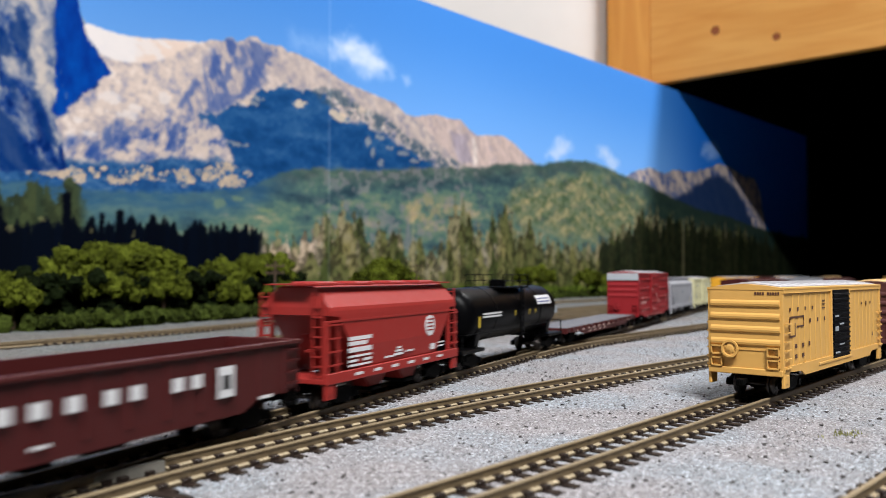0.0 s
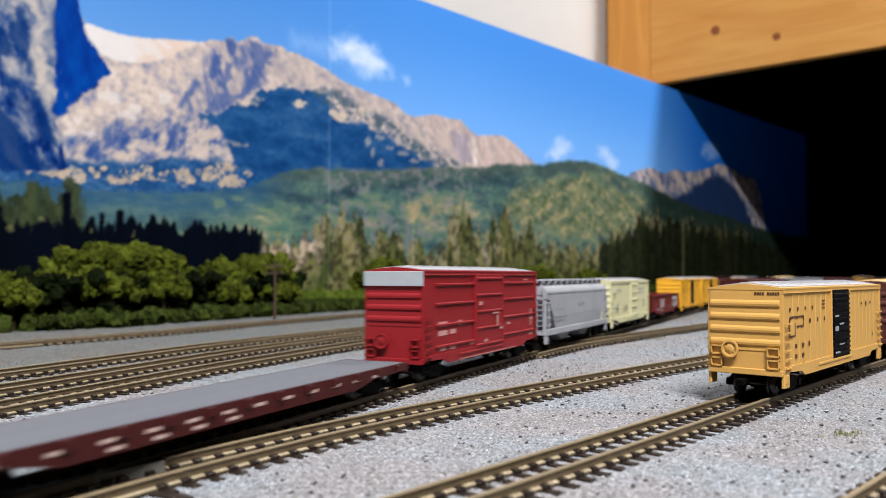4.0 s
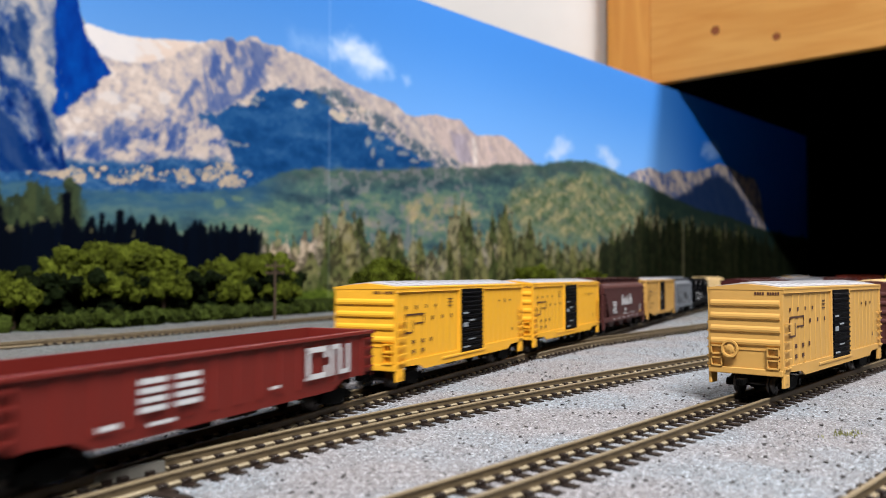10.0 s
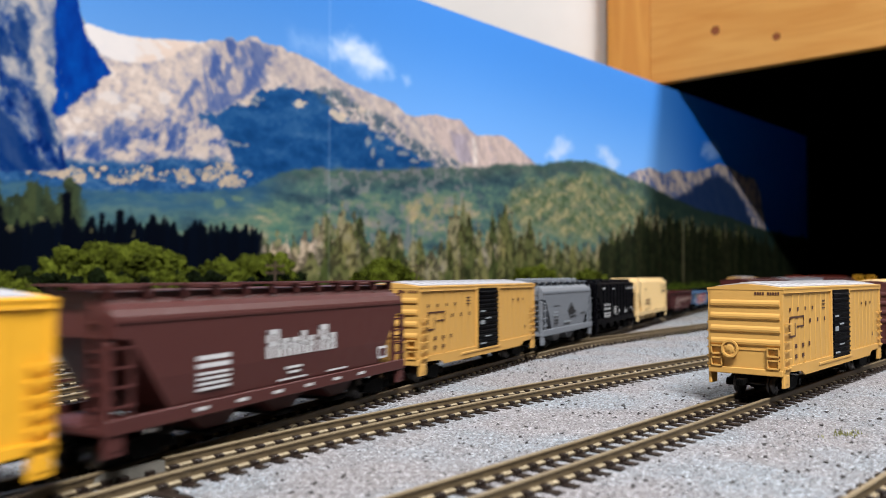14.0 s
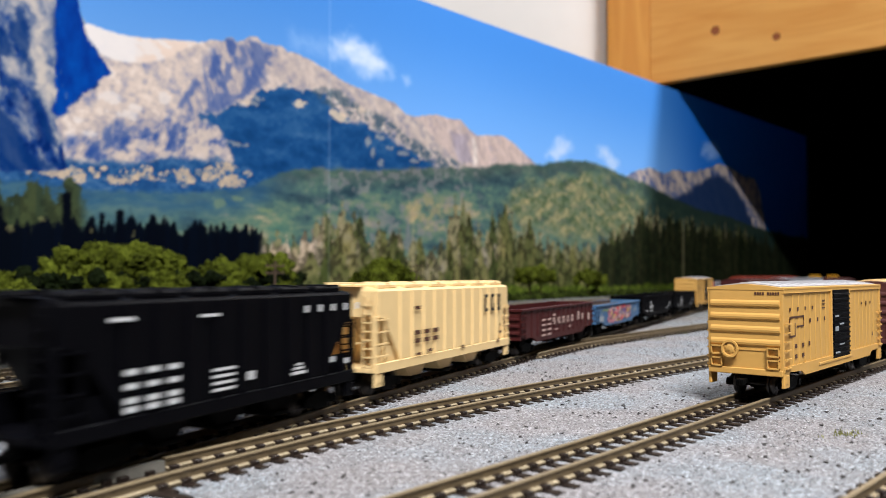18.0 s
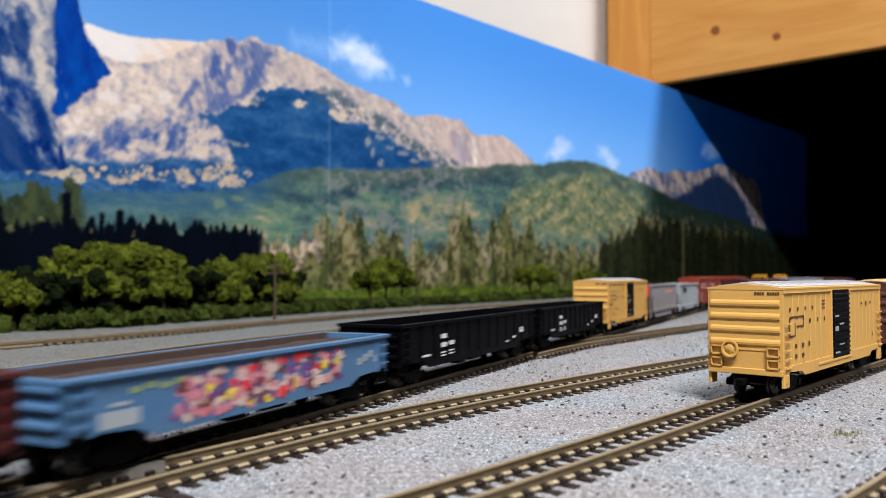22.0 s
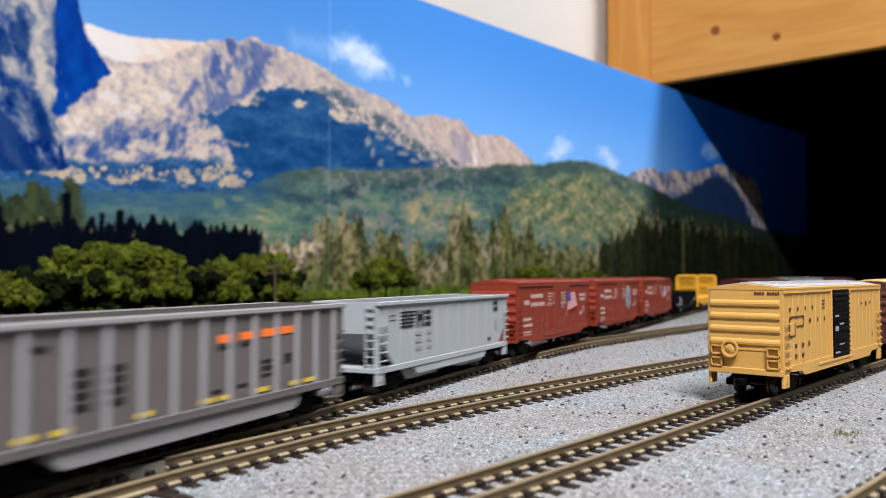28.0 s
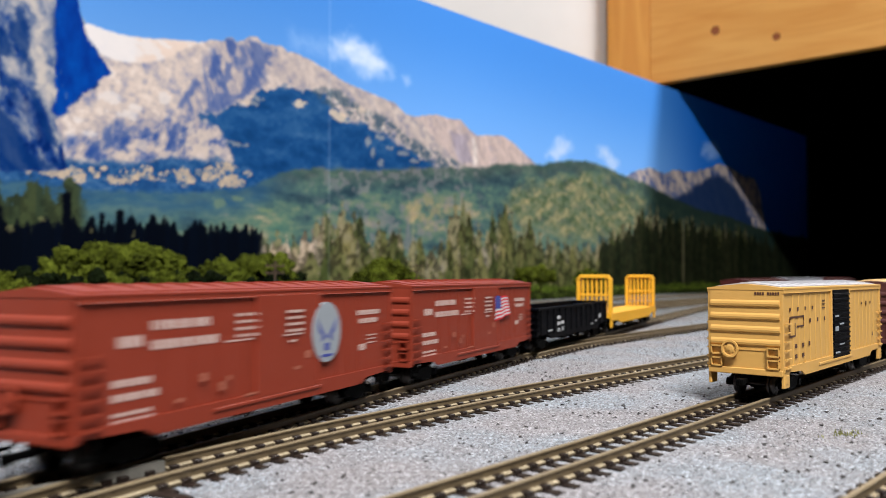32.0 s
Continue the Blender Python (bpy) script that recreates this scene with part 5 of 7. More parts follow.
def hopper(label, length, paint, ribs=0, round_top=True, bays=3, eave=26.8, accent=None, wide=False, tall_hatch=1.0):
    """A covered hopper: body drawn in to slope sheets at the ends, end cages, raised roof walks, hatches, outlet bays, sills, trucks."""
    root = tagged(new("covered_hopper"), label, "hopper car", group="freight cars")
    h, w, sill = length / 2, 19.0, 6.4
    top = eave + 1.0
    hw = w / 2
    lift = 0.2 if length < 80 else 0.75
    bm = bmesh.new()
    if ribs:
        loft(bm, [(6.8, hw - 0.5, h - 12.6), (9.0, hw, h - 12.4), (19.6, hw, h - 4.6), (20.2, hw, h - 1.6), (eave - 0.2, hw, h - 1.6), (eave + 0.3, hw - 0.6, h - 1.8), (top, 5.0, h - 2.2)])
    elif not wide:
        loft(bm, [(7.0, hw - 1.0, h - 14.6), (9.0, hw - 0.35, h - 13.6), (14.0, hw, h - 9.8), (20.6, hw, h - 5.0), (21.0, hw, h - 1.6), (23.4, hw, h - 1.6), (24.2, hw - 0.2, h - 1.6), (25.3, hw - 1.0, h - 1.7), (26.2, 6.6, h - 1.9), (top - 0.2, 5.2, h - 2.0), (top, 4.4, h - 2.2)])
    else:
        loft(bm, [(7.4, hw - 1.0, h - 16), (9.0, hw - 0.35, h - 15), (14.0, hw, h - 11), (21.2, hw, h - 5.4), (21.6, hw, h - 1.6), (22.6, hw - 0.05, h - 1.6), (23.4, hw - 0.25, h - 1.6), (25.4, 7.4, h - 1.8), (top - 0.4, 5.2, h - 2.0), (top, 4.4, h - 2.2)])
    body = part("body", bm, paint, root)
    for e in (-1, 1):
        bm = bmesh.new()
        box(bm, e * (h - 6) - 6, e * (h - 6) + 6, -hw + 0.3, hw - 0.3, sill, sill + 1.1, 0.1)
        part("end_platform", bm, paint, root)
        if ribs:
            for s in (-1, 1):
                bm = bmesh.new()
                extrude(bm, [(e * (h - 1.6), sill + 0.5), (e * (h - 14), sill + 0.5), (e * (h - 11), 12.6), (e * (h - 1.6), 12.6)], "y", s * (hw - 1.0), s * (hw - 1.5))
                part("end_side_sheet", bm, paint, root)
        bm = bmesh.new()
        extrude(bm, [(e * (h - 13), sill + 1), (e * (h - 5.4), 17.0), (e * (h - 6.2), 17.0), (e * (h - 14), sill + 1)], "y", -1.0, 1.0)
        part("slope_brace", bm, paint, root)
        for s in (-1, 1):
            bm = bmesh.new()
            box(bm, e * (h - 1.0) - 0.8, e * (h - 1.0) + 0.8, s * (hw - 0.5) - 0.4, s * (hw - 0.5) + 0.4, sill, 20.4, 0.1)
            part("corner_post", bm, paint, root)
            bm = bmesh.new()
            box(bm, e * (h - 5.6) - 0.45, e * (h - 5.6) + 0.45, s * (hw - 0.5) - 0.4, s * (hw - 0.5) + 0.4, sill, 19.4, 0.1)
            part("inner_post", bm, paint, root)
            shared("ladder", "ladder%.0f" % (eave - sill), ladder_mesh(eave - sill - 1, 9), paint, root, (e * (h - 0.5), s * (hw - 2.4), sill + 0.6), 90 if e > 0 else -90)
            rungs(root, paint, (e * (h - 3.3), s * (hw - 0.2), sill + 2.6), 0 if s < 0 else 180, 12, 4, 4.4)
            shared("step", "plate_step", plate_stirrup, paint, root, (e * (h - 2.2), s * (hw - 0.5), sill), 0)
            bm = bmesh.new()
            box(bm, e * (h - 2.8) - 2.6, e * (h - 2.8) + 2.6, s * 4 - 0.25, s * 4 + 0.25, sill + 7, sill + 7.5)
            part("hand_rail", bm, paint, root)
        bm = bmesh.new()
        box(bm, e * (h - 1.0) - 1.5, e * (h - 1.0) + 1.5, -5.0, 5.0, top + lift, top + lift + 0.3)
        part("end_walk", bm, paint, root, "walkway over the end")
    shared("brake_wheel", "brake_wheel", brake_wheel_mesh, paint, root, (-h - 0.3, 4.2, sill + 7.5))
    for s in (-1, 1):
        bm = bmesh.new()
        box(bm, -h + 0.4, h - 0.4, s * (hw - 0.15) - 0.45, s * (hw - 0.15) + 0.45, sill - 0.2, sill + 2.3, 0.15)
        part("side_sill", bm, paint, root)
        for k in range(ribs):
            x = -h + 12.6 + (2 * (h - 12.6)) * k / max(1, ribs - 1)
            shared("side_rib", "hrib%.0f" % (eave * 10), side_post(eave - sill - 2.6, 0.9, 0.55), paint, body, (x, s * hw, sill + 2.2), 0 if s < 0 else 180)
        if not ribs:
            bm = bmesh.new()
            box(bm, -h + 0.4, h - 0.4, s * 6.2 - 1.0, s * 6.2 + 1.0, top + lift, top + lift + 0.3)
            part("running_board", bm, paint, root, "raised roof walkway")
            n = int(length / 8) if not wide else 0
            for k in range(n):
                x = -h + 3 + (2 * h - 6) * k / (n - 1)
                def prop():
                    return box(bmesh.new(), -0.3, 0.3, -0.8, 0.8, -1.9, 0.0)
                shared("walk_bracket", "walk_bracket", prop, paint, root, (x, s * 6.2, top + lift))
        else:
            for k in range(6):
                x = -h + 9 + (2 * h - 18) * k / 5

                def cover():
                    c = bmesh.new()
                    box(c, -5.4, 5.4, -2.6, 2.6, -0.9, 0.75, 0.5)
                    box(c, -0.5, 0.5, -2.9, 2.9, 0.6, 0.95, 0.1)
                    return c
                shared("roof_hatch", "side_hatch", cover, paint, root, (x, s * 5.4, top + 0.1), 0, "hinged roof hatch")
        if not ribs:
            bm = bmesh.new()
            box(bm, -h + 1.8, h - 1.8, s * (hw - 0.02) - 0.2, s * (hw - 0.02) + 0.2, 20.0 if wide else 23.2, 20.5 if wide else 23.7)
            part("seam_strip", bm, paint, body)
    if not ribs:
        n = 4
        for k in range(n):
            x = -h + 9 + (2 * h - 18) * k / (n - 1)
            bm = bmesh.new()
            box(bm, x - 4.6, x + 4.6, -3.4, 3.4, top - 0.2, top + tall_hatch, 0.4)
            part("roof_hatch", bm, paint, root)
    for k in range(bays):
        span = 2 * (h - 18)
        x = 0 if bays == 1 else -h + 18 + span * (k + 0.5) / bays
        half = span / bays / 2 - 0.6
        bm = bmesh.new()
        extrude(bm, [(x - half, 8.0), (x + half, 8.0), (x + 2.2, 2.4), (x - 2.2, 2.4)], "y", -6.5, 6.5)
        part("outlet_bay", bm, accent or paint, root)
        bm = bmesh.new()
        box(bm, x - 2.8, x + 2.8, -7.2, 7.2, 1.9, 2.9, 0.2)
        part("outlet_gate", bm, M_DARK, root)
    bm = bmesh.new()
    box(bm, -h + 1, h - 1, -1.6, 1.6, 4.2, 6.8)
    part("centre_sill", bm, M_DARK, root)
    trucks(root, h, h - 11)
    return root


def open_hopper(label, length, paint, top=24.0, ribs=14, tub=False, rib_paint=None, cut=9.0, deep=0.12, skirt=1.6, belly=None):
    """An open-topped coal hopper with ribbed sides."""
    root = tagged(new("coal_hopper"), label, "hopper car", group="freight cars")
    h, w, sill = length / 2, 18.8, 6.6
    for s in (-1, 1):
        bm = bmesh.new()
        low = sill - 1.0
        extrude(bm, [(-h + 0.8, top), (-h + 0.8, sill + 8.6), (-h + 1.6, sill + 8.2), (-h + cut, sill + 1), (-h + 19, sill + 0.8), (-h + 22, low - skirt), (h - 22, low - skirt), (h - 19, sill + 0.8), (h - cut, sill + 1), (h - 1.6, sill + 8.2), (h - 0.8, sill + 8.6), (h - 0.8, top)], "y", s * w / 2, s * (w / 2 - 0.8))
        side = part("side_panel", bm, paint, root)
        for k in range(ribs):
            x = -h + 5 + (2 * h - 10) * k / (ribs - 1)
            edge = abs(x) > h - 0.8 * cut
            shared("side_rib", "orib%d%.0f" % (edge, top * 10 + deep * 1000), side_post(top - sill - (7.5 if edge else 1.2), 1.3, deep), rib_paint or paint, side, (x, s * w / 2, sill + (7 if edge else 0.8)), 0 if s < 0 else 180)
        bm = bmesh.new()
        box(bm, -h + 0.4, h - 0.4, s * w / 2 - 0.7, s * w / 2 + 0.7, top - 0.9, top + 0.1, 0.15)
        part("top_chord", bm, rib_paint or paint, root)
        bm = bmesh.new()
        box(bm, -h + 0.6, h - 0.6, s * (w / 2 - 0.2) - 0.45, s * (w / 2 - 0.2) + 0.45, sill - 0.6, sill + 1.0, 0.15)
        part("side_sill", bm, paint, root)
        for e in (-1, 1):
            bm = bmesh.new()
            box(bm, e * (h - 1.4) - 0.5, e * (h - 1.4) + 0.5, s * (w / 2 - 0.6) - 0.4, s * (w / 2 - 0.6) + 0.4, sill, top - 0.5, 0.1)
            part("corner_post", bm, paint, root)
            shared("ladder", "ladder_o%.0f" % top, ladder_mesh(top - sill - 1, 8), paint, root, (e * (h - 0.8), s * (w / 2 - 2.2), sill + 0.6), 90 if e > 0 else -90)
            rungs(root, paint, (e * (h - 2.8), s * (w / 2 + 0.2), sill + 1.5), 0 if s < 0 else 180, 11, 5, 2.6)
            shared("step", "plate_step", plate_stirrup, paint, root, (e * (h - 2.2), s * (w / 2 - 0.5), sill), 0)
    for e in (-1, 1):
        bm = bmesh.new()
        extrude(bm, [(e * (h - 0.8), top), (e * (h - 0.8), top - 8), (e * (h - 14), sill + 1), (e * (h - 15), sill + 1), (e * (h - 1.8), top - 8), (e * (h - 1.8), top)], "y", -w / 2 + 0.6, w / 2 - 0.6)
        part("slope_sheet", bm, paint, root)
        bm = bmesh.new()
        box(bm, e * (h - 6) - 6, e * (h - 6) + 6, -w / 2 + 0.3, w / 2 - 0.3, sill - 0.4, sill + 0.8, 0.1)
        part("end_platform", bm, paint, root)
    bm = bmesh.new()
    box(bm, -h + 3, h - 3, -w / 2 + 0.8, w / 2 - 0.8, top - 6, top - 5)
    part("coal_load", bm, M_LOAD, root, "dark floor of the open top")
    for k in range(2 if not tub else 1):
        x = (k - 0.5) * 34 if not tub else 0
        half = 15 if not tub else h - 20
        bm = bmesh.new()
        if tub:
            for s in (-1, 1):
                rim = [(x + s * (half + 3.4 - 3.4 * (1 - math.cos(a * math.pi / 12))), sill + 0.2 - 3.9 * math.sin(a * math.pi / 12)) for a in range(7)]
                extrude(bm, rim + [(x, sill - 3.7), (x, sill + 0.2)], "y", -8.9, 8.9)
        else:
            extrude(bm, [(x - half, sill + 1), (x + half, sill + 1), (x + half * 0.6, 2.6), (x - half * 0.6, 2.6)], "y", -7.5, 7.5)
        part("outlet_bay", bm, belly or paint, root)
    shared("brake_wheel", "brake_wheel", brake_wheel_mesh, paint, root, (-h - 0.3, 4.2, sill + 7.5))
    underframe(root, h, 4.8)
    trucks(root, h, h - 12)
    return root


def tank_car(label, length, paint):
    root = tagged(new("tank_car"), label, "tank car", group="freight cars")
    h, r, zc = length / 2, 9.3, 17.2
    bm = bmesh.new()
    n, rings = 28, []
    stations = [(-h + 5, 0.0), (-h + 5.3, 0.45), (-h + 6.4, 0.78), (-h + 8.2, 0.94), (-h + 10.5, 1.0), (h - 10.5, 1.0), (h - 8.2, 0.94), (h - 6.4, 0.78), (h - 5.3, 0.45), (h - 5, 0.0)]
    for x, k in stations:
        rings.append([bm.verts.new((x, r * k * math.cos(2 * math.pi * i / n), zc + r * k * math.sin(2 * math.pi * i / n))) for i in range(n)] if k else [bm.verts.new((x, 0, zc))])
    for a, b in zip(rings, rings[1:]):
        for i in range(n):
            if len(a) == 1:
                bm.faces.new((a[0], b[i], b[(i + 1) % n]))
            elif len(b) == 1:
                bm.faces.new((a[i], a[(i + 1) % n], b[0]))
            else:
                bm.faces.new((a[i], a[(i + 1) % n], b[(i + 1) % n], b[i]))
    part("tank", bm, paint, root, "glossy black cylindrical tank", True)
    for x in (-h * 0.45, 0, h * 0.45):
        bm = bmesh.new()
        cyl(bm, "x", (x, 0, zc), r + 0.12, 0.9, 28)
        part("tank_band", bm, paint, root, "", True)
    bm = bmesh.new()
    cyl(bm, "z", (0, 0, zc + r + 0.8), 3.2, 2.6, 18)
    cyl(bm, "z", (0, 0, zc + r + 2.2), 2.4, 0.8, 16)
    part("dome", bm, paint, root)
    bm = bmesh.new()
    box(bm, -13, 13, -7.5, 7.5, zc + r - 0.5, zc + r)
    part("top_platform", bm, paint, root)
    for s in (-1, 1):
        for z in (2.2, 4.4):
            bm = bmesh.new()
            box(bm, -13, 13, s * 7.4 - 0.15, s * 7.4 + 0.15, zc + r + z - 0.15, zc + r + z + 0.15)
            part("platform_rail", bm, paint, root)
        for x in (-12.8, -4, 4, 12.8):
            bm = bmesh.new()
            box(bm, x - 0.15, x + 0.15, s * 7.4 - 0.15, s * 7.4 + 0.15, zc + r - 0.2, zc + r + 4.5)
            part("rail_post", bm, paint, root)
        shared("ladder", "tank_ladder", ladder_mesh(18, 9), paint, root, (0, s * (r + 0.3), 8.4), 0 if s < 0 else 180)
        bm = bmesh.new()
        box(bm, -h + 2, h - 2, s * 9.0 - 0.15, s * 9.0 + 0.15, 11.6, 11.9)
        part("hand_rail", bm, paint, root)
    for e in (-1, 1):
        bm = bmesh.new()
        box(bm, e * (h - 9) - 9, e * (h - 9) + 9, -9.0, 9.0, 5.8, 6.9, 0.15)
        part("end_platform", bm, paint, root)
        bm = bmesh.new()
        extrude(bm, [(-7, 6.8), (7, 6.8), (8.4, zc - 4), (6.4, zc - 7.6), (0, zc - 9.4), (-6.4, zc - 7.6), (-8.4, zc - 4)], "x", e * (h - 15) - 1.6, e * (h - 15) + 1.6)
        part("saddle", bm, paint, root)
        bm = bmesh.new()
        for s in (-1, 1):
            box(bm, e * (h - 0.6) - 0.2, e * (h - 0.6) + 0.2, s * 8.6 - 0.2, s * 8.6 + 0.2, 6.6, 11.8)
        box(bm, e * (h - 0.6) - 0.2, e * (h - 0.6) + 0.2, -8.8, 8.8, 11.5, 11.9)
        part("end_rail", bm, paint, root)
        for s in (-1, 1):
            shared("step", "stirrup", stirrup_mesh(3.2), M_DARK, root, (e * (h - 2.6), s * 8.6, 6.0), 0)
    for e in (-1, 1):
        bm = bmesh.new()
        box(bm, e * (h - 11) - 8, e * (h - 11) + 8, -1.4, 1.4, 4.4, 6.8)
        part("draft_sill", bm, M_DARK, root)
    shared("brake_wheel", "brake_wheel", brake_wheel_mesh, paint, root, (-h - 0.3, 4.2, 11))
    # curved sign plate and lettering on the tank's flank
    bm = bmesh.new()
    for a0, a1, x0, x1 in ((193, 216, h - 32, h - 15),):
        vs = [[bm.verts.new((x, (r + 0.1) * math.cos(radians(a)), zc - (r + 0.1) * math.sin(radians(a)))) for x in (x0, x1)] for a in np.linspace(a0, a1, 6)]
        for p, q in zip(vs, vs[1:]):
            bm.faces.new((p[0], p[1], q[1], q[0]))
    part("sign_plate", bm, M_MARK_WHITE, root, "white rectangular sign with blue lettering")
    rng = random.Random(4)
    bm = bmesh.new()
    for k, a in enumerate((199, 207)):
        yy, zz = (r + 0.18) * math.cos(radians(a)), zc - (r + 0.18) * math.sin(radians(a))
        for x, _, w_, _ in text_bars(rng, h - 31, 0, 14, 1):
            box(bm, x, x + w_, yy - 0.05, yy + 0.1, zz - 0.22, zz + 0.22)
    part("sign_lettering", bm, M_MARK_BLUE, root)
    bm = bmesh.new()
    for k, a in enumerate((178, 184)):
        yy, zz = (r + 0.08) * math.cos(radians(a)), zc - (r + 0.08) * math.sin(radians(a))
        for x, _, w_, _ in text_bars(rng, -h + 16, 0, 16, 1):
            box(bm, x, x + w_, yy - 0.08, yy + 0.1, zz - 0.28, zz + 0.28)
    part("lettering", bm, M_MARK_WHITE, root)
    marks(root, "yellow_stripe", [(-h + 12, 13.6, 1.0, 3.6), (-6, 16.2, 0.5, 1.8), (9, 16.0, 0.5, 1.8), (16, 16.2, 0.5, 1.6)], -r - 0.1, M_MARK_YELLOW, "small yellow reflective stripe")
    marks(root, "data_panel", [(h - 11, 15.0, 4, 3.0)], -r * 0.98, M_MARK_GREY, "grey data panel")
    trucks(root, h, h - 12)
    return root


def flat_car(label, length, paint):
    root = tagged(new("flat_car"), label, "flat car", group="freight cars")
    h, w, top = length / 2, 19.0, 7.4
    bm = bmesh.new()
    box(bm, -h + 0.4, h - 0.4, -w / 2 + 0.5, w / 2 - 0.5, top - 1.0, top - 0.1)
    part("deck_frame", bm, paint, root)
    n = 60
    for k in range(n):
        x0 = -h + 1 + (2 * h - 2) * k / n
        def board():
            b = bmesh.new()
            box(b, 0.05, (2 * h - 2) / n - 0.05, -w / 2 + 0.7, w / 2 - 0.7, -0.12, 0.14)
            return b
        shared("deck_board", "deck_board", board, M_DECK, root, (x0, 0, top))
    for s in (-1, 1):
        bm = bmesh.new()
        extrude(bm, [(-h, top + 0.1), (-h, top - 1.8), (-h + 18, top - 2.2), (-h + 26, top - 3.8), (h - 26, top - 3.8), (h - 18, top - 2.2), (h, top - 1.8), (h, top + 0.1)], "y", s * (w / 2 - 0.5), s * w / 2)
        part("side_sill", bm, paint, root)
        for k in range(13):
            x = -h + 6 + (2 * h - 12) * k / 12
            def pocket():
                b = bmesh.new()
                box(b, -0.8, 0.8, -0.6, 0, -1.6, 0.0, 0.1)
                return b
            shared("stake_pocket", "stake_pocket", pocket, paint, root, (x, s * w / 2, top), 0 if s < 0 else 180)
    for e in (-1, 1):
        bm = bmesh.new()
        box(bm, e * h - 0.5, e * h + 0.4, -w / 2, w / 2, top - 2.4, top + 0.1, 0.15)
        part("end_sill", bm, paint, root)
    rng = random.Random(8)
    rects = [(-h + 14 + k * 9.2, top - 1.9, 4.2, 0.8) for k in range(12)] + [(-h + 34 + k * 9.2, top - 3.3, 4.2, 0.8) for k in range(4)]
    marks(root, "lettering", [(a, b, c * 0.75, d * 0.75) for a, b, c, d in rects], -w / 2 - 0.02, M_MARK_FADED)
    shared("brake_wheel", "brake_wheel", brake_wheel_mesh, paint, root, (-h - 0.8, 5.0, top + 2.5))
    underframe(root, h, 4.0)
    trucks(root, h, h - 14)
    return root


def bulkhead_flat(label, length, paint):
    root = tagged(new("bulkhead_flat_car"), label, "flat car", group="freight cars")
    h, w, top = length / 2, 19.0, 10.5
    bm = bmesh.new()
    box(bm, -h, h, -w / 2, w / 2, top - 2.4, top, 0.2)
    part("deck", bm, paint, root)
    for s in (-1, 1):
        bm = bmesh.new()
        extrude(bm, [(-h, top), (-h, top - 3.5), (-h + 16, top - 4), (-h + 22, top - 5.6), (h - 22, top - 5.6), (h - 16, top - 4), (h, top - 3.5), (h, top)], "y", s * (w / 2 - 0.6), s * (w / 2 + 0.1))
        part("side_sill", bm, paint, root)
        for e in (-1, 1):
            shared("step", "plate_step", plate_stirrup, paint, root, (e * (h - 2.2), s * (w / 2 - 0.5), 6.6), 0)
    for e in (-1, 1):
        x = e * (h - 2.5)
        bm = bmesh.new()
        for s in (-1, 1):
            box(bm, x - 1.8, x + 1.8, s * (w / 2 - 1.0) - 0.9, s * (w / 2 - 1.0) + 0.9, top, 29.0, 0.3)
        box(bm, x - 1.8, x + 1.8, -w / 2 + 1.6, w / 2 - 1.6, 29.0, 31.0, 0.3)
        for s in (-1, 1):
            extrude(bm, [(s * (w / 2 - 0.1), 28.0), (s * (w / 2 - 1.9), 31.0), (s * (w / 2 - 2.8), 31.0), (s * (w / 2 - 1.9), 28.0)], "x", x - 1.8, x + 1.8)
        part("bulkhead_frame", bm, paint, root, "yellow end frame")
        for y in np.linspace(-w / 2 + 3.4, w / 2 - 3.4, 6):
            bm = bmesh.new()
            box(bm, x - 0.8, x + 0.8, y - 0.5, y + 0.5, top, 29.2, 0.1)
            part("bulkhead_bar", bm, paint, root)
        bm = bmesh.new()
        box(bm, x - 1.0, x + 1.0, -w / 2 + 1.8, w / 2 - 1.8, 19.6, 20.8, 0.1)
        part("cross_bar", bm, paint, root)
    underframe(root, h, 4.6)
    trucks(root, h, h - 14)
    return root


# ---- the cars of the train, in their order, with the place of front and rear along the way at 0 s (mm) ----
TRAIN = []


def put(root, front, rear):
    TRAIN.append((root, (front + rear) / 2, (rear - front) / 2 - 13))
    return root


def gondola_0():
    r = gondola("dark maroon open gondola with white square panels", 108, M_MAROON, 17.4, posts=13)
    sq = [(x, 10.9 + 0.03 * k, 2.5, 2.3) for k, x in enumerate((-44.5, -39.0, -32.4, -27.0, -20.8, -15.5, -10.2, -4.3, 2.5, 7.5, 16.7, 21.2))]
    marks(r, "lettering", sq + [(28, 8.6, 4.4, 5.6), (40, 6.8, 4, 0.6), (-44, 7.0, 3, 0.5), (-10, 7.0, 3, 0.5)], -10.0, M_MARK_WHITE)
    marks(r, "stencil_panel", [(29, 10.0, 2.4, 2.6)], -10.04, M_MARK_BLACK)
    return r


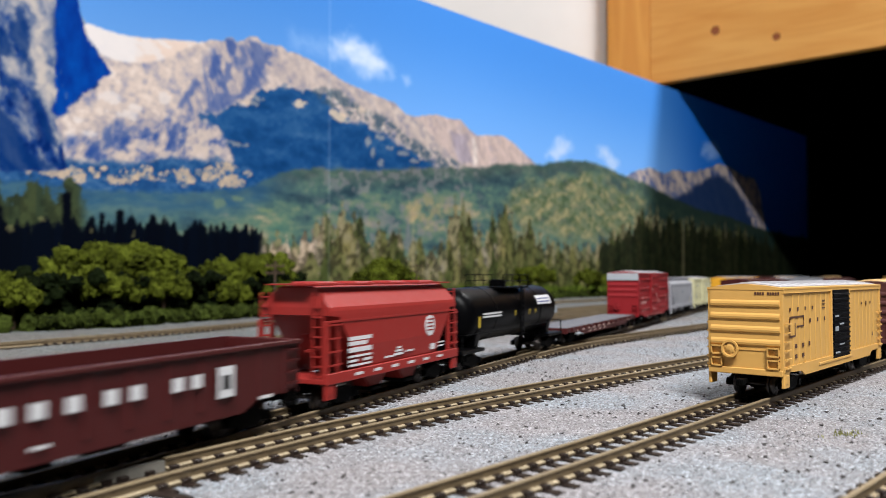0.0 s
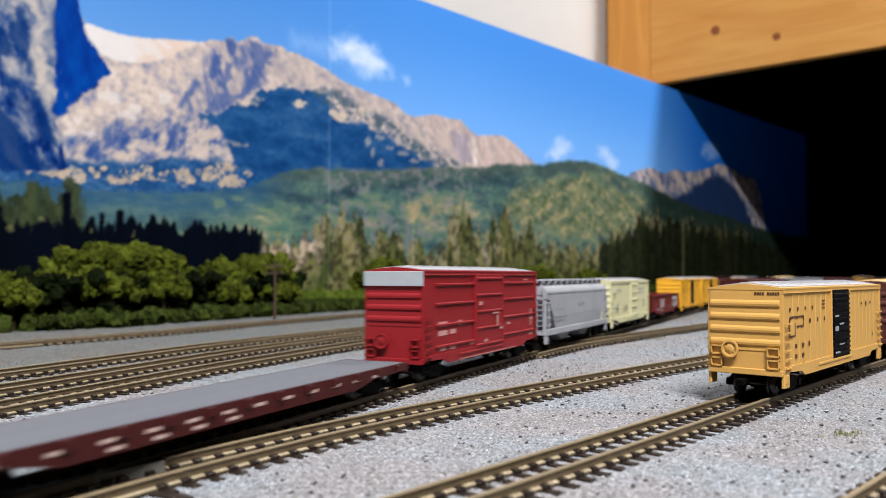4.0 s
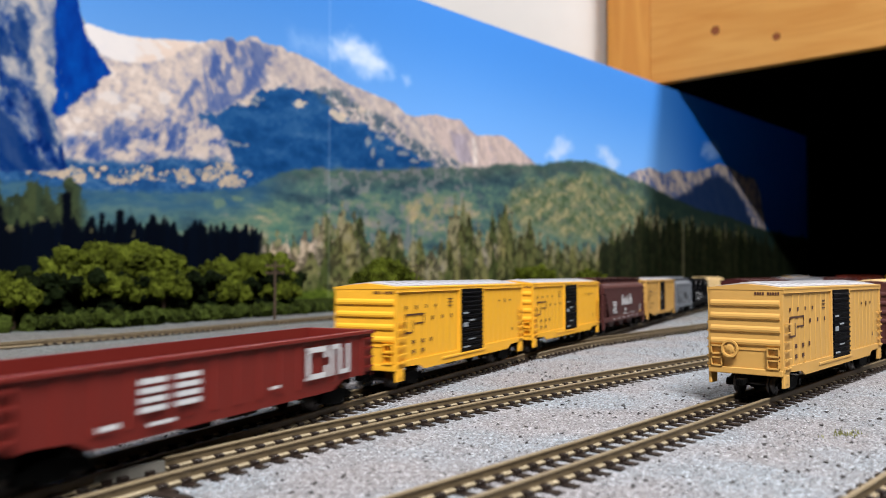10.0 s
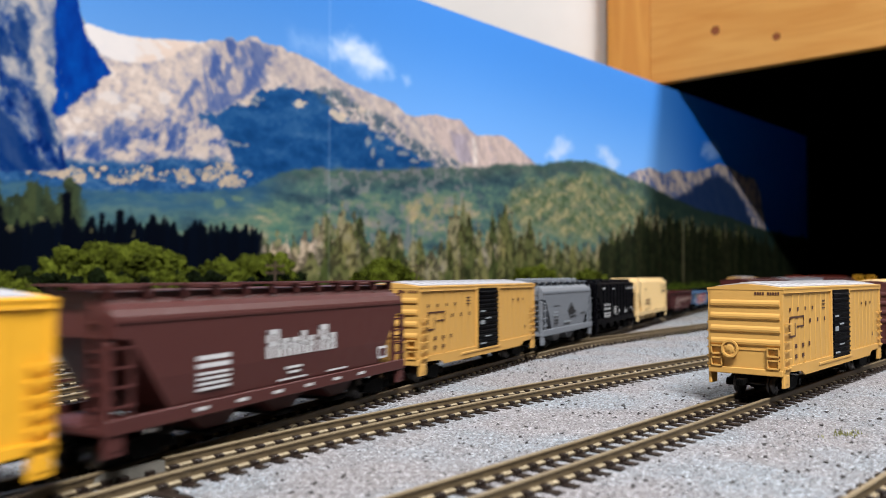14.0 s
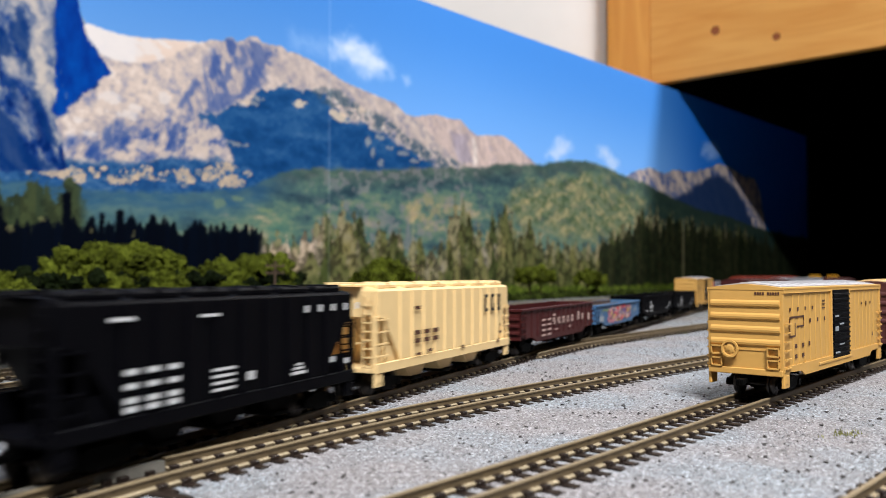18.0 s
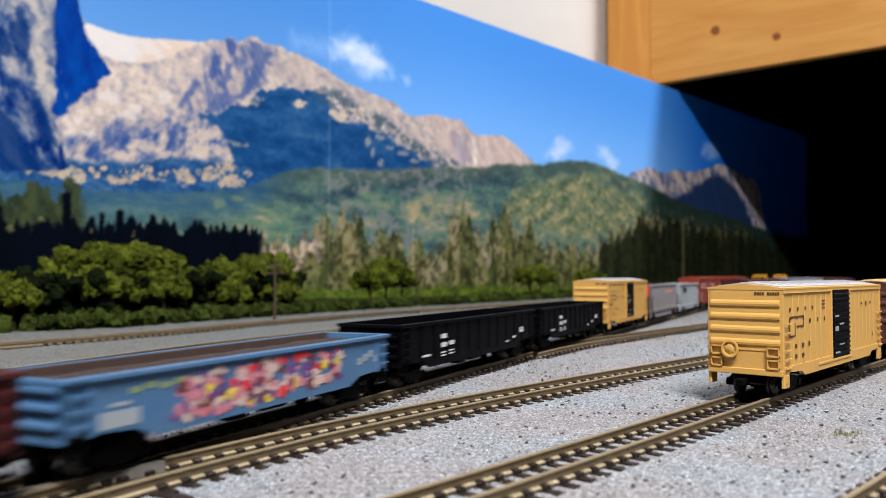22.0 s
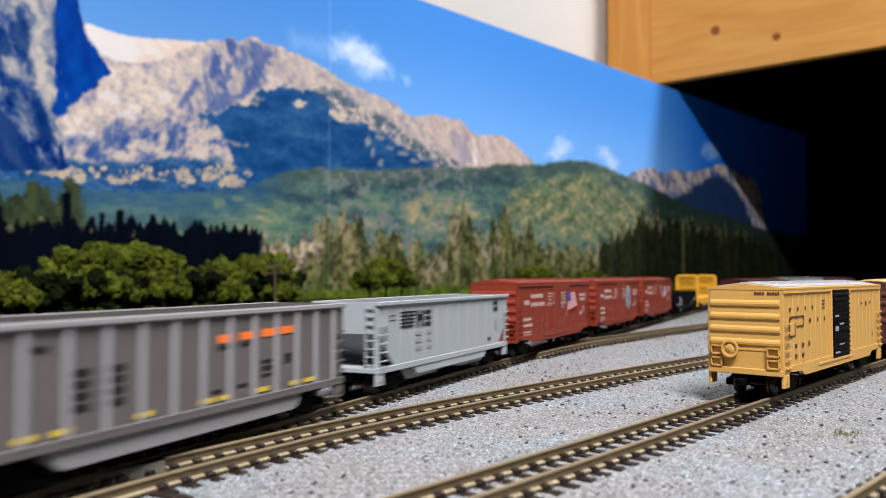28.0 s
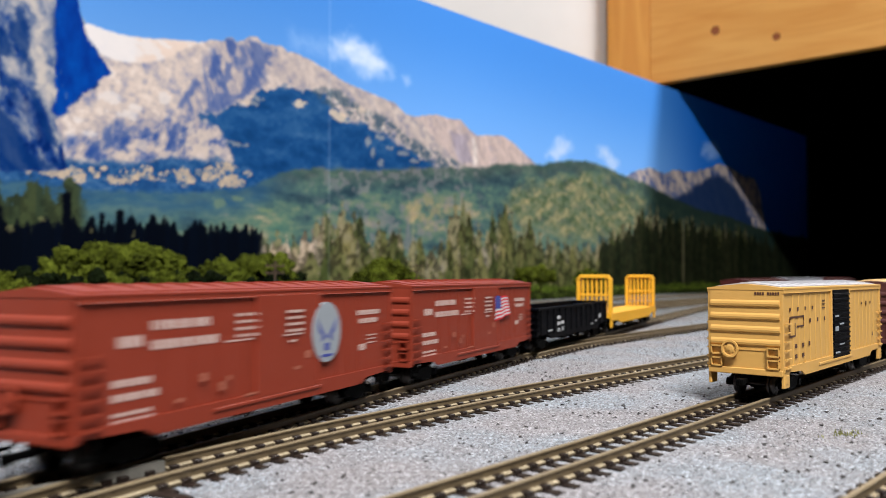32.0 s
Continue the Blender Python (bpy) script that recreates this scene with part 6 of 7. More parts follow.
def hopper_red():
    r = hopper("bright red covered hopper with white lettering", 72, M_HOPPER_RED, 0, False, 2, 27.2, wide=True)
    rng = random.Random(11)
    rects = [(-26.5, 15.4, 10.5, 0.9), (-26.5, 14.2, 8.5, 0.9), (-26.5, 12.6, 10.5, 1.1), (-26.5, 11.4, 10.5, 0.5), (-26.5, 10.3, 4, 0.6), (-20, 10.3, 4, 0.6), (-26.5, 9.3, 10.5, 0.5)]
    rects += text_bars(rng, -9.3, 9.8, 5, 0.5) + [(-4.2, 10.0, 5, 0.6), (-3.6, 10.9, 3.8, 0.5), (-2.8, 11.7, 2.2, 0.5)] + text_bars(rng, 2, 10.4, 5, 0.5) + [(17, 9.8, 3, 1.6), (22, 11.2, 4, 0.4), (22, 10.2, 4, 0.4)]
    marks(r, "lettering", rects, -9.5, M_MARK_WHITE)
    marks(r, "sill_label", [(-24 + k * 9, 7.2, 3.4, 0.7) for k in range(6)], -9.82, M_MARK_WHITE)
    bm = bmesh.new()
    extrude(bm, [(16.7 + 3.0 * math.cos(a * math.pi / 10), 16.6 + 2.9 * math.sin(a * math.pi / 10)) for a in range(20)], "y", -9.62, -9.4)
    part("round_emblem", bm, M_MARK_WHITE, r, "round white emblem")
    marks(r, "emblem_band", [(14.6, 15.2 + k * 1.0, 4.2, 0.3) for k in range(4)], -9.64, M_HOPPER_RED)
    return r


def hicube():
    r, (h, w, sill, eave, d0, d1) = boxcar("bright red tall boxcar with a white band on its end", 97, M_RED, M_ROOF_GREY, None, eave=32.0, style="ribs", end_top=M_WHITE, plate=False, door_at=(0, 23))
    marks(r, "lettering", [(-h + 10, 15.6, 6, 1.5), (-h + 10, 13.0, 6, 1.5), (-h + 18, 13.2, 4, 1.4), (-h + 24, 15.4, 2.6, 1.6), (-h + 11, 8.6, 4, 1.2), (-h + 18, 8.6, 4, 1.2), (-h + 33, 8.8, 4, 1.0),
                           (17, 13.4, 3, 0.8), (h - 14, 28.8, 4, 0.5), (h - 7.5, 14.2, 3, 0.6), (h - 8, 8.2, 3, 0.8)]
          + [(h - 7.5, 17.4 - k * 0.9, 2.6, 0.4) for k in range(7)], -9.25, M_MARK_RED_FADED)
    marks(r, "door_lettering", [(-10, 21, 2.6, 1.2), (1.5, 17.8, 5.6, 0.5), (5.2, 13.6, 1.2, 3.6), (8, 12.4, 2.4, 0.8), (-6, 9, 3, 0.8)], -10.12, M_MARK_RED_FADED)
    marks(r, "yellow_label", [(-h + 10, 7.0, 5, 0.9), (h - 6, 9.6, 2, 0.8)], -9.25, M_MARK_YELLOW)
    marks(r, "sill_stripe", [(-h + 24, 5.0, 2 * h - 48, 0.22)], -9.7, M_MARK_RED_FADED, "thin white stripe on the sill")
    return r


def cream_car():
    r, (h, w, sill, eave, d0, d1) = boxcar("pale cream ribbed boxcar with faint lettering", 96, M_CREAM, M_ROOF_GREY, None, eave=27.6, style="posts", plate=True, door_at=(6, 16))
    marks(r, "lettering", [(-h + 14 + k * 5.5, 21.4, 2.6, 1.8) for k in range(2)] + [(d1 + 4 + k * 5, 22.0, 2.2, 1.2) for k in range(4)] + [(d1 + 4 + k * 5, 20.0, 2.2, 0.9) for k in range(4)]
          + [(-h + 8, 13 - k * 1.6, 8, 0.7) for k in range(2)], -9.36, M_MARK_GREY)
    marks(r, "stencil", [(-h + 7, 20.6 - k * 1.2, 3.4, 0.5) for k in range(3)] + [(x, 13.2 - k * 1.3, 2.4, 0.6) for x in (-h + 29, -h + 34) for k in range(3)] + [(-h + 14, 14.0 - k * 2.2, 2.2, 1.0) for k in range(3)], -9.37, M_MARK_OLIVE)
    marks(r, "stencil_panel", [(h - 16, 14.2, 1.8, 1.9), (h - 16, 11.8, 1.8, 1.9)], -9.37, M_MARK_BLACK)
    return r


def cn_gondola():
    r = gondola("rust-red open gondola with a large white emblem", 102, M_RUST_RED, 17.4, posts=15)
    h = 51
    marks(r, "lettering", [(-h + 26 + c * 8, 13.4 - k * 1.5, 6, 0.9) for k in range(4) for c in range(2)] + [(-h + 60, 8.2, 3, 0.6), (h - 30, 8.4, 5, 0.6), (-h + 18, 7.4, 4, 0.8), (-h + 28, 6.6, 6, 0.6)], -10.0, M_MARK_WHITE)
    x, z = h - 29.5, 8.4
    emblem = [(x, z, 0.9, 4.8), (x, z + 4.2, 5.4, 0.9), (x, z, 5.4, 0.9), (x + 6.2, z, 0.9, 5.1), (x + 8.4, z, 0.9, 4.6), (x + 10.8, z, 0.9, 5.1), (x + 6.2, z + 4.3, 2.8, 0.8), (x + 8.6, z, 2.8, 0.8), (x + 4.6, z, 0.9, 2.0), (x + 4.6, z + 3.2, 0.9, 1.6)]
    marks(r, "emblem", [(x + (a - x) * 1.5, z + (b - z) * 1.35, c * 1.45, d * 1.3) for a, b, c, d in emblem], -10.02, M_MARK_WHITE, "white looped emblem")
    return r


def brown_hopper():
    r = hopper("dark brown covered hopper with white name and lettering", 99, M_BROWN, 0, False, 3, 27.2)
    rng = random.Random(3)
    x, word = -9.9, []
    for wd, tall in ((4.2, 5.6), (3.0, 3.6), (3.2, 3.6), (2.2, 4.8), (3.0, 3.6), (0, 0), (3.8, 5.6), (2.8, 3.6)):
        if wd:
            word += [(x, 14.3, wd * 0.34, tall), (x + wd * 0.6, 14.3, wd * 0.34, tall * 0.86), (x, 14.3 + tall - 1.0, wd * 0.94, 1.0), (x, 14.3 + tall * 0.42, wd * 0.8, 0.8)]
            x += wd + 0.35
        else:
            x += 1.0
    marks(r, "name_bar", word, -9.56, M_MARK_WHITE, "white name across the side")
    marks(r, "lettering", [(-29.5, 15.8, 8.7, 0.8), (-29.5, 14.4, 8.7, 0.8)] + [(-29.5, 13.2 - k * 0.9, 8.7, 0.45) for k in range(4)] + [(-3.5, 11.6, 5.6, 0.5), (-2.6, 10.6, 4, 0.5), (35, 10.0, 4.4, 3.0)] + text_bars(rng, -6, 9.4, 10, 0.4) + text_bars(rng, 12, 9.4, 8, 0.4), -9.5, M_MARK_WHITE)
    marks(r, "sill_label", [(-30 + k * 11, 7.2, 3.0, 0.6) for k in range(6)], -9.82, M_MARK_WHITE)
    marks(r, "data_window", [(35.6, 10.6, 3.2, 1.8)], -9.58, M_BROWN)
    return r


def grey_hopper(label, length, paint, seed, dark):
    r = hopper(label, length, paint, 0, True, 2, 26.6, tall_hatch=1.7 if dark else 1.3)
    rng = random.Random(seed)
    if dark:
        bm = bmesh.new()
        n = 22
        ring = [[bm.verts.new((3.4 + q * 3.6 * math.cos(2 * math.pi * k / n), -9.56, 15.2 + q * 3.3 * math.sin(2 * math.pi * k / n))) for q in (0.82, 1.0)] for k in range(n)]
        for k in range(n):
            bm.faces.new((ring[k][0], ring[k][1], ring[(k + 1) % n][1], ring[(k + 1) % n][0]))
        part("emblem_ring", bm, M_MARK_BLACK, r, "thin dark ring")
        marks(r, "emblem", [(-1.8, 14.6, 9.4, 1.1), (-0.6, 15.8, 7.6, 0.8), (0.8, 16.7, 5.4, 0.5), (0, 13.6, 6.4, 0.8), (7.0, 14.2, 3.4, 1.0), (6, 12.4, 4.6, 0.6)], -9.58, M_MARK_BLACK, "dark bars of the emblem")
        marks(r, "stencil", [(-22, 17.6, 9, 0.4), (-21, 13.2, 5.6, 0.9), (-21, 11.6, 5.6, 0.7), (-21, 10.4, 5.6, 0.5), (18.4, 13.0, 5.2, 0.8), (-6, 9.8, 8, 0.4)], -9.5, M_MARK_BLACK)
        marks(r, "lettering", text_bars(rng, -8, 10.4, 10, 0.6) + [(-22, 15 - k * 1.3, 6, 0.5) for k in range(2)], -9.56, M_MARK_GREY)
    else:
        marks(r, "lettering", [(-38.6, 16.4, 3.4, 0.8), (-31, 16.2, 5, 0.9)] + text_bars(rng, -37, 13.2, 16, 0.7) + text_bars(rng, -37, 11.8, 12, 0.5) + text_bars(rng, -4, 17.6, 11, 1.0) + text_bars(rng, -4, 16.8, 8, 0.5) + [(30, 12, 3, 1.6)], -9.56, M_MARK_GREY)
    return r


def black_hopper():
    r = hopper("black covered hopper with small white lettering", 83, M_BLACK, 9, False, 3, 26.4)
    marks(r, "lettering", [(-28.8 + c * 4.6, z, 2.6, 0.9) for c in range(3) for z in (15.2, 13.0, 10.8, 9.4)] + [(-8.7, 10.0 + k * 1.2, 6, 0.5) for k in range(4)] + [(1, 11, 2, 1.6), (15.3, 10.2, 5, 0.6), (16, 11.2, 3.4, 0.5), (16.8, 12.0, 2, 0.5), (-32, 23.6, 5, 0.6), (-12, 23.4, 5, 0.5)]
          + [(20 + k * 5.2, 22.8, 1.2, 1.5) for k in range(5)] + [(30, 11.4, 1.6, 1.2), (36, 10.6, 1.6, 1.2)], -10.1, M_MARK_WHITE)
    return r


def tan_hopper():
    r = hopper("tan ribbed covered hopper with dark stencil lettering", 94, M_TAN, 11, False, 3, 26.8)
    marks(r, "lettering", [(-27 + c * 5.6, 14.6 - k * 2.2, 3.6, 1.2) for k in range(2) for c in range(3)] + [(-27, 21.4, 3.4, 1.0), (-26, 9.0, 3, 0.7), (-19, 9.4, 3, 0.8), (4, 8.4, 2.2, 1.0), (36, 11, 2, 0.8), (34, 8, 1.8, 1.2)], -10.08, M_MARK_DARK)
    big = []
    for k in range(3):
        x = 23 + k * 5.6
        big += [(x, 23.4, 2.8, 1.0), (x, 19.4, 0.9, 4.6), (x, 18.8, 2.8, 1.0)] + ([(x + 1.9, 19.0, 0.9, 2.2)] if k else []) + ([(x + 1.9, 21.6, 0.9, 2.4)] if k == 2 else [])
    marks(r, "emblem", big, -10.1, M_MARK_BLACK, "three large dark stencil figures")
    return r


def name_gondola():
    r = gondola("dark maroon open gondola with widely spaced white letters", 99, M_MAROON, 18.0, posts=14)
    h = 49.5
    marks(r, "name_bar", [(-h + 36 + k * 6.4 + (3 if k > 4 else 0), 12.6, 3.0, 0.7) for k in range(7)] + [(-h + 36 + k * 6.4 + (3 if k > 4 else 0), 10.6, 0.9, 2.6) for k in range(7)] + [(-h + 38 + k * 6.4 + (3 if k > 4 else 0), 10.6, 0.9, 1.8) for k in range(7)] + [(-h + 36, 14.0, 3.4, 0.8), (-h + 71, 13.6, 3.0, 0.8)], -10.0, M_MARK_FADED, "white letter block")
    marks(r, "lettering", [(-h + 22 + c * 7, 12.6 - k * 2.0, 4.4, 0.75) for k in range(4) for c in range(2)] + [(-h + 38, 8.2, 5, 0.4), (-h + 58, 8.4, 3, 0.4), (h - 11, 10.0, 2.6, 3)], -10.0, M_MARK_FADED)
    return r


def blue_gondola():
    r = gondola("light blue open gondola covered in pink and white graffiti", 97, M_BLUE, 15.8, inside=M_LOAD, posts=2)
    bm = bmesh.new()
    grid = [[bm.verts.new((-47.5 + 95 * k / 60, y, 14.3 + 0.5 * noise.noise((k * 0.25, y * 0.3, 2)))) for y in (-8.4, -5, -2, 2, 5, 8.4)] for k in range(61)]
    for a, b in zip(grid, grid[1:]):
        for j in range(5):
            bm.faces.new((a[j], b[j], b[j + 1], a[j + 1]))
    part("scrap_load", bm, M_LOAD, r, "dark brown load filling the car")
    for e in (-1, 1):
        bm = bmesh.new()
        box(bm, -47.4, 47.4, e * 8.05 - 0.4, e * 8.05 + 0.4, 8, 15.7)
        part("inner_wall", bm, M_INNER, r, "rusty brown inner side")
    marks(r, "faint_tag", [(-36 + k * 3.2, 12.2 + 0.4 * (k % 2), 2.2, 1.0) for k in range(5)], -9.34, M_MARK_LIME, "faint yellow-green paint tag")
    marks(r, "pale_tag", [(34 + k * 2.6, 9.4 + 0.7 * (k % 3), 1.8, 1.6) for k in range(4)], -9.34, M_MARK_GREY, "pale paint tag")
    rng = random.Random(21)
    for nm, m, n in (("pink_graffiti", M_MARK_PINK, 46), ("white_graffiti", M_MARK_FADED, 46), ("red_graffiti", M_MARK_RED, 14), ("dark_graffiti", M_MARK_BROWN_, 34), ("yellow_graffiti", M_MARK_YELLOW, 12), ("purple_graffiti", M_MARK_PURPLE, 24)):
        for k in range(n):
            bm = bmesh.new()
            x, z, a = rng.uniform(-27, 27), rng.uniform(6.4, 14.0), rng.uniform(0, 3)
            q = [(x + rng.uniform(0.5, 2.0) * math.cos(a + i * 1.05), z + rng.uniform(0.4, 1.6) * math.sin(a + i * 1.05)) for i in range(6)]
            y = -9.36 - rng.uniform(0, 0.12)
            extrude(bm, q, "y", y, -9.28)
            part(nm, bm, m, r)
    marks(r, "lettering", [(-42, 7.4, 8, 2.6), (-40, 10.6, 4, 0.6)], -9.34, M_MARK_GREY)
    return r


M_MARK_LIME = mat("lime_graffiti", (120, 134, 84), 0.55, 0, 0.15, 900)
M_MARK_PURPLE = mat("purple_graffiti", (86, 52, 108), 0.55, 0, 0.15, 900)
M_MARK_BROWN_ = mat("brown_graffiti", (92, 40, 48), 0.55, 0, 0.15, 900)


def black_gondola(label, length):
    r = gondola(label, length, M_BLACK, 17.6, posts=13)
    h = length / 2
    marks(r, "lettering", [(-h + 24, 12.4, 3.6, 1.3), (-h + 24, 9.9, 3.8, 1.3), (-h + 29.5, 10.2, 3.4, 1.2), (-h + 24, 8.2, 3.4, 0.4), (-h + 24, 7.3, 3.4, 0.4), (-h + 29.5, 8.4, 3.2, 0.4), (-h + 29.5, 7.5, 3.2, 0.4), (h - 18, 11.2, 4, 0.5), (h - 18, 10.0, 4, 1.0), (h - 25, 8.4, 3, 0.7), (h - 32, 7.4, 3, 0.5), (-h + 12, 8.0, 5, 0.6)], -10.0, M_MARK_WHITE)
    return r


def coal_grey():
    r = open_hopper("grey ribbed coal hopper with orange mark and red end", 95, M_COAL_GREY, 24.2, 13, True, M_COAL_RIB, 2.0, 0.42, -1.4, M_COAL_RIB)
    h = 47.5
    marks(r, "orange_mark", [(3.8 + k * 6.2, 18.4 + 0.15 * k, 4.4, 1.5) for k in range(4)], -9.5, M_MARK_ORANGE, "orange swoosh lettering")
    marks(r, "dark_stencil", [(3.8, 17.2, 4.4, 0.8), (10, 17.4, 3, 0.7), (16.4, 13.6, 3.6, 0.6), (16.4, 12.2, 3.6, 0.8), (16.4, 11.0, 3.6, 0.5), (9, 9.8, 3.4, 0.6), (2, 9.6, 3, 0.6)] + [(x, 16.0 - k * 1.7, 4.2, 1.1) for x in (-28.6, -22) for k in range(4)] + [(-36, 20, 4.4, 0.9), (24, 13, 2.4, 1.8)], -9.48, M_MARK_BLACK)
    marks(r, "yellow_patch", [(x, 8.1, 3.6, 0.9) for x in (-37, -31, -15.5, -1, 4, 15, 26, 31)], -9.52, M_MARK_YELLOW, "yellow reflective patch")
    bm = bmesh.new()
    box(bm, -h - 0.2, -h + 0.7, -8.4, 8.4, 17.0, 24.0, 0.15)
    part("red_end", bm, M_MARK_RED, r, "red painted end panel")
    return r


def coal_white():
    r = open_hopper("white open coal hopper with black mark", 92, M_WHITE, 23.9, 12)
    h = 46
    marks(r, "emblem", [(-34, 20.6 - k * 0.95, 9 - k * 0.3, 0.5) for k in range(5)] + [(-24.6, 16.6, 1.4, 4.4), (-21.8, 16.6, 1.4, 4.4), (-23.6, 18.4, 2.4, 1.6), (-19.6, 16.6, 4.0, 1.1), (-19.6, 18.3, 4.0, 1.0), (-19.6, 19.9, 4.0, 1.1)], -9.54, M_MARK_BLACK, "black striped emblem")
    marks(r, "lettering", [(-25 + c * 6, 14.4 - k * 2.0, 3.4, 1.0) for k in range(3) for c in range(2)] + [(h - 13, 15.0 - k * 1.2, 2.6, 0.5) for k in range(3)] + [(-h + 6, 20.4, 4, 0.6), (-h + 6, 19.2, 4, 0.6)], -9.54, M_MARK_GREY)
    marks(r, "dark_stencil", [(h - 14 + c * 1.5, z, 1.1, 1.3) for c in range(3) for z in (20.6, 18.6)] + [(h - 19, 9.2, 2.4, 1.0)], -9.56, M_MARK_BLACK)
    return r


yellow_a = yellow_boxcar("bright yellow boxcar with black sliding doors and dark lettering", M_YELLOW, M_ROOF_GREY)
ochre_a = yellow_boxcar("ochre-yellow boxcar with black sliding doors and dark lettering", M_OCHRE, M_ROOF_GREY)
put(gondola_0(), 0.4, 109.4)
put(hopper_red(), 119.1, 191.6)
put(tank_car("glossy black tank car with a white sign", 103, M_TANK), 196, 300)
put(flat_car("empty flat car with dark red sills and grey deck", 134, M_MAROON), 306.4, 440.6)
put(hicube(), 450.3, 547.2)
put(grey_hopper("light grey covered hopper with rounded top", 98.5, M_GREY, 5, False), 557.7, 657.0)
put(cream_car(), 665.2, 761.4)
put(cn_gondola(), 770.6, 872.8)
put(yellow_a, 884.8, 982.4)
put(copy_thing(yellow_a, Matrix.Identity(4)), 993.9, 1090.8)
put(brown_hopper(), 1099.4, 1198.9)
put(ochre_a, 1207.7, 1304.9)
put(grey_hopper("steel grey covered hopper with a dark emblem", 73.5, M_STEEL_GREY, 6, True), 1313.0, 1386.8)
put(black_hopper(), 1395.2, 1479.5)
put(tan_hopper(), 1488.7, 1582.9)
put(name_gondola(), 1595.3, 1694.8)
put(blue_gondola(), 1701.0, 1798.8)
black_a = black_gondola("black open gondola with small white lettering", 108)
put(black_a, 1805.0, 1913.6)
put(black_gondola("black open gondola with small white lettering", 98), 1919.8, 2018.2)
put(copy_thing(ochre_a, Matrix.Identity(4)), 2028.4, 2126.0)
put(coal_grey(), 2137.4, 2232.0)
put(coal_white(), 2247.4, 2339.4)
flag_a = red_boxcar("brick-red boxcar with white lettering and a painted flag", "flag")
put(flag_a, 2349.5, 2446.7)
put(red_boxcar("brick-red boxcar with white lettering and a grey oval emblem", "disc"), 2460.0, 2557.6)
put(copy_thing(flag_a, Matrix.Identity(4)), 2569.0, 2665.8)
put(copy_thing(black_a, Matrix.Identity(4)), 2674.7, 2780.9)
put(bulkhead_flat("yellow bulkhead flat car with open end frames", 118, M_YELLOW), 2790.5, 2909.0)

# ---- standing cars ----
heading = math.degrees(math.atan2(67 - 69.6, 308 - 202))
standing = copy_thing(ochre_a, pose(*(Vector((202 + 48.5 * math.cos(radians(heading)), 69.9 + 48.5 * math.sin(radians(heading)), RT)) * MM), 0, 0, heading))
standing["label"] = "ochre-yellow boxcar standing alone on the yard track"


def parked(thing, x, y, turn, label):
    ob = copy_thing(thing, pose(x * MM, y * MM, RT * MM, 0, 0, turn))
    ob["label"] = label
    return ob


brown_box, _ = boxcar("brown boxcar parked behind the yellow boxcar", 97, M_BROWN, M_TAN, None, eave=27.6, style="flat", door_at=(0, 16))
brown_box.matrix_world = pose(0.372, 0.0647, RT * MM, 0, 0, -1.6)
maroon_box, _ = boxcar("dark red boxcar parked in the shade of the shelf", 97, M_MAROON, M_MAROON, None, eave=27.0, style="flat", door_at=(0, 16))
maroon_box.matrix_world = pose(0.585, 0.1925, RT * MM, 0, 0, 0.4)
grey_parked = hopper("grey covered hopper parked in the shade of the shelf", 97, M_GREY, 0, True, 3, 26.6)
grey_parked.matrix_world = pose(0.692, 0.1945, RT * MM, 0, 0, 0.2)
parked(maroon_box, 799, 195.8, 0, "dark red boxcar parked in the shade of the shelf")


# ---- shrubs and trees along the backdrop ----
def ico_template():
    bm = bmesh.new()
    bmesh.ops.create_icosphere(bm, subdivisions=2, radius=1)
    bm.verts.ensure_lookup_table()
    v = np.array([q.co[:] for q in bm.verts])
    f = [tuple(q.index for q in fc.verts) for fc in bm.faces]
    bm.free()
    return v, f


ICO_V, ICO_F = ico_template()


def leafy(centres, sizes, leaves, rng, flake):
    """Foam clumps at centres (mm) with loose flakes of leaf round them, as vertex and face lists in metres."""
    co, faces = [], []
    for c, s in zip(centres, sizes):
        n = len(co)
        for v in ICO_V:
            k = 1 + 0.8 * noise.noise(Vector(v * 1.7 + np.array(c) * 0.37))
            co.append(((c[0] + v[0] * s * k) * MM, (c[1] + v[1] * s * k) * MM, max(0.2, c[2] + v[2] * s * k) * MM))
        faces += [(a + n, b + n, d + n) for a, b, d in ICO_F]
        for j in range(leaves):
            q = np.array((rng.gauss(0, 1), rng.gauss(0, 1), rng.gauss(0.3, 1)))
            q /= np.linalg.norm(q)
            p = np.array(c) + q * s * rng.uniform(0.85, 1.45)
            t1 = np.array((rng.gauss(0, 1), rng.gauss(0, 1), rng.gauss(0, 1))) * flake
            t2 = np.array((rng.gauss(0, 1), rng.gauss(0, 1), rng.gauss(0, 1))) * flake
            n = len(co)
            co += [tuple((p + t1) * MM), tuple((p + t2) * MM), tuple((p - t1) * MM), tuple((p - t2) * MM)]
            faces.append((n, n + 1, n + 2, n + 3))
    return co, faces


def leaf_mesh(name, co, faces, material):
    me = bpy.data.meshes.new(name)
    me.from_pydata(co, [], faces)
    me.materials.append(material)
    return me


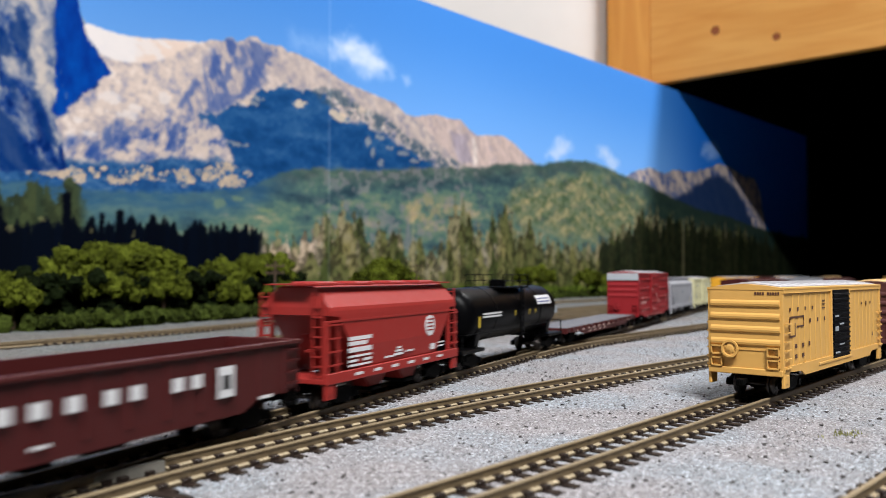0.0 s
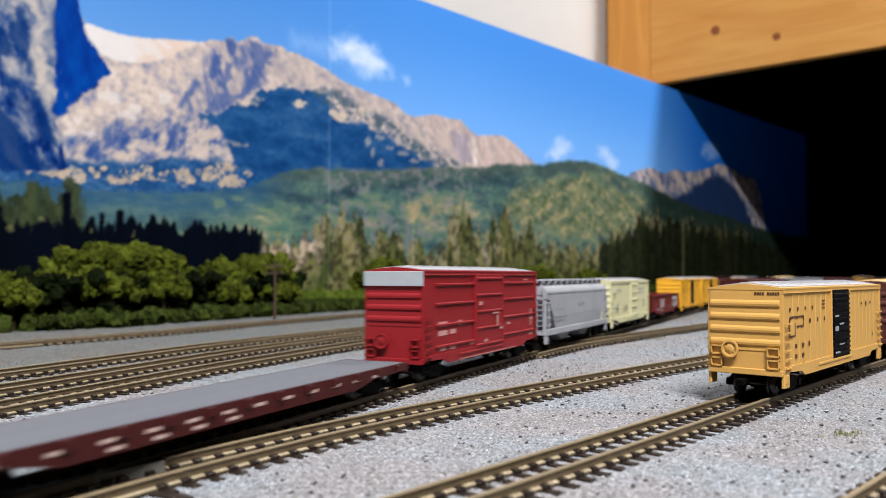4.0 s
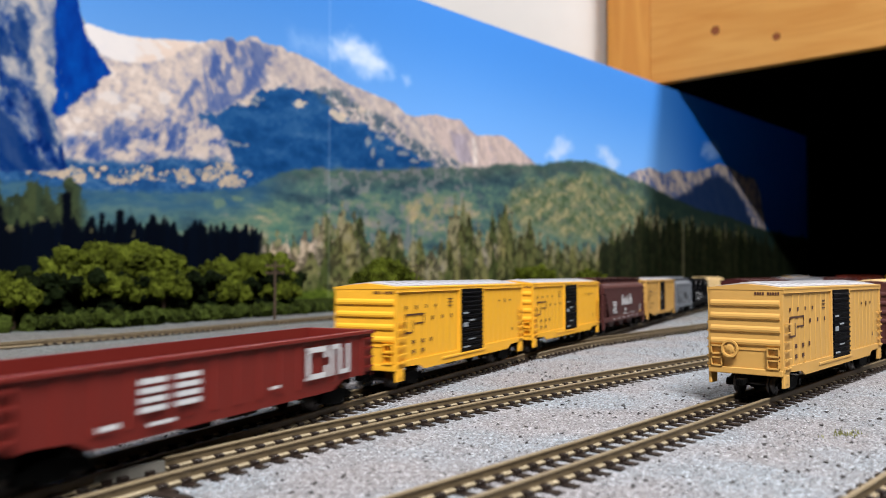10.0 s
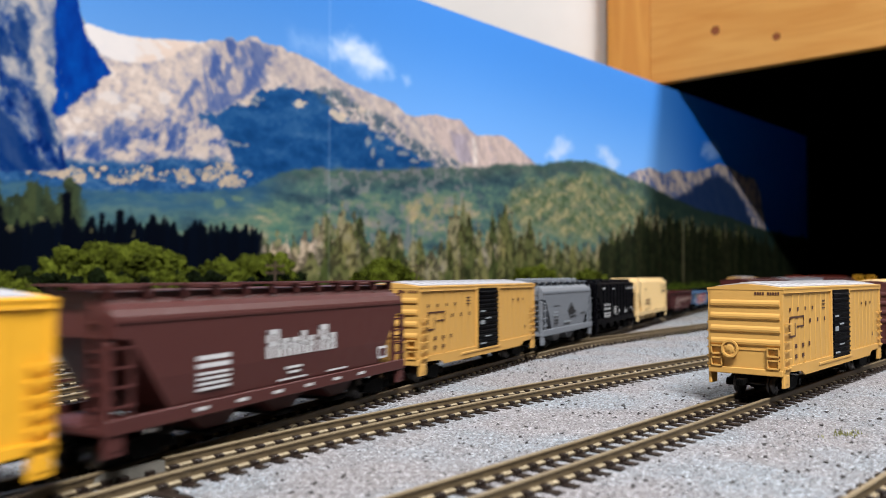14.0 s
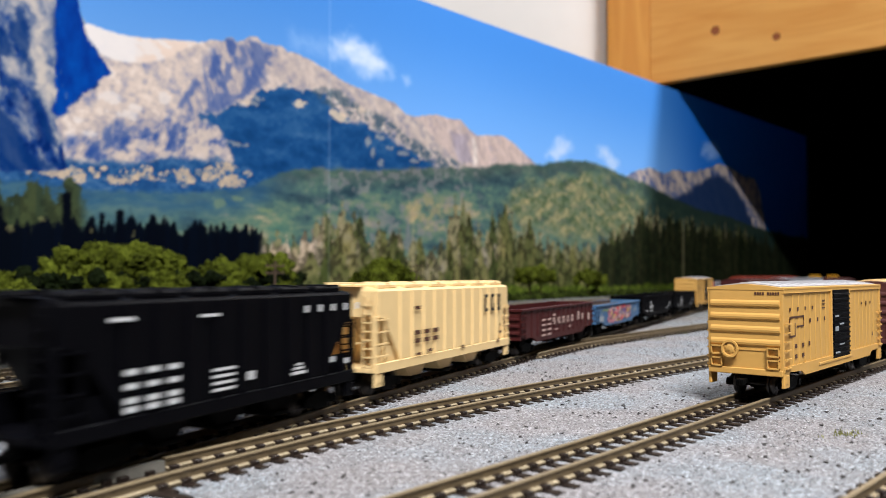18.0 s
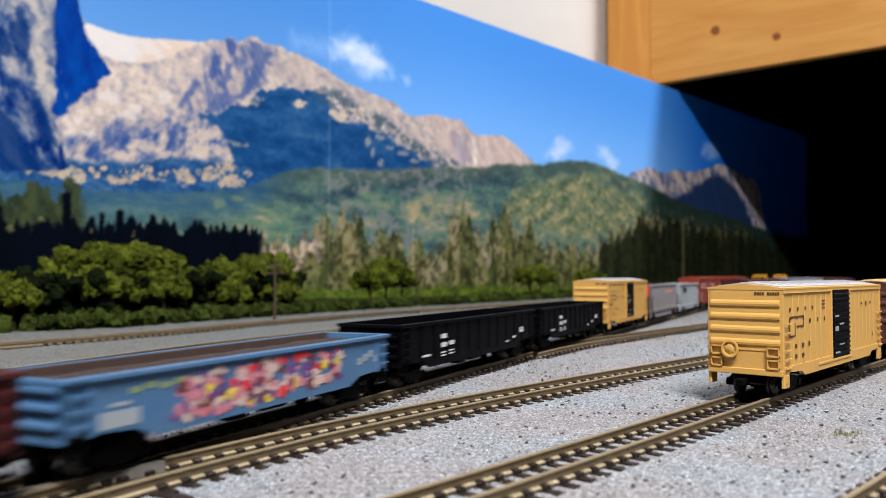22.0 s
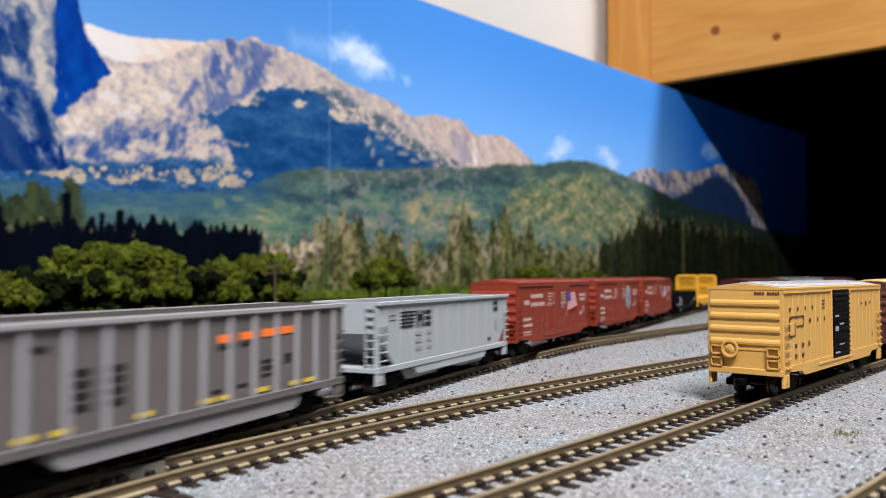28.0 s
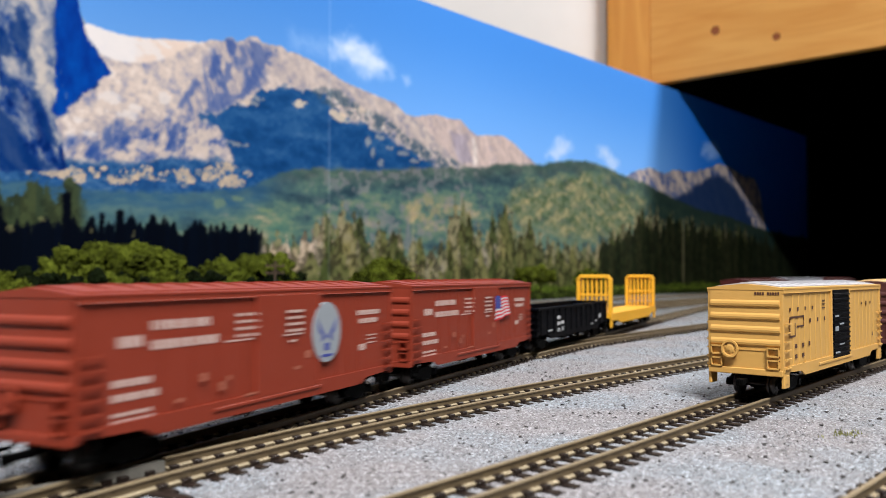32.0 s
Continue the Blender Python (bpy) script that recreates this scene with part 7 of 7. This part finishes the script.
def crown_mesh(rng, rx, ry, rz, lumps, leaves, material):
    """An overhanging crown: clumps gathered in its upper half, with gaps below."""
    cs, ss = [], []
    for k in range(lumps):
        a, e, d = rng.uniform(0, 6.283), rng.uniform(0.0, 1.45), rng.uniform(0.55, 1.0)
        cs.append((rx * d * math.cos(a) * math.cos(e), ry * d * math.sin(a) * math.cos(e), rz * (0.56 + 0.40 * d * math.sin(e))))
        ss.append(rng.uniform(0.10, 0.24) * min(rx, rz * 0.7))
    return leaf_mesh("crown", *leafy(cs, ss, leaves, rng, 0.42), material)


def shrub(x, y, rx, rz, seed, material, label):
    rng = random.Random(seed)
    root = tagged(new("model_tree"), label, "tree", group="trees along the backdrop")
    bm = bmesh.new()
    cyl(bm, "z", (0, 0, rz * 0.3), 1.6, rz * 0.62, 8, 0.8)
    for k in range(4):
        a = rng.uniform(0, 6.28)
        top = Vector((rx * 0.5 * math.cos(a), rx * 0.4 * math.sin(a), rz * rng.uniform(0.6, 0.85)))
        base = Vector((0, 0, rz * rng.uniform(0.2, 0.4)))
        side = (top - base).cross(Vector((0, 0, 1))).normalized() * 0.5
        up = Vector((0, 0, 0.5))
        q = [bm.verts.new(base + side), bm.verts.new(base - side), bm.verts.new(base + up * 2)]
        w = [bm.verts.new(top + side * 0.4), bm.verts.new(top - side * 0.4), bm.verts.new(top + up)]
        for i in range(3):
            bm.faces.new((q[i], q[(i + 1) % 3], w[(i + 1) % 3], w[i]))
    part("trunk", bm, M_TRUNK, root, "thin dark trunk with limbs")
    crown = new("crown", crown_mesh(rng, rx, rx * 0.8, rz, 64, 46, material))
    crown.parent = root
    crown["label"] = "clumped green foliage"
    root.matrix_world = pose(x * MM, y * MM, 0)
    return root


TREES = ((168, 505, 20, 34), (198, 505, 18, 30), (214, 556, 22, 36), (250, 545, 24, 52), (280, 562, 26, 60), (312, 566, 26, 58), (344, 572, 22, 52), (262, 512, 20, 34), (306, 520, 20, 36), (384, 560, 24, 46),
         (414, 566, 26, 50), (446, 572, 26, 52), (372, 528, 18, 28), (432, 545, 20, 28),
         (590, 596, 24, 40), (618, 600, 30, 50), (650, 606, 24, 42), (905, 604, 26, 46), (938, 608, 26, 46), (1075, 610, 26, 42), (1105, 612, 22, 36))
for k, (x, y, rx, rz) in enumerate(TREES):
    shrub(x, y, rx, rz, 40 + k, M_LEAF, "yellow-green clump-foliage tree in front of the backdrop")


def scrub():
    """Low weeds and scrub between the rear track and the backdrop; the higher clumps are near-black for shade."""
    rng = random.Random(77)
    cs, ss = [], []
    for k in range(1700):
        x = rng.uniform(100, 1350) if k < 360 else rng.uniform(110, 460)
        foot = float(np.interp(x, (100, 185, 244, 343, 487, 596, 997, 1350), (470, 486, 474, 499, 533, 548, 590, 592)))
        y = foot + rng.uniform(4, 80) * rng.random()
        s = rng.uniform(2.0, 6.0)
        lift = rng.uniform(0, 4) if k < 560 else rng.uniform(3, 30)
        cs.append((x, min(y + (0 if k < 560 else rng.uniform(20, 90)), wall_y(x) - 12), s * 0.6 + lift))
        ss.append(s)
    low = new("low_fringe", leaf_mesh("low_fringe", *leafy(cs[:560], ss[:560], 22, rng, 0.42), M_FRINGE))
    tagged(low, "low green weeds fringing the rear track", "weeds", kind="stuff")
    # dark clumps fill the hollows below the crowns in place of shade
    ob = new("scrub", leaf_mesh("scrub", *leafy(cs[560:], ss[560:], 22, rng, 0.42), M_LEAF_SHADE))
    tagged(ob, "near-black scrub standing in for the shade under the trees", "bushes", kind="stuff")
    bm = bmesh.new()
    xs = np.arange(-100, 1940, 14)
    grid = []
    for x in xs:
        foot = float(np.interp(x, (-800, 100, 185, 244, 343, 487, 596, 997, 1350, 2000), (480, 470, 484, 472, 497, 531, 546, 588, 590, 560)))
        grid.append([bm.verts.new((x, foot + (wall_y(x) - foot) * j / 14, (0.2 if j == 0 else 1.2 + 5.0 * j / 14 + 3 * noise.noise((x * 0.05, j * 0.9, 2))))) for j in range(15)])
    for a, b in zip(grid, grid[1:]):
        for j in range(14):
            bm.faces.new((a[j], b[j], b[j + 1], a[j + 1]))
    ob = new("grass_bank", mesh_of("grass_bank", bm, M_FRINGE, True))
    tagged(ob, "dark green turf bank under the shrubs", "grass", kind="stuff")


scrub()


def utility_pole(x, y, h, label):
    root = tagged(new("utility_pole"), label, "utility pole", group="utility poles")
    bm = bmesh.new()
    cyl(bm, "z", (0, 0, h / 2), 1.0, h, 10, 0.7)
    part("pole", bm, M_POLE, root)
    for z in (h - 4, h - 9):
        bm = bmesh.new()
        box(bm, -7, 7, -0.5, 0.5, z - 0.5, z + 0.5)
        arm = part("crossarm", bm, M_POLE, root)
        for k in range(4):
            def knob():
                b = bmesh.new()
                cyl(b, "z", (0, 0, 0.7), 0.45, 1.4, 8, 0.3)
                return b
            shared("insulator", "insulator", knob, M_POLE, arm, (-6 + k * 4, 0, z + 0.5), 0)
    root.matrix_world = pose(x * MM, y * MM, 0, 0, 0, -25)
    return root


utility_pole(362, 464, 44.5, "dark brown model utility pole with crossarms")
utility_pole(640, 575, 47, "dark brown model utility pole with crossarms")


# ---- loose stones and tufts on the ballast ----
def stones(name, label, n, seed, lo, hi, material, x0, x1, y0, y1):
    rng = random.Random(seed)
    co, faces = [], []
    base = [Vector(v) for v in ((1, 0, 0), (-0.5, 0.87, 0), (-0.5, -0.87, 0), (0.2, 0.1, 0.9), (0.1, -0.2, -0.6))]
    tri = ((0, 1, 3), (1, 2, 3), (2, 0, 3), (1, 0, 4), (2, 1, 4), (0, 2, 4))
    for k in range(n):
        x = x0 + (x1 - x0) * rng.random() ** 1.6
        y = rng.uniform(y0, y1)
        s = rng.uniform(lo, hi)
        q = Euler((rng.uniform(0, 6), rng.uniform(0, 6), rng.uniform(0, 6))).to_matrix()
        i = len(co)
        for v in base:
            p = q @ (v * s * rng.uniform(0.7, 1.3))
            co.append(((x + p.x) * MM, (y + p.y) * MM, (0.8 + s * 0.15 + p.z * 0.7) * MM))
        faces += [tuple(i + j for j in t) for t in tri]
    me = bpy.data.meshes.new(name)
    me.from_pydata(co, [], faces)
    me.materials.append(material)
    tagged(new(name, me), label, "gravel", kind="stuff")


M_GRAIN = mat("pale_stone_grain", (148, 146, 149), 0.6, 0, 0.2, 700, spec=0.5)
M_GRAIN_REAR = mat("dull_stone_grain", (112, 111, 104), 0.6, 0, 0.25, 700, spec=0.3)
M_GRAIN_DARK = mat("dark_stone_grain", (52, 48, 48), 0.6, 0, 0.3, 700)
stones("ballast_grains", "loose pale grains of ballast", 42000, 1, 0.14, 0.42, M_GRAIN, 30, 620, -20, 205)
stones("dark_grains", "scattered dark grains on the ballast", 3000, 2, 0.2, 0.72, M_GRAIN_DARK, 30, 620, -20, 205)
stones("rear_grains", "loose pale grains of ballast", 12000, 3, 0.2, 0.5, M_GRAIN_REAR, 60, 700, 205, 470)


def tufts():
    rng = random.Random(9)
    spots = ((300, 118), (322, 121), (345, 119), (384, 178), (330, 205), (180, 42), (205, 428), (252, 450), (430, 186))
    bm = bmesh.new()
    for x, y in spots:
        for k in range(70):
            a, d = rng.uniform(0, 6.28), abs(rng.gauss(0, 3.2))
            p = Vector((x + d * 1.6 * math.cos(a), y + d * 0.7 * math.sin(a), 0.6))
            t = Vector((rng.uniform(-0.3, 0.3), rng.uniform(-0.3, 0.3), rng.uniform(0.4, 1.3)))
            s = Vector((math.cos(a), math.sin(a), 0)) * 0.16
            bm.faces.new([bm.verts.new(p + s), bm.verts.new(p - s), bm.verts.new(p + t)])
    tagged(new("grass_tufts", mesh_of("grass_tufts", bm, M_TURF)), "small yellow-green turf tufts in the ballast", "grass", kind="stuff")


tufts()


# ---- lamp housings over the room ----
for nm, lx, ly, lz, power in LAMPS:
    fixture = tagged(new("ceiling_light"), "tube light under the ceiling with a dark housing", "ceiling light", group="ceiling lights")
    bm = bmesh.new()
    box(bm, -130, 130, -480, 480, 12, 70, 4)
    part("housing", bm, M_CEIL, fixture)
    fixture.matrix_world = pose(lx, ly, lz)


# ---- the train's motion ----
def gone(t):
    """How far the train has gone by t seconds (mm): its speed rises a little, then holds."""
    ts = np.linspace(0, t, 200)
    v = np.interp(ts, (0, 3, 7, 10.5, 13.5, 20, 32), (69.5, 70.8, 75.5, 77.8, 76.8, 75.8, 75.6))
    return float(np.sum((v[1:] + v[:-1]) / 2 * np.diff(ts)))


def motions():
    times = [k * 0.8 for k in range(41)]
    done = [gone(t) for t in times]
    for root, centre, reach in TRAIN:
        rows = []
        for t, d in zip(times, done):
            a, b = way(centre - d - reach), way(centre - d + reach)
            rows.append((t, pose((a[0] + b[0]) / 2 * MM, (a[1] + b[1]) / 2 * MM, RT * MM, 0, 0, math.degrees(math.atan2(b[1] - a[1], b[0] - a[0])))))
        walk(root, rows)


motions()
